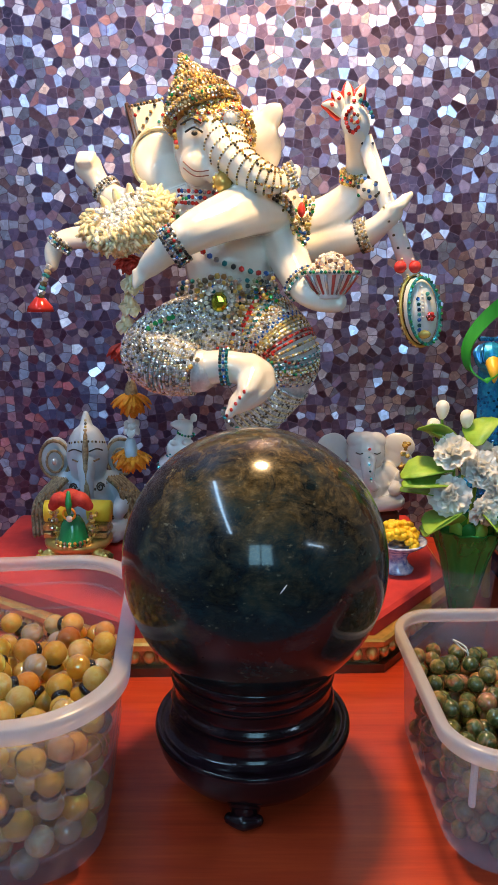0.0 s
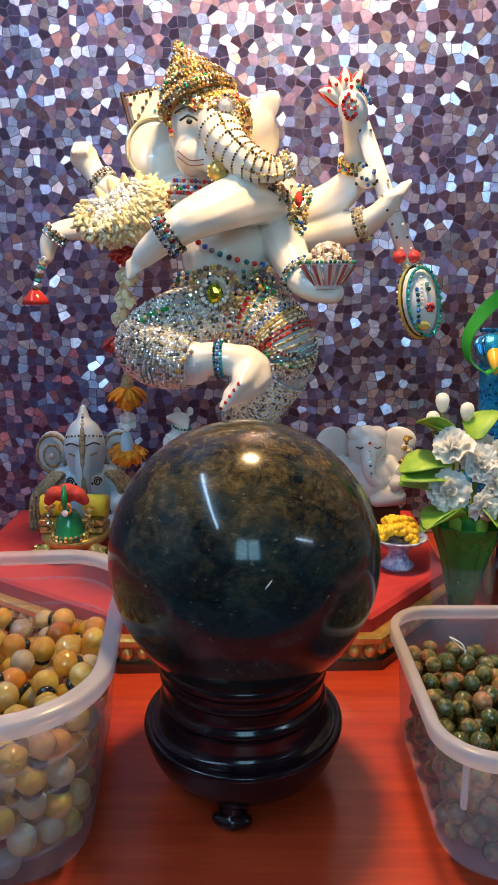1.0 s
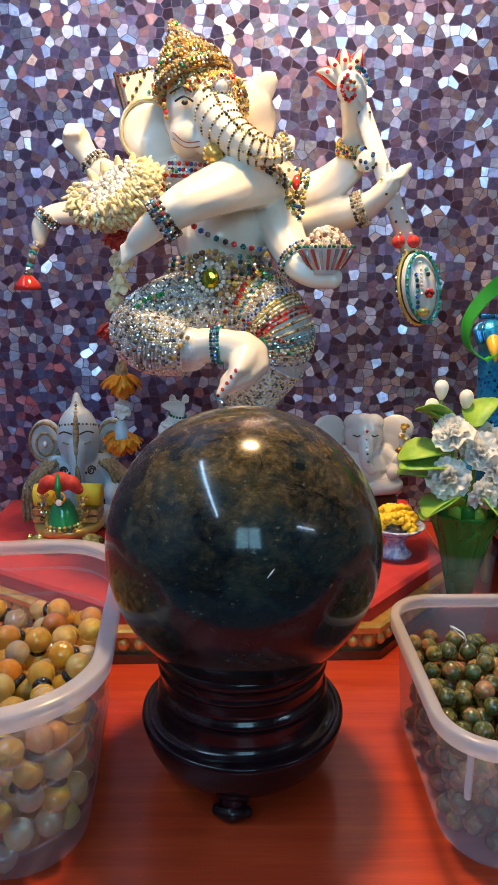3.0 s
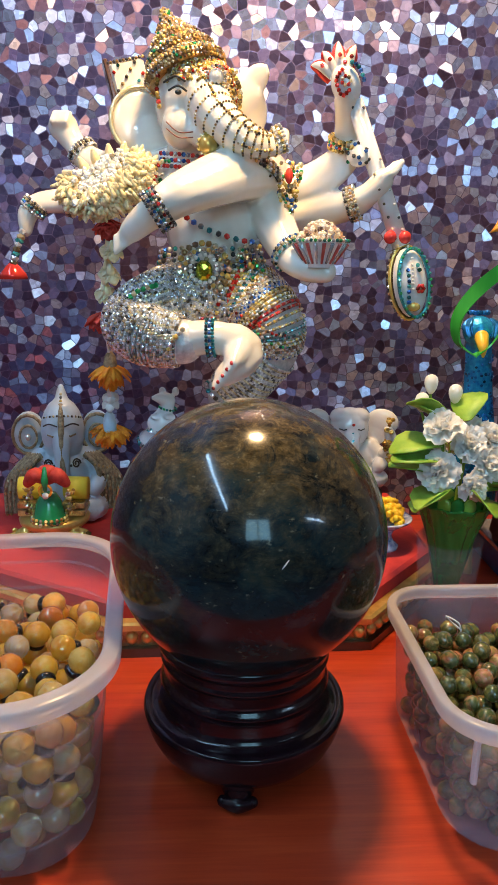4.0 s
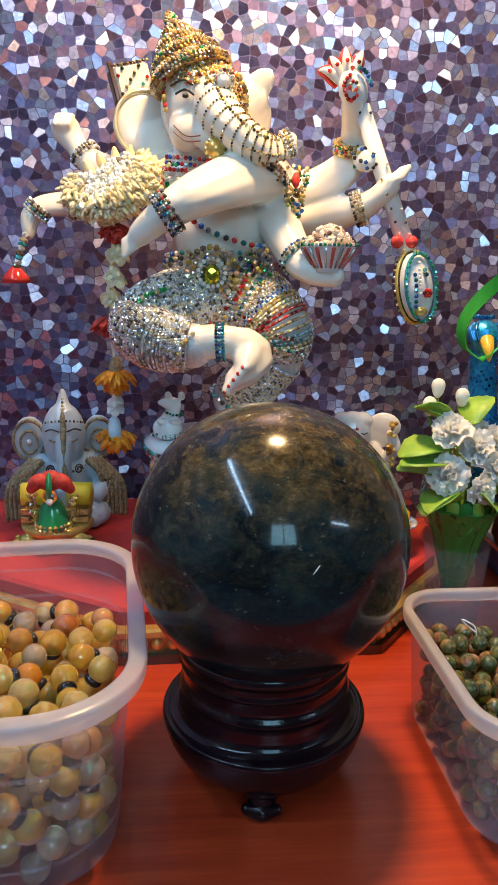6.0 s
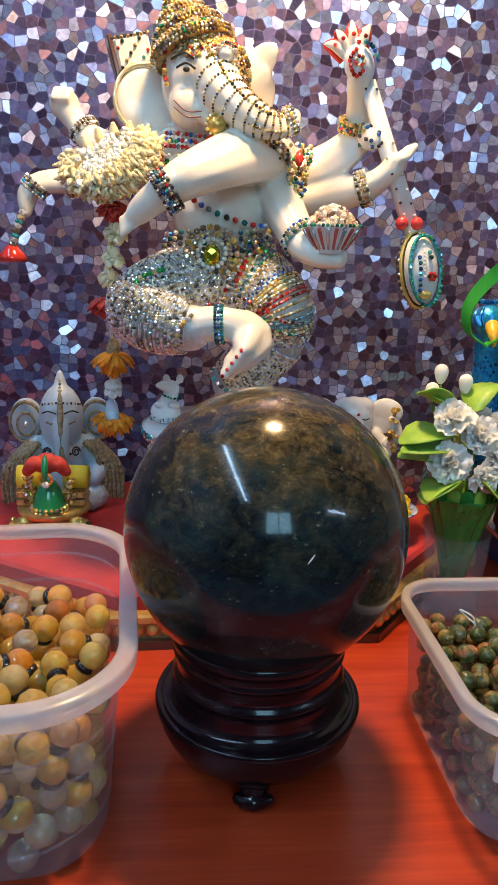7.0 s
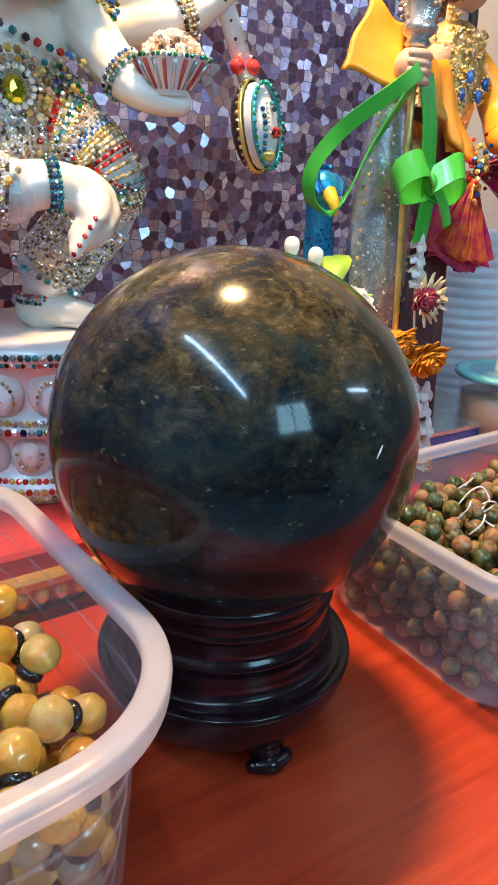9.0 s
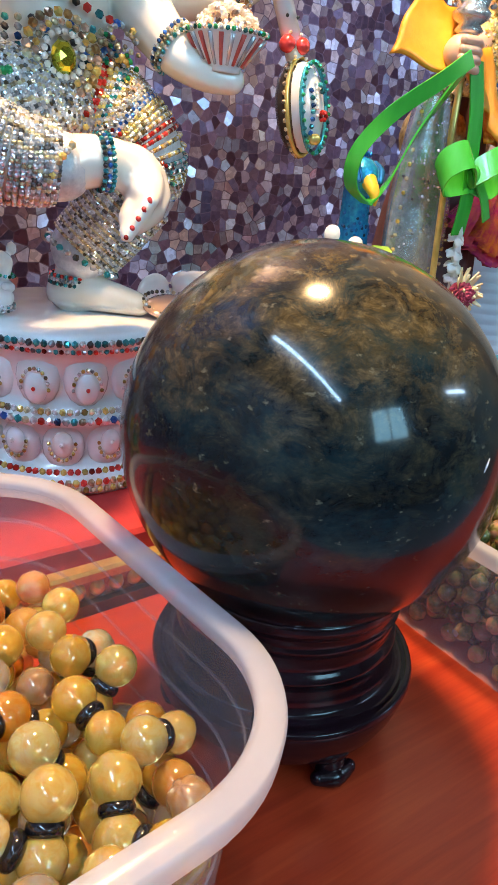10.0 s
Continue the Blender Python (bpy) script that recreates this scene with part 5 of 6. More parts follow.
def petal(s, at, turn, length, width, m, curl=0.3, thick=0.0006, blunt=False):
    """A cupped petal with thickness, rooted at the origin and growing along x."""
    vs, n = [], 5
    for lift in (thick, -thick):
        for i in range(n + 1):
            t = i / n
            w = width * math.sin(math.pi * (0.12 + 0.80 * t)) * (1 - 0.25 * t)
            if blunt:
                w = width * (0.35 + 0.65 * math.sin(math.pi / 2 * min(1, 1.5 * t))) * math.sqrt(max(0.04, 1 - max(0, (t - 0.55) / 0.46) ** 2))
            h = curl * length * t * t
            for k in (-1, 0, 1):
                vs.append(Vector((length * t, k * w / 2, h + lift + (abs(k) * w * 0.18))))
    fs, row = [], 3 * (n + 1)
    for i in range(n):
        for k in range(2):
            a = i * 3 + k
            fs.append((a, a + 3, a + 4, a + 1))
            fs.append((row + a, row + a + 1, row + a + 4, row + a + 3))
        for k in (0, 2):
            a = i * 3 + k
            fs.append((a, a + row, a + row + 3, a + 3) if k == 0 else (a, a + 3, a + row + 3, a + row))
    a = n * 3
    fs += [(a, a + row, a + row + 1, a + 1), (a + 1, a + row + 1, a + row + 2, a + 2)]
    s.add([turn @ v + Vector(at) for v in vs], fs, m)


def rosette(s, at, axis, radius, rows, m, rng, width=0.42, curl=0.3, blunt=False):
    """A full flower head facing along axis."""
    base = Vector((0, 0, 1)).rotation_difference(Vector(axis).normalized()).to_matrix()
    for r in range(rows):
        n = max(7, 15 - r) if blunt else max(5, 11 - 2 * r)
        for k in range(n):
            up = radians(8 + 78 * r / max(1, rows - 1) * 0.9 + rng.uniform(-9, 9))
            tm = base @ Euler((0, 0, 2 * math.pi * (k + 0.5 * (r % 2)) / n + rng.uniform(-0.15, 0.15))).to_matrix() @ Euler((rng.uniform(-0.25, 0.25), -up, 0)).to_matrix()
            petal(s, Vector(at) + base @ Vector((0, 0, 0.0010 * r)), tm, radius * (1 - 0.42 * r / rows) * rng.uniform(0.85, 1.08), radius * width * rng.uniform(0.85, 1.2), m, curl * rng.uniform(0.4, 1.2), 0.0006, blunt)


def carnation(s, at, axis, radius, m, rng):
    """A full cloth flower of ruffled, notched petals."""
    base = Vector((0, 0, 1)).rotation_difference(Vector(axis).normalized()).to_matrix()
    for r, n in enumerate((8, 7, 5, 4)):
        for k in range(n):
            up = radians(6 + 24 * r + rng.uniform(-11, 11))
            tm = base @ Euler((0, 0, 2 * math.pi * (k + 0.5 * (r % 2)) / n + rng.uniform(-0.25, 0.25))).to_matrix() @ Euler((rng.uniform(-0.3, 0.3), -up, 0)).to_matrix()
            length, spread, phase, cols = radius * (1 - 0.10 * r) * rng.uniform(0.85, 1.1), rng.uniform(0.50, 0.72), rng.uniform(0, 6), 8
            vs = []
            for lift in (0.0004, -0.0004):
                for i in range(5):
                    t = i / 4
                    for c in range(cols + 1):
                        a = spread * (c / cols - 0.5) * 2
                        q = length * t * (1 + (0.05 if c % 2 else -0.03) * (t == 1) - 0.22 * abs(a))
                        vs.append(tm @ Vector((q * math.cos(a), q * math.sin(a), lift + length * (0.16 * t * t + 0.11 * t * t * math.sin(c * 1.7 + phase)))) + Vector(at))
            fs, row = [], 5 * (cols + 1)
            for i in range(4):
                for c in range(cols):
                    e = i * (cols + 1) + c
                    fs += [(e, e + cols + 1, e + cols + 2, e + 1), (row + e, row + e + 1, row + e + cols + 2, row + e + cols + 1)]
            s.add(vs, fs, m)


def skirt(s, at, top, radius, drop, m, n, rng, wide=0.46):
    """A hanging fringe of long petals, as a marigold turned down."""
    for r in range(3):
        for k in range(n):
            a = 2 * math.pi * (k + 0.33 * r) / n
            tm = Euler((0, 0, a)).to_matrix() @ Euler((rng.uniform(-0.3, 0.3), radians(28 + 20 * r + rng.uniform(-10, 10)), 0)).to_matrix()
            petal(s, Vector(at) + Vector((0, 0, top)), tm, math.hypot(radius, drop) * rng.uniform(0.8, 1.05), radius * wide, m, -0.15, 0.0006, True)


def bell_flower(s, at, r, h, m):
    """A small jasmine floret, opening downwards and towards the front."""
    s.lathe(at, [(r * 0.40, -h * 0.75), (r * 0.36, -h * 0.4), (r * 0.2, 0), (0.0, 0.0005)], m, 10)
    for k in range(5):
        tm = Euler((radians(28), 0, 0)).to_matrix() @ Euler((0, 0, 2 * math.pi * k / 5 + at[2] * 300)).to_matrix() @ Euler((0, radians(32), 0)).to_matrix()
        petal(s, Vector(at) + Vector((0, 0, -h * 0.6)), tm, r * 1.15, r * 1.0, m, -0.2, 0.0006, True)


# ---- garland over the statue's arm ----
def leaned(s):
    lean_back(s)
    return s


rng = random.Random(21)
gar = thing("flower_garland", "cream jasmine garland with red and marigold tassels, over the statue's arm", "garland", (0, 0, 0))
loop = Shape()
core = [(-0.143, 0.662, 0.388), (-0.138, 0.650, 0.374), (-0.120, 0.640, 0.367), (-0.100, 0.632, 0.372), (-0.084, 0.632, 0.385), (-0.078, 0.636, 0.396), (-0.086, 0.655, 0.404)]
cf, _ = curve_through(core, [1] * 7, 8)
loop.tube(cf, 0.008, CREAM_PETAL, 10)
for i, p in enumerate(cf[:-1]):
    d = (cf[i + 1] - p).normalized()
    side = d.cross(Vector((0, 1, 0))).normalized()
    over = side.cross(d)
    for k in range(13):
        a = 2 * math.pi * (k + 0.5 * (i % 2)) / 13
        o = side * math.cos(a) + over * math.sin(a)
        q = rng.uniform(0.8, 1.25)
        loop.limb([p + o * 0.006, p + o * 0.0096 * q + side * rng.uniform(-0.003, 0.003), p + o * 0.0104 * q + side * rng.uniform(-0.004, 0.004) + d * rng.uniform(0.0, 0.002)], [0.0017, 0.0021, 0.0012], CREAM_PETAL)
part("jasmine_loop", leaned(loop), gar)
heap = Shape()
for k in range(420):
    t, a = rng.random(), rng.uniform(-1, 1)
    heap.gem((-0.128 + 0.040 * t + rng.uniform(-0.008, 0.008), 0.638 + 0.006 * a - 0.004 * t, 0.380 + 0.018 * t + 0.015 * a), rng.uniform(0.0016, 0.0028), CREAM_STONE if k % 5 == 0 else PEARL)
part("pale_stone_heap", leaned(heap), gar, "pale glittering stone heap")["kind"] = "stuff"
for k, (x, z, ang) in enumerate(((-0.128, 0.400, 120), (-0.118, 0.406, 105), (-0.106, 0.410, 95), (-0.094, 0.412, 80))):
    b_ = Shape()
    dx, dz = math.cos(radians(ang)), math.sin(radians(ang))
    b_.limb([(x - dx * 0.010, 0.654, z - dz * 0.010), (x, 0.652, z), (x + dx * 0.006, 0.650, z + dz * 0.006)], [0.0030, 0.0042, 0.0020], CREAM_PETAL)
    part("bud", leaned(b_), gar)
line = [(-0.108, 0.650, 0.362), (-0.110, 0.654, 0.335), (-0.114, 0.657, 0.30), (-0.116, 0.660, 0.262), (-0.114, 0.665, 0.225), (-0.116, 0.665, 0.165)]
part("thread", leaned(one("tube", curve_through(line, [1] * 6, 5)[0], 0.0014, STRING, 6)), gar)
for at, m in (((-0.108, 0.652, 0.352), RED_PETAL), ((-0.120, 0.659, 0.2715), RED_PETAL)):
    f_ = Shape()
    skirt(f_, at, 0.004, 0.017, 0.007, m, 11, rng)
    rosette(f_, at, (0, -0.2, -1), 0.0155, 2, CREAM_PETAL if m is not RED_PETAL else m, rng, 0.6)
    part("red_flower", leaned(f_), gar)
for at in ((-0.109, 0.653, 0.338), (-0.112, 0.656, 0.318), (-0.1155, 0.658, 0.300)):
    f_ = Shape()
    bell_flower(f_, Vector(at) + Vector((0, 0, 0.006)), 0.0108, 0.014, CREAM_PETAL)
    bell_flower(f_, Vector(at) + Vector((0.003, -0.004, 0.001)), 0.0100, 0.013, CREAM_PETAL)
    part("jasmine_floret", leaned(f_), gar)
for at in ((-0.114, 0.665, 0.2265), (-0.1165, 0.665, 0.1700)):
    f_ = Shape()
    f_.lathe(at, [(0.006, -0.006), (0.0065, 0.002), (0.005, 0.010), (0.002, 0.014)], ROPE if at[2] > 0.2 else BLUE_WHITE, 12)
    skirt(f_, at, 0.002, 0.0205, 0.013, MARIGOLD, 24, rng, 0.30)
    part("marigold", leaned(f_), gar)
f_ = Shape()
bell_flower(f_, Vector((-0.115, 0.664, 0.209)), 0.0085, 0.014, WHITE_PETAL)
bell_flower(f_, Vector((-0.115, 0.663, 0.200)), 0.0090, 0.010, WHITE_PETAL)
part("jasmine_floret", leaned(f_), gar)


# ---- small figures on the cloth ----
def seated_figure(at, k, m, lines, braid, crown=True):
    """A small seated elephant-headed figure, k times life."""
    s, b = Shape(), Shape()
    b.ball((0, 0, 0.036), (0.034, 0.028, 0.036), m)
    b.ball((0, -0.004, 0.030), (0.026, 0.030, 0.026), m)
    for sx in (-1, 1):
        b.limb([(sx * 0.016, 0.0, 0.016), (sx * 0.038, -0.018, 0.014), (sx * 0.012, -0.032, 0.012)], [0.015, 0.014, 0.010], m)
        b.limb([(sx * 0.028, 0.0, 0.058), (sx * 0.043, -0.008, 0.042), (sx * 0.036, -0.026, 0.034)], [0.012, 0.011, 0.009], m)
        b.ball((sx * 0.040, 0.006, 0.082), (0.020, 0.006, 0.022), m, Euler((0, 0, radians(-15 * sx))).to_matrix())
    b.ball((0, -0.004, 0.086), (0.0255, 0.023, 0.032), m)
    if crown:
        b.limb([(0, -0.004, 0.104), (0, -0.002, 0.114), (0, 0, 0.126)], [0.014, 0.009, 0.004], m)
    else:
        for sx in (-1, 1):
            b.ball((sx * 0.012, -0.004, 0.104), (0.014, 0.016, 0.013), m)
            b.ball((sx * 0.044, 0.004, 0.094), (0.022, 0.006, 0.020), m, Euler((0, radians(22 * sx), radians(-15 * sx))).to_matrix())
    b.limb([(0, -0.024, 0.080), (0.0, -0.031, 0.064), (0.001, -0.033, 0.050), (0.008, -0.034, 0.040)], [0.011, 0.009, 0.007, 0.006], m)
    s.fuse(b, m, 0.0016, 2)
    for sx in (-1, 1):
        if not crown:
            s.tube([(sx * 0.016, -0.0235, 0.090), (sx * 0.011, -0.0265, 0.0885), (sx * 0.007, -0.0268, 0.090)], 0.0009, BLACK, 6)
            continue
        s.tube([(sx * 0.040 + 0.018 * math.cos(a), -0.001, 0.082 + 0.019 * math.sin(a)) for a in (i * math.pi / 8 for i in range(17))], 0.0018, lines, 6)
        s.tube([(sx * 0.040 + 0.010 * math.cos(a), -0.002, 0.080 + 0.011 * math.sin(a)) for a in (i * math.pi / 8 for i in range(17))], 0.0014, lines, 6)
        s.ball((sx * 0.040, -0.003, 0.080), 0.0035, SILVER, None, 8, 6)
        s.tube([(sx * 0.016, -0.0235, 0.086), (sx * 0.010, -0.0265, 0.0845), (sx * 0.005, -0.0268, 0.086)], 0.0009, lines, 6)
        if braid:
            for j in range(6):
                a0 = (sx * (0.024 + 0.003 * j), -0.020 + 0.003 * j, 0.066 - 0.0005 * j)
                line = [a0, (sx * (0.040 + 0.005 * j), -0.022 + 0.002 * j, 0.050 - 0.002 * j), (sx * (0.043 + 0.005 * j), -0.022 + 0.002 * j, 0.012 - 0.001 * j)]
                s.tube(curve_through(line, [1] * 3, 6)[0], 0.0030, ROPE, 6)
                s.string([(x, y - 0.0028, z) for x, y, z in line], 0.0036, 0.0016, [ROPE, CREAM_STONE, ROPE, ANTIQUE])
            for w, z, r in ((0.016, 0.060, 0.0050), (0.030, 0.028, 0.0045)):
                s.tube([(sx * w + r * (1 - q / 20) * math.cos(q * 0.7), -0.0335 + 0.006 * (w > 0.02), z + r * (1 - q / 20) * math.sin(q * 0.7)) for q in range(16)], 0.0009, BLACK, 6)
            s.tube(curve_through([(sx * 0.020, -0.022, 0.094), (sx * 0.013, -0.0262, 0.0965), (sx * 0.004, -0.0275, 0.094)], [1] * 3, 5)[0], 0.0008, BLACK, 6)
            s.ball((sx * 0.030, -0.030, 0.010), (0.011, 0.008, 0.009), m, None, 10, 8)
    if not crown:
        s.v = [tuple(k * c for c in v) for v in s.v]
        return s
    s.tube(curve_through([(0, -0.013, 0.112), (0, -0.0270, 0.094), (0, -0.035, 0.070), (0.001, -0.040, 0.050)], [1] * 4, 6)[0], 0.0036, lines, 8)
    s.string([(0, -0.004, 0.124), (0, -0.018, 0.108), (0, -0.0270, 0.092), (0, -0.036, 0.070), (0.001, -0.041, 0.050)], 0.0026, 0.0019, [CREAM_STONE, SILVER, GOLD])
    s.string([(-0.022, -0.012, 0.100), (0, -0.026, 0.104), (0.022, -0.012, 0.100)], 0.0028, 0.0014, [BLACK, CREAM_STONE])
    s.string([(-0.026, -0.020, 0.062), (0, -0.034, 0.056), (0.026, -0.020, 0.062)], 0.0034, 0.0016, [SILVER, BLACK])
    s.v = [tuple(k * c for c in v) for v in s.v]
    return s


ob = single("seated_elephant_figure", seated_figure((0, 0, 0), 1.08, BLUE_WHITE, ROPE, True), "pale blue seated elephant-headed figure with braided shawl", "figurine", (-0.1815, 0.758, TOP))
ob.rotation_euler = (0, 0, radians(8))
ob.scale = (0.84, 0.90, 1.05)

# gold seat with the green bell, the red bow and yellow rolls
seat = thing("gold_offering_seat", "little gold seat carrying a green bell, red bow and yellow rolls", "ornament", (-0.180, 0.694, TOP))
st = Shape()
st.lathe((0, 0, 0.014), [(0.030, 0.0), (0.0345, 0.004), (0.0355, 0.008), (0.033, 0.011), (0.0, 0.012)], GOLD_PAINT, 28)
part("seat_plate", st, seat)
for sx in (-1, 1):
    lg = Shape()
    lg.limb([(sx * 0.031, -0.018, 0.006), (sx * 0.024, -0.022, 0.012)], [0.0085, 0.0075], GOLD)
    for k in range(26):
        lg.gem((sx * 0.029 + rng.uniform(-0.009, 0.009), -0.020 + rng.uniform(-0.005, 0.003), 0.008 + rng.uniform(-0.006, 0.006)), rng.uniform(0.0024, 0.0040), GOLD)
    part("gold_foot", lg, seat)
    rl = Shape()
    rl.tube([(sx * 0.012, 0.002, 0.052), (sx * 0.034, 0.000, 0.052)], 0.0115, YELLOW_CLOTH, 16)
    part("yellow_roll", rl, seat)
    for j in range(2):
        part("plank", one("block", (sx * 0.022, 0.0, 0.030 + 0.008 * j), (0.022, 0.030, 0.006), GILT), seat)
bl = Shape()
bl.lathe((0, -0.022, 0.026), [(0.0165, 0.0), (0.0165, 0.003), (0.0145, 0.010), (0.0120, 0.020), (0.0075, 0.028), (0.0, 0.030)], BELL_GREEN, 20)
bell = part("bell", bl, seat, "green enamel bell")
bl = Shape()
for z, r in ((0.0265, 0.0170), (0.0300, 0.0166)):
    bl.ring((0, -0.022, z), (0, 0, 1), r, 20, 0.0020, [GOLD, GOLD, CREAM_STONE])
for k in range(60):
    bl.gem((rng.choice((-1, 1)) * rng.uniform(0.016, 0.024), -0.020 + rng.uniform(-0.003, 0.003), rng.uniform(0.032, 0.058)), rng.uniform(0.0016, 0.0026), GOLD if k % 3 else PINK)
bl.ball((0, -0.034, 0.055), (0.0035, 0.002, 0.0035), PEARL, None, 10, 6)
part("gold_trim", bl, bell)
bw = Shape()
for sx in (-1, 1):
    bw.limb([(0, -0.026, 0.066), (sx * 0.010, -0.028, 0.074), (sx * 0.018, -0.026, 0.066)], [0.003, 0.008, 0.005], RED_PETAL)
bw.ball((0, -0.022, 0.074), (0.011, 0.007, 0.009), RED_PETAL)
bw.limb([(0, -0.032, 0.082), (0, -0.0345, 0.070), (0, -0.0345, 0.060)], [0.0018, 0.0036, 0.0015], BELL_GREEN)
bw.tube([(0.006 * math.cos(a), -0.034, 0.060 + 0.006 * math.sin(a)) for a in (i * math.pi / 6 for i in range(13))], 0.0012, MARIGOLD, 6)
part("red_bow", bw, seat, "red cloth bow with a green bud")

# mouse on the pedestal
ms, b = Shape(), Shape()
b.ball((0, 0, 0.013), (0.017, 0.014, 0.014), WHITE_GLAZE)
b.limb([(0, 0, 0.016), (0.004, -0.002, 0.028), (0.008, -0.004, 0.040)], [0.013, 0.009, 0.008], WHITE_GLAZE)
b.limb([(0.006, -0.004, 0.041), (-0.002, -0.010, 0.044), (-0.008, -0.014, 0.045)], [0.0085, 0.006, 0.0025], WHITE_GLAZE)
for dx in (-0.003, 0.012):
    b.ball((dx + 0.004, -0.001, 0.050), (0.0045, 0.002, 0.0055), WHITE_GLAZE)
    b.limb([(dx, -0.008, 0.022), (dx - 0.006, -0.014, 0.024)], [0.004, 0.003], WHITE_GLAZE)
ms.fuse(b, WHITE_GLAZE, 0.0012, 2)
ms.ring((0.007, -0.004, 0.032), (0.2, -0.1, 1), 0.0095, 16, 0.0016, [TEAL, GREEN])
ms.ball((-0.001, -0.0125, 0.046), 0.0012, BLACK, None, 6, 5)
ms.ball((-0.009, -0.0145, 0.045), 0.0011, BLACK, None, 6, 5)
for k in range(60):
    a = rng.uniform(0, 6.28)
    ms.gem((0.0165 * math.cos(a), 0.0140 * math.sin(a), rng.uniform(0.004, 0.009)), 0.0013, SILVER if k % 4 else TEAL)
single("white_mouse_figure", ms, "small white glazed mouse with a jewelled collar", "figurine", (-0.068, 0.672, TOP + 0.1135)).scale = (0.85, 0.85, 0.85)

# white seated figure on a block
single("figure_block", one("block", (0, 0, 0.019), (0.075, 0.050, 0.038), DARK_BASE), "small dark wooden block under the white figure", "block", (0.130, 0.757, TOP))
sf = seated_figure((0, 0, 0), 0.76, WHITE_GLAZE, GOLD_PAINT, False, False)
for k in range(24):
    sf.gem((0.036 + rng.uniform(-0.004, 0.004), -0.018 + rng.uniform(-0.004, 0.004), 0.052 + rng.uniform(-0.022, 0.028)), rng.uniform(0.0020, 0.0034), GOLD)
sf.limb([(0.034, -0.010, 0.036), (0.040, -0.014, 0.050), (0.037, -0.012, 0.066)], [0.007, 0.007, 0.005], WHITE_GLAZE)
sf.ball((0.0, -0.0262, 0.0745), 0.0016, RED, None, 8, 6)
sf.string([(0.0, -0.0230, 0.068), (0.0, -0.0272, 0.058), (0.0008, -0.0318, 0.048), (0.0020, -0.0318, 0.038)], 0.0036, 0.0014, [TEAL, PEARL])
ob = single("white_elephant_figure", sf, "white glazed seated elephant-headed figure with gold trim", "figurine", (0.130, 0.752, TOP + 0.038))
ob.scale = (1.12, 1.0, 0.98)

# footed dish with yellow sweets
dish = thing("footed_dish", "blue and white china dish on a foot", "dish", (0.151, 0.662, TOP))
d_ = Shape()
d_.lathe((0, 0, 0), [(0.0, 0.0), (0.0165, 0.0), (0.0170, 0.003), (0.0115, 0.008), (0.0095, 0.014), (0.0125, 0.020), (0.0215, 0.026), (0.0285, 0.031), (0.0290, 0.0325), (0.0265, 0.0325), (0.019, 0.029), (0.0, 0.028)], DELFT, 32)
part("bowl", d_, dish)
sw = thing("sweets", "heap of yellow shaped sweets in the dish", "sweets", (0.151, 0.662, TOP + 0.029))
for k in range(46):
    a, r = rng.random() * 6.28, rng.random() ** 0.5 * 0.021
    q = Shape()
    for j in range(4):
        q.ball((0.0034 * math.cos(j * 1.57), 0.0034 * math.sin(j * 1.57), 0), 0.0034, YELLOW_SWEET, None, 8, 5)
    ob = part("sweet", q, sw, "", (r * math.cos(a), r * math.sin(a), 0.002 + 0.016 * (1 - (r / 0.021) ** 2) + rng.uniform(0, 0.002)))
    ob.rotation_euler = (rng.random() * 3, rng.random() * 3, rng.random() * 3)

# ---- flower pot ----
FX, FY = 0.197, 0.597
tumbler = thing("clear_tumbler", "clear plastic tumbler holding the green flower cup", "tumbler", (FX, FY, 0))
part("wall", one("lathe", (0, 0, 0), [(0.0, 0.002), (0.022, 0.002), (0.023, 0.004), (0.0285, 0.082), (0.0297, 0.082), (0.0240, 0.001), (0.0, 0.0005)], CLEAR, 32), tumbler)
pot = thing("flower_cup", "green ruffled plastic cup with white cloth jasmine", "flower pot", (FX, FY, 0))
pw = Shape()
pw.lathe((0, 0, 0), [(0.0, 0.030), (0.0100, 0.030), (0.0130, 0.050), (0.0205, 0.085), (0.0285, 0.108), (0.0320, 0.116), (0.0335, 0.119), (0.0315, 0.118), (0.0270, 0.107), (0.0190, 0.085), (0.0115, 0.050), (0.0, 0.032)], GREEN_GLASS, 48, None, True, lambda i, a: 1 + (0.06 if i in (5, 6, 7) else (0.075 if 1 < i < 5 else 0.0)) * math.sin(12 * a))
part("cup", pw, pot)
part("soil", one("lathe", (0, 0, 0), [(0.0, 0.034), (0.0080, 0.034), (0.0195, 0.095), (0.0, 0.100)], LEAF, 24), pot, "green moss filling")
flowers = [((-0.022, -0.018, 0.150), (-0.3, -0.9, 0.3), 0.025), ((0.004, -0.012, 0.172), (0.0, -0.8, 0.5), 0.022), ((-0.018, -0.008, 0.186), (-0.3, -0.6, 0.8), 0.024), ((0.018, -0.018, 0.158), (0.3, -0.9, 0.3), 0.024), ((0.024, -0.006, 0.176), (0.5, -0.6, 0.6), 0.021), ((0.036, -0.006, 0.160), (0.8, -0.5, 0.3), 0.022), ((0.006, -0.026, 0.140), (0.1, -1.0, 0.1), 0.018), ((0.012, 0.016, 0.178), (0.2, 0.6, 0.7), 0.021), ((-0.016, 0.018, 0.158), (-0.4, 0.8, 0.3), 0.022)]
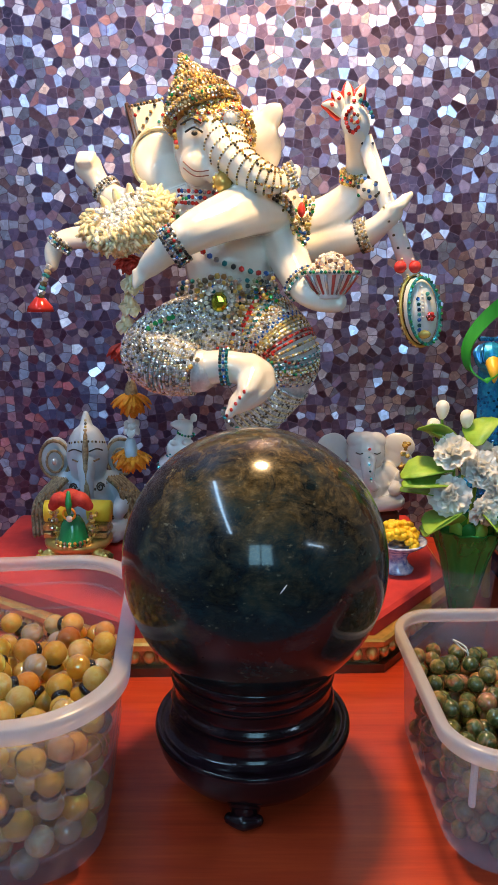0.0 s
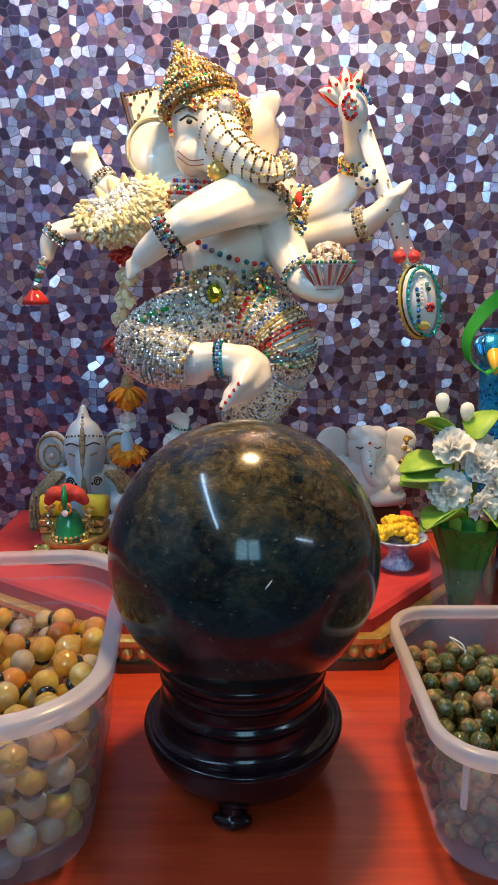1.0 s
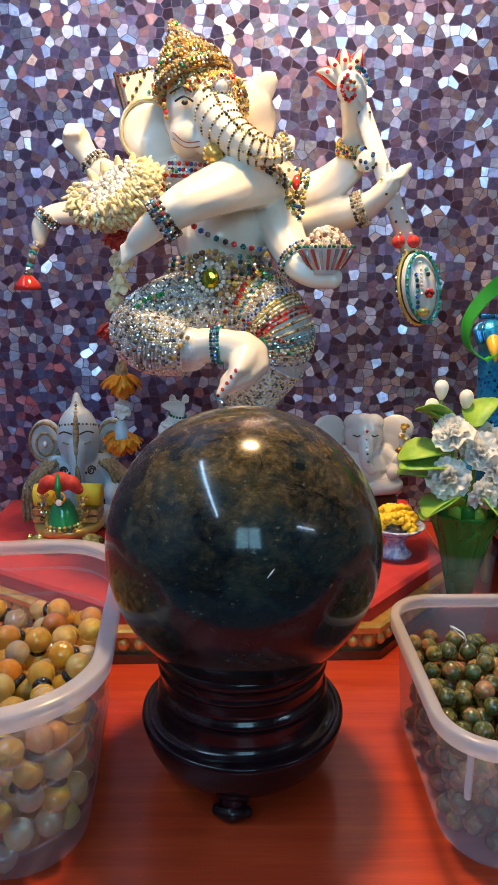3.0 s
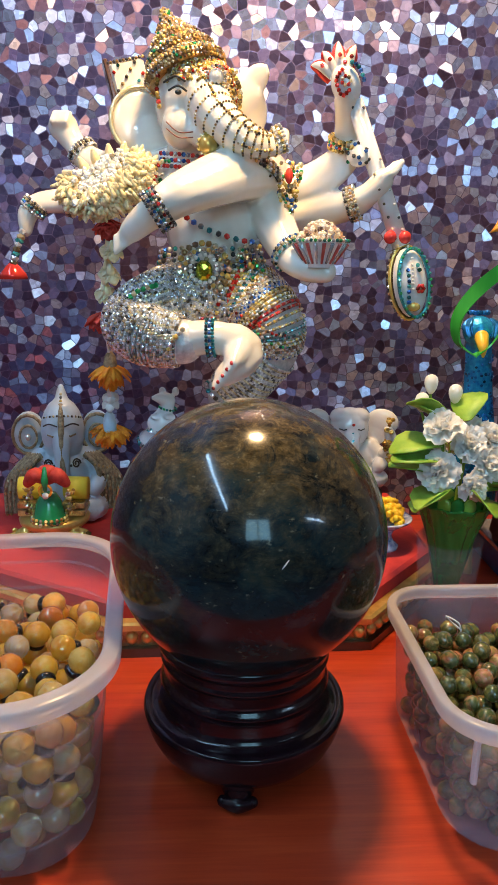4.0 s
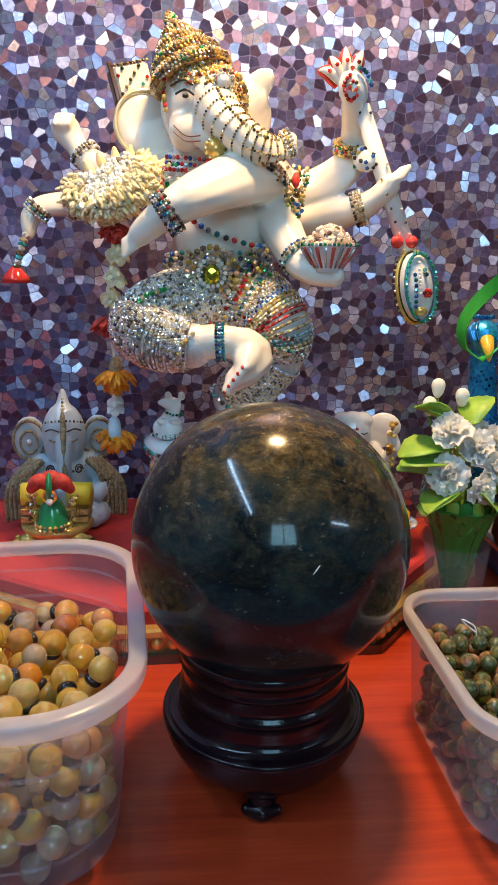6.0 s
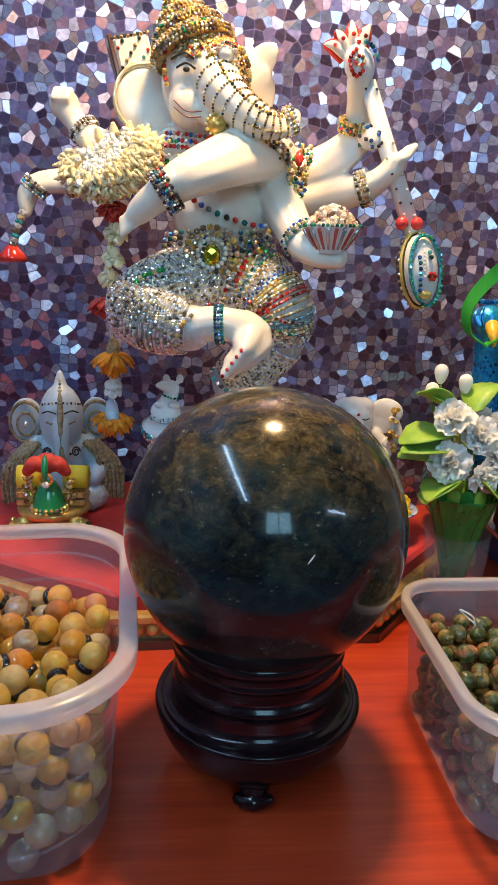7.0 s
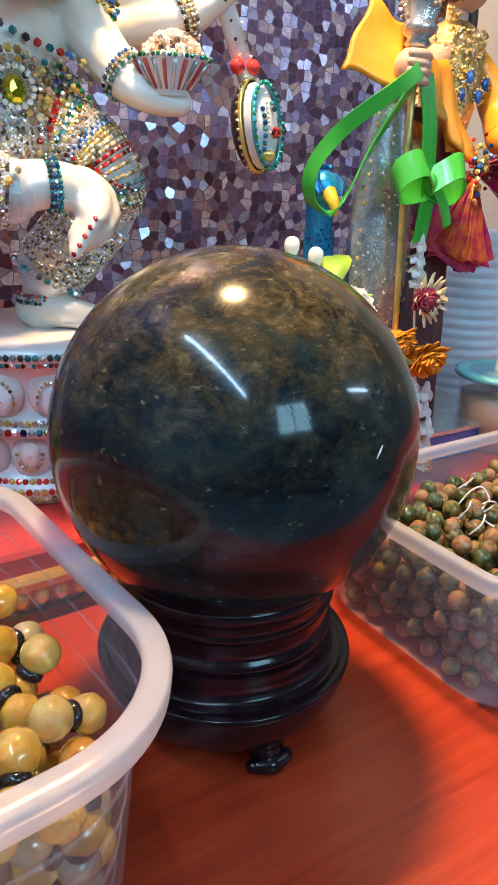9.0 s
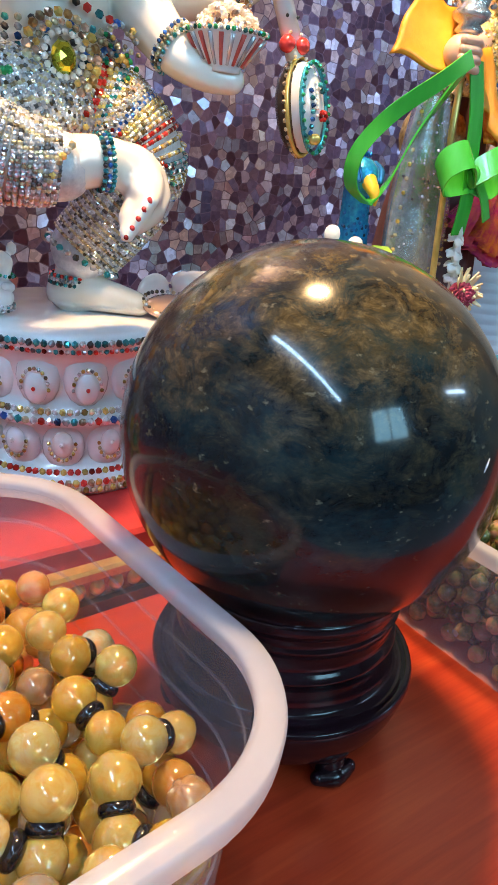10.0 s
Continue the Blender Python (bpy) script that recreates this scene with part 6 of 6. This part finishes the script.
for at, axis, r in flowers:
    f_ = Shape()
    carnation(f_, at, axis, r * 0.80, WHITE_PETAL, rng)
    fl = part("blossom", f_, pot)
    part("stem", one("tube", curve_through([(at[0] * 0.3, at[1] * 0.3, 0.095), (at[0] * 0.6, at[1] * 0.6 + 0.004, 0.12), Vector(at) - Vector(axis).normalized() * 0.002], [1] * 3, 4)[0], 0.0013, LEAF, 6), fl)
for at in ((-0.0205, 0.026, 0.2200), (-0.030, 0.018, 0.205), (0.001, 0.022, 0.2120)):
    f_ = Shape()
    f_.lathe(at, [(0.0015, -0.010), (0.0034, -0.0080), (0.0049, -0.005), (0.0060, -0.001), (0.0061, 0.002), (0.0052, 0.005), (0.0034, 0.0068), (0.0016, 0.0075), (0.0, 0.0077)], WHITE_PETAL, 20)
    f_.tube(curve_through([(at[0] * 0.3, at[1], 0.10), (at[0] * 0.7, at[1], 0.165), (at[0], at[1], at[2] - 0.009)], [1] * 3, 5)[0], 0.0012, LEAF, 6)
    part("closed_bud", f_, pot)
for at, yaw, up, ln, wd in (((-0.018, -0.004, 0.170), 185, 5, 0.038, 0.032), ((-0.012, 0.002, 0.185), 150, 40, 0.034, 0.026), ((-0.022, -0.002, 0.142), 180, 25, 0.034, 0.036), ((-0.010, -0.018, 0.126), 205, 6, 0.036, 0.036), ((0.006, 0.004, 0.190), 60, 50, 0.030, 0.030), ((0.026, -0.004, 0.130), -10, 22, 0.038, 0.020), ((0.010, 0.010, 0.150), 80, 10, 0.034, 0.03), ((0.020, 0.004, 0.170), 20, 30, 0.03, 0.026), ((-0.016, -0.010, 0.158), 190, 14, 0.040, 0.030), ((-0.012, -0.016, 0.134), 215, 0, 0.036, 0.030), ((0.010, -0.022, 0.128), 285, 4, 0.030, 0.032), ((0.028, -0.014, 0.136), 320, 8, 0.036, 0.030), ((-0.014, 0.000, 0.196), 170, 28, 0.030, 0.024)):
    f_ = Shape()
    petal(f_, at, Euler((0, 0, radians(yaw))).to_matrix() @ Euler((radians(rng.uniform(-30, 30)), radians(-up), 0)).to_matrix(), ln * 1.15, wd * 1.15, LEAF, -0.25, 0.0006, True)
    part("leaf", f_, pot)
for k in range(7):
    f_ = Shape()
    a = radians(-150 + 24 * k)
    f_.ball((0.026 * math.cos(a), 0.026 * math.sin(a), 0.120), (0.0065, 0.0030, 0.0075), LEAF if k % 2 else GREEN_GLASS, Euler((0, 0, a + 1.57)).to_matrix(), 12, 8)
    part("ruffle_leaf", f_, pot)

# ---- peacock ----
pk, b = Shape(), Shape()
b.ball((0.018, 0.045, 0.095), (0.032, 0.050, 0.036), PEACOCK_SKIN)
b.limb([(0.014, 0.018, 0.105), (0.014, 0.006, 0.150), (0.010, 0.004, 0.195), (0.006, 0.002, 0.235), (0.003, -0.002, 0.258)], [0.026, 0.018, 0.0145, 0.0125, 0.0125], PEACOCK_SKIN)
b.ball((0.000, -0.006, 0.264), (0.0145, 0.0150, 0.0145), PEACOCK_SKIN)
pk.fuse(b, PEACOCK_SKIN, 0.0020, 2)
pk.limb([(-0.001, -0.017, 0.260), (-0.002, -0.026, 0.252), (-0.002, -0.029, 0.243)], [0.0068, 0.0048, 0.0012], BEAK)
for k in range(9):
    a = radians(-80 + 20 * k)
    pk.limb([(0.011 * math.sin(a), -0.010, 0.274), (0.0155 * math.sin(a), -0.013, 0.268), (0.013 * math.sin(a), -0.018, 0.259)], [0.002, 0.0034, 0.001], PEACOCK)
    pk.gem((0.009 * math.sin(a), -0.002 - 0.006 * math.cos(a), 0.2805), 0.0026, PEACOCK)
for k in range(150):
    a, z = rng.uniform(math.pi, 2 * math.pi), rng.uniform(0.12, 0.245)
    r = 0.0125 + 0.012 * max(0, (0.2 - z) / 0.08) ** 1.0 * 0.7
    pk.gem((0.006 + (0.245 - z) * 0.07 + r * math.cos(a), 0.003 + r * math.sin(a), z), 0.0017, PEACOCK)
for k in range(30):
    a = 2 * math.pi * k / 30
    pk.gem((0.014 + 0.025 * math.cos(a), 0.010 + 0.022 * math.sin(a), 0.145), 0.0026, [SILVER, CREAM_STONE, PEARL][k % 3])
for sx in (0.006, 0.030):
    pk.limb([(sx, 0.045, 0.075), (sx, 0.042, 0.030), (sx, 0.036, 0.003)], [0.007, 0.005, 0.005], GOLD_PAINT)
pk.limb([(0.020, 0.085, 0.10), (0.03, 0.13, 0.06), (0.035, 0.17, 0.02)], [0.026, 0.030, 0.014], TEAL)
single("peacock_figure", pk, "blue glittering peacock figure with a yellow beak", "figurine", (0.2265, 0.660, 0.0))

# ---- standing doll on its plinth ----
plinth = thing("blue_plinth", "dark blue lacquered plinth with a silver edge", "plinth", (0.385, 0.690, 0))
part("body", one("block", (0, 0, 0.015), (0.20, 0.15, 0.030), BLUE_LACQUER), plinth)
part("edge", one("block", (0, 0, 0.0325), (0.206, 0.156, 0.005), SEQUIN), plinth, "thin silver edge")
PZ = 0.035


def standing_doll():
    s, b = Shape(), Shape()
    c = Vector((0.345, 0.690, PZ))
    s.lathe(c, [(0.062, 0.0), (0.064, 0.006), (0.056, 0.10), (0.046, 0.20), (0.034, 0.275), (0.028, 0.30)], DARK_CLOTH, 40, (0.06, 0, 1), True, lambda i, a: 1 + 0.05 * math.sin(9 * a + i))
    # silver panel, hanging from the waist at the front
    pan, n = [], 9
    for i in range(n + 1):
        t = i / n
        z = 0.335 - 0.265 * t
        w = 0.014 + 0.018 * math.sin(math.pi * min(1, t * 1.1)) + 0.006 * t
        x = 0.278 + 0.008 * math.sin(t * 3)
        for k in range(5):
            u = k / 4 - 0.5
            pan.append((x + 2 * w * u, 0.636 - 0.012 * math.cos(u * 3) + 0.003 * math.sin(5 * t + k), z))
    back = [(x, y + 0.006, z) for x, y, z in pan]
    fs = [(i * 5 + k, i * 5 + k + 1, i * 5 + k + 6, i * 5 + k + 5) for i in range(n) for k in range(4)]
    m_ = len(pan)
    edge = [(i * 5, i * 5 + 5, m_ + i * 5 + 5, m_ + i * 5) for i in range(n)] + [(i * 5 + 4, m_ + i * 5 + 4, m_ + i * 5 + 9, i * 5 + 9) for i in range(n)]
    s.add(pan + back, fs + [tuple(m_ + q for q in f[::-1]) for f in fs] + edge, SEQUIN)
    for k in range(260):
        i, u = rng.random(), rng.uniform(-0.5, 0.5)
        w = 0.014 + 0.018 * math.sin(math.pi * min(1, i * 1.1)) + 0.006 * i
        gold = u > 0.0 or i > 0.75
        s.gem((0.278 + 0.008 * math.sin(i * 3) + 2 * w * u, 0.6345 - 0.012 * math.cos(u * 3), 0.335 - 0.262 * i), rng.uniform(0.0007, 0.0014), GOLD if gold and k % 2 else (SILVER if k % 3 else CREAM_STONE))
    for sx in (-1, 1):
        s.string([(0.278 + sx * 0.014, 0.632, 0.335), (0.282 + sx * 0.030, 0.630, 0.22), (0.286 + sx * 0.026, 0.632, 0.075)], 0.0034, 0.0019, [GOLD, CREAM_STONE])
    # body, neck, head
    b.limb([(0.385, 0.700, 0.30), (0.400, 0.700, 0.35), (0.405, 0.700, 0.385)], [0.034, 0.036, 0.034], GILT)
    b.limb([(0.345, 0.690, 0.30), (0.385, 0.70, 0.31)], [0.034, 0.034], GILT)
    s.fuse(b, GILT, 0.003, 2)
    s.limb([(0.403, 0.700, 0.395), (0.405, 0.698, 0.425)], [0.014, 0.013], SKIN)
    s.ball((0.408, 0.690, 0.455), (0.026, 0.027, 0.034), SKIN)
    s.ball((0.406, 0.664, 0.4450), (0.0055, 0.003, 0.0028), RED)
    s.ball((0.410, 0.702, 0.470), (0.032, 0.030, 0.040), HAIR)
    s.limb([(0.385, 0.708, 0.455), (0.392, 0.712, 0.40), (0.40, 0.722, 0.36)], [0.012, 0.014, 0.012], HAIR)
    s.limb([(0.432, 0.705, 0.455), (0.432, 0.706, 0.42), (0.436, 0.704, 0.385)], [0.008, 0.009, 0.007], HAIR)
    s.limb([(0.388, 0.676, 0.486), (0.381, 0.674, 0.460), (0.383, 0.682, 0.432)], [0.010, 0.009, 0.007], HAIR)
    for sx in (-1, 1):
        s.ball((0.4075 + sx * 0.0105, 0.6650, 0.4600), (0.0032, 0.0014, 0.0018), BLACK, None, 8, 6)
        s.tube(curve_through([(0.4075 + sx * 0.0060, 0.6640, 0.4670), (0.4075 + sx * 0.0105, 0.6655, 0.4690), (0.4075 + sx * 0.0150, 0.6680, 0.4665)], [1] * 3, 4)[0], 0.0006, HAIR, 6)
    s.ball((0.4070, 0.6625, 0.4530), (0.0030, 0.0035, 0.0036), SKIN, None, 8, 6)
    # ear drop, collar and chest jewels
    for k in range(34):
        t = rng.random()
        s.gem((0.378 + rng.uniform(-0.006, 0.006), 0.672 + rng.uniform(-0.002, 0.002), 0.452 - 0.045 * t), rng.uniform(0.0015, 0.0026), GOLD)
    for k in range(460):
        a, t = rng.uniform(-1.3, 1.3), rng.random()
        s.gem((0.403 - 0.016 * t + 0.0352 * math.sin(a), 0.700 - 0.0352 * math.cos(a), 0.405 - 0.085 * t), rng.uniform(0.0011, 0.0021), [GOLD, CREAM_STONE, SILVER, GOLD, GOLD_PAINT, GOLD, CREAM_STONE][k % 7])
    for x, z in ((0.372, 0.372), (0.392, 0.350), (0.415, 0.350), (0.398, 0.365), (0.428, 0.362), (0.38, 0.338)):
        s.ball((x, 0.662 + abs(x - 0.403) * 0.35, z), (0.0048, 0.0030, 0.0066), BLUE, None, 10, 8)
        s.ring((x, 0.661 + abs(x - 0.403) * 0.35, z), (0, 1, 0), 0.0068, 14, 0.0013, [CREAM_STONE, GOLD])
    # arm with a wide orange sleeve, fist round the staff
    s.limb([(0.385, 0.690, 0.385), (0.335, 0.668, 0.362), (0.300, 0.640, 0.358), (0.279, 0.618, 0.357)], [0.014, 0.011, 0.009, 0.009], SKIN)
    s.ball((0.2755, 0.6140, 0.3565), (0.0150, 0.0135, 0.0140), SKIN)
    for k in range(4):
        s.limb([(0.265, 0.604, 0.364 - 0.006 * k), (0.275, 0.600, 0.3635 - 0.006 * k), (0.285, 0.606, 0.363 - 0.006 * k)], [0.0034, 0.0036, 0.0034], SKIN)
    for quad, folds in ((((0.252, 0.640, 0.404), (0.284, 0.632, 0.388), (0.220, 0.628, 0.350), (0.272, 0.618, 0.342)), 0.7), (((0.288, 0.628, 0.376), (0.352, 0.650, 0.372), (0.296, 0.618, 0.334), (0.392, 0.636, 0.286)), 3.0), (((0.352, 0.650, 0.372), (0.372, 0.662, 0.360), (0.350, 0.634, 0.298), (0.400, 0.652, 0.300)), 2.0)):
        a, b_, c_, d_ = (Vector(q) for q in quad)
        n, vs = 12, []
        for off in (0.0, 0.004):
            for i in range(n + 1):
                for k in range(n + 1):
                    u, w = k / n, i / n
                    p = a.lerp(b_, u).lerp(c_.lerp(d_, u), w)
                    vs.append((p.x + 0.002 * math.sin(9 * w), p.y + off + 0.0035 * math.sin(folds * math.pi * 2 * (u + 0.25 * w)) * (0.3 + w), p.z + 0.003 * math.sin(7 * u)))
        fs, q_ = [], (n + 1) * (n + 1)
        for i in range(n):
            for k in range(n):
                e = i * (n + 1) + k
                fs += [(e, e + n + 1, e + n + 2, e + 1), (q_ + e, q_ + e + 1, q_ + e + n + 2, q_ + e + n + 1)]
            fs += [(i, i + 1, q_ + i + 1, q_ + i), (n * (n + 1) + i, q_ + n * (n + 1) + i, q_ + n * (n + 1) + i + 1, n * (n + 1) + i + 1)]
            fs += [(i * (n + 1), q_ + i * (n + 1), q_ + (i + 1) * (n + 1), (i + 1) * (n + 1)), (i * (n + 1) + n, (i + 1) * (n + 1) + n, q_ + (i + 1) * (n + 1) + n, q_ + i * (n + 1) + n)]
        s.add(vs, fs, ORANGE_SATIN)
    s.limb([(0.430, 0.690, 0.385), (0.455, 0.675, 0.345), (0.440, 0.650, 0.315)], [0.013, 0.018, 0.016], ORANGE_SATIN)
    # silver club above the fist
    s.lathe((0.2790, 0.6140, 0.368), [(0.006, 0.0), (0.011, 0.004), (0.008, 0.008), (0.0135, 0.012), (0.0145, 0.016), (0.011, 0.019), (0.0145, 0.030), (0.0165, 0.050), (0.0150, 0.065), (0.008, 0.072), (0.0, 0.078)], SEQUIN, 24)
    for k in range(90):
        a, z = rng.random() * 6.28, rng.uniform(0.385, 0.435)
        s.gem((0.279 + 0.016 * math.cos(a), 0.614 + 0.016 * math.sin(a), z), 0.0018, SILVER if k % 3 else CREAM_STONE)
    # staff
    s.tube([(0.2755, 0.6100, 0.370), (0.2765, 0.6105, 0.30), (0.287, 0.6105, 0.160), (0.2935, 0.6105, 0.003)], 0.0028, GOLD_PAINT, 10)
    return single("standing_doll", s, "dressed standing doll with gilt bodice, orange sleeves and a staff", "doll")


standing_doll()


# ---- ribbon, bow and garland on the staff ----
def band(pts, width, m, across=(0, 0, 1), thick=0.0007):
    """A ribbon with thickness along a line; across gives the way of its width at each point."""
    fine, _ = curve_through(pts, [1] * len(pts), 14)
    acr = [Vector(a).normalized() for a in (across if isinstance(across[0], (tuple, list)) else [across] * len(pts))]
    vs, n = [], len(fine)
    for i, p in enumerate(fine):
        u = i / (n - 1) * (len(pts) - 1)
        k = min(int(u), len(pts) - 2)
        a = acr[k].lerp(acr[k + 1], u - k).normalized()
        d = (fine[min(i + 1, n - 1)] - fine[max(i - 1, 0)]).normalized()
        nrm = d.cross(a).normalized() * thick
        w = a * width / 2
        vs += [p - w + nrm, p + w + nrm, p + w - nrm, p - w - nrm]
    quads = lambda ks: [(i * 4 + k, i * 4 + (k + 1) % 4, i * 4 + 4 + (k + 1) % 4, i * 4 + 4 + k) for i in range(n - 1) for k in ks]
    s = Shape()
    for k in (0, 2):
        s.add([vs[i * 4 + q] for i in range(n) for q in (k, k + 1)], [(2 * i, 2 * i + 1, 2 * i + 3, 2 * i + 2) for i in range(n - 1)], m, True)
    s.add(vs, quads((1, 3)) + [(3, 2, 1, 0), tuple(n * 4 - 4 + k for k in range(4))], m, False)
    return s


rb = thing("green_ribbon", "green satin ribbon looped from the fist round the peacock's neck", "ribbon", (0, 0, 0))
part("loop", band([(0.270, 0.598, 0.352), (0.245, 0.600, 0.335), (0.215, 0.618, 0.308), (0.199, 0.632, 0.280), (0.201, 0.636, 0.256), (0.2165, 0.632, 0.2435)], 0.0120, RIBBON, [(-0.5, 0.1, 0.85), (-0.6, 0.0, 0.8), (-0.7, 0.3, 0.6), (-0.5, 0.8, 0.2), (-0.2, 0.95, 0.1), (-0.1, 1.0, 0.1)]), rb)
part("return", band([(0.2165, 0.632, 0.2435), (0.236, 0.634, 0.258), (0.252, 0.622, 0.300), (0.268, 0.600, 0.345)], 0.011, RIBBON, [(0.1, 1, 0.1), (0.5, 0.8, 0), (0.8, 0.4, 0.2), (0.9, 0.1, 0.3)]), rb)
bowt = thing("green_bow", "bright green satin bow tied to the staff", "bow", (0, 0, 0))
part("tail", band([(0.281, 0.603, 0.352), (0.289, 0.600, 0.315), (0.291, 0.598, 0.280), (0.292, 0.596, 0.255), (0.290, 0.597, 0.225)], 0.017, RIBBON, (1, 0.1, 0.05)), bowt)
part("tail", band([(0.298, 0.597, 0.272), (0.308, 0.592, 0.255), (0.314, 0.590, 0.238)], 0.013, RIBBON, (0.9, 0.3, 0.3)), bowt)
for sx in (-1, 1):
    part("loop", band([(0.292, 0.596, 0.272), (0.292 + sx * 0.020, 0.584, 0.286), (0.292 + sx * 0.036, 0.592, 0.278), (0.292 + sx * 0.030, 0.600, 0.264), (0.292, 0.598, 0.268)], 0.022, RIBBON, (0.15 * sx, 0.45, 0.9)), bowt)
part("knot", one("ball", (0.2925, 0.594, 0.270), (0.006, 0.005, 0.009), RIBBON, None, 12, 8), bowt)
sg = thing("staff_garland", "hanging garland of white jasmine, maroon flower and marigold", "garland", (0, 0, 0))
part("thread", one("tube", curve_through([(0.2925, 0.600, 0.262), (0.295, 0.601, 0.20), (0.300, 0.598, 0.14), (0.305, 0.592, 0.06)], [1] * 4, 6)[0], 0.0011, STRING, 6), sg)
for at in ((0.2935, 0.598, 0.232), (0.2945, 0.598, 0.220), (0.296, 0.598, 0.209), (0.297, 0.598, 0.199)):
    f_ = Shape()
    bell_flower(f_, at, 0.0085, 0.012, WHITE_PETAL)
    part("jasmine_floret", f_, sg)
f_ = Shape()
rosette(f_, (0.2985, 0.592, 0.1775), (0.35, -1, 0.1), 0.0255, 4, CREAM_PETAL, rng, 0.30, 0.1)
rosette(f_, (0.2915, 0.585, 0.1780), (-0.3, -1, 0.05), 0.0130, 6, MAROON_PETAL, rng, 0.5, 0.3, True)
f_.ball((0.2925, 0.588, 0.1780), (0.009, 0.006, 0.010), MAROON_PETAL)
part("maroon_flower", f_, sg, "maroon flower with a cream fringe")
for at, r in (((0.304, 0.592, 0.128), 0.021), ((0.281, 0.602, 0.142), 0.016)):
    f_ = Shape()
    skirt(f_, at, 0.006, r * 1.1, 0.011, MARIGOLD, 18, rng)
    rosette(f_, Vector(at) + Vector((0, -0.003, 0.0)), (0, -0.5, -0.3), r * 1.1, 6, MARIGOLD, rng, 0.44, 0.3, True)
    part("marigold", f_, sg)
for k in range(8):
    f_ = Shape()
    bell_flower(f_, (0.297 + 0.016 * (k % 2) + 0.0015 * k, 0.590 - 0.002 * (k % 3), 0.110 - 0.0088 * k), 0.0100, 0.013, WHITE_PETAL)
    part("jasmine_floret", f_, sg)
for k in range(5):
    f_ = Shape()
    rosette(f_, (0.283 + 0.012 * k, 0.596 - 0.004 * (k % 2), 0.012 + 0.004 * (k % 2)), (0.1 * k - 0.2, -0.5, 0.8), 0.012, 3, MARIGOLD if k % 2 == 0 else CREAM_PETAL, rng, 0.4)
    part("loose_flower", f_, sg)

# ---- foil film fan ----
fan = thing("foil_film_fan", "crinkled magenta and orange foil film fan", "foil decoration", (0.392, 0.640, 0.286))
for (a0, a1, ln, m, y) in ((-150, -70, 0.090, FILM, 0.0), (-128, -82, 0.082, GOLD_FILM, -0.006), (-35, 25, 0.070, FILM, 0.0)):
    s = Shape()
    n, vs = 26, []
    for side in (0.0, 0.0012):
        for r in (0.05, 0.4, 0.75, 1.0):
            for k in range(n + 1):
                a = radians(a0 + (a1 - a0) * k / n)
                z = (0.0075 if k % 2 else -0.0075) * r + rng.uniform(-0.002, 0.002)
                q = ln * r * (1 + rng.uniform(-0.05, 0.05) * (r > 0.9))
                vs.append((q * math.cos(a), y + z + side - 0.012 * r, q * math.sin(a)))
    w = n + 1
    half_n = 4 * w
    fs = []
    for r in range(3):
        for k in range(n):
            q = r * w + k
            fs.append((q, q + 1, q + w + 1, q + w))
            fs.append((half_n + q, half_n + q + w, half_n + q + w + 1, half_n + q + 1))
    for k in range(n):
        fs.append((3 * w + k, 3 * w + k + 1, half_n + 3 * w + k + 1, half_n + 3 * w + k))
    s.add(vs, fs, m, False)
    part("pleated_film", s, fan)
kn = Shape()
for k in range(40):
    kn.gem((rng.uniform(-0.010, 0.010), -0.010 + rng.uniform(-0.005, 0.005), rng.uniform(-0.03, 0.03)), rng.uniform(0.002, 0.004), [RED, GOLD, GOLD, BLUE][k % 4])
part("glitter_knot", kn, fan)["kind"] = "stuff"

# ---- ribbed canister and drink cup ----
can = thing("ribbed_canister", "pale blue ribbed plastic canister", "canister", (0.565, 0.770, 0))
prof = [(0.0, 0.0), (0.055, 0.0)]
for k in range(17):
    z = 0.006 + 0.0125 * k
    prof += [(0.0575, z), (0.0592, z + 0.003), (0.0592, z + 0.0075), (0.0575, z + 0.0105)]
part("ribbed_body", one("lathe", (0, 0, 0), prof + [(0.055, 0.220), (0.0, 0.221)], PALE_BLUE, 48), can)
drink = thing("drink_cup", "clear plastic cup of milk tea with an aqua lid and straw", "drink cup", (0.468, 0.625, 0))
part("cup", one("lathe", (0, 0, 0), [(0.0, 0.001), (0.032, 0.001), (0.034, 0.003), (0.0435, 0.082), (0.0450, 0.082), (0.0355, 0.0), (0.0, 0.0)], CLEAR, 40), drink)
part("tea", one("lathe", (0, 0, 0), [(0.0, 0.003), (0.0325, 0.003), (0.0390, 0.060), (0.0, 0.060)], COFFEE, 40), drink, "brown milk tea")
part("lid", one("lathe", (0, 0, 0), [(0.046, 0.079), (0.0485, 0.081), (0.0485, 0.085), (0.044, 0.087), (0.036, 0.0845), (0.0, 0.0845)], AQUA, 40), drink, "aqua plastic lid")
part("lid_window", one("lathe", (0, 0, 0), [(0.033, 0.0852), (0.033, 0.0862), (0.0, 0.0864)], CLEAR, 32), drink)
part("straw", one("tube", [(-0.004, 0.004, 0.020), (-0.006, 0.0, 0.090), (-0.008, -0.002, 0.168)], 0.0035, WHITE_GLAZE, 12), drink)
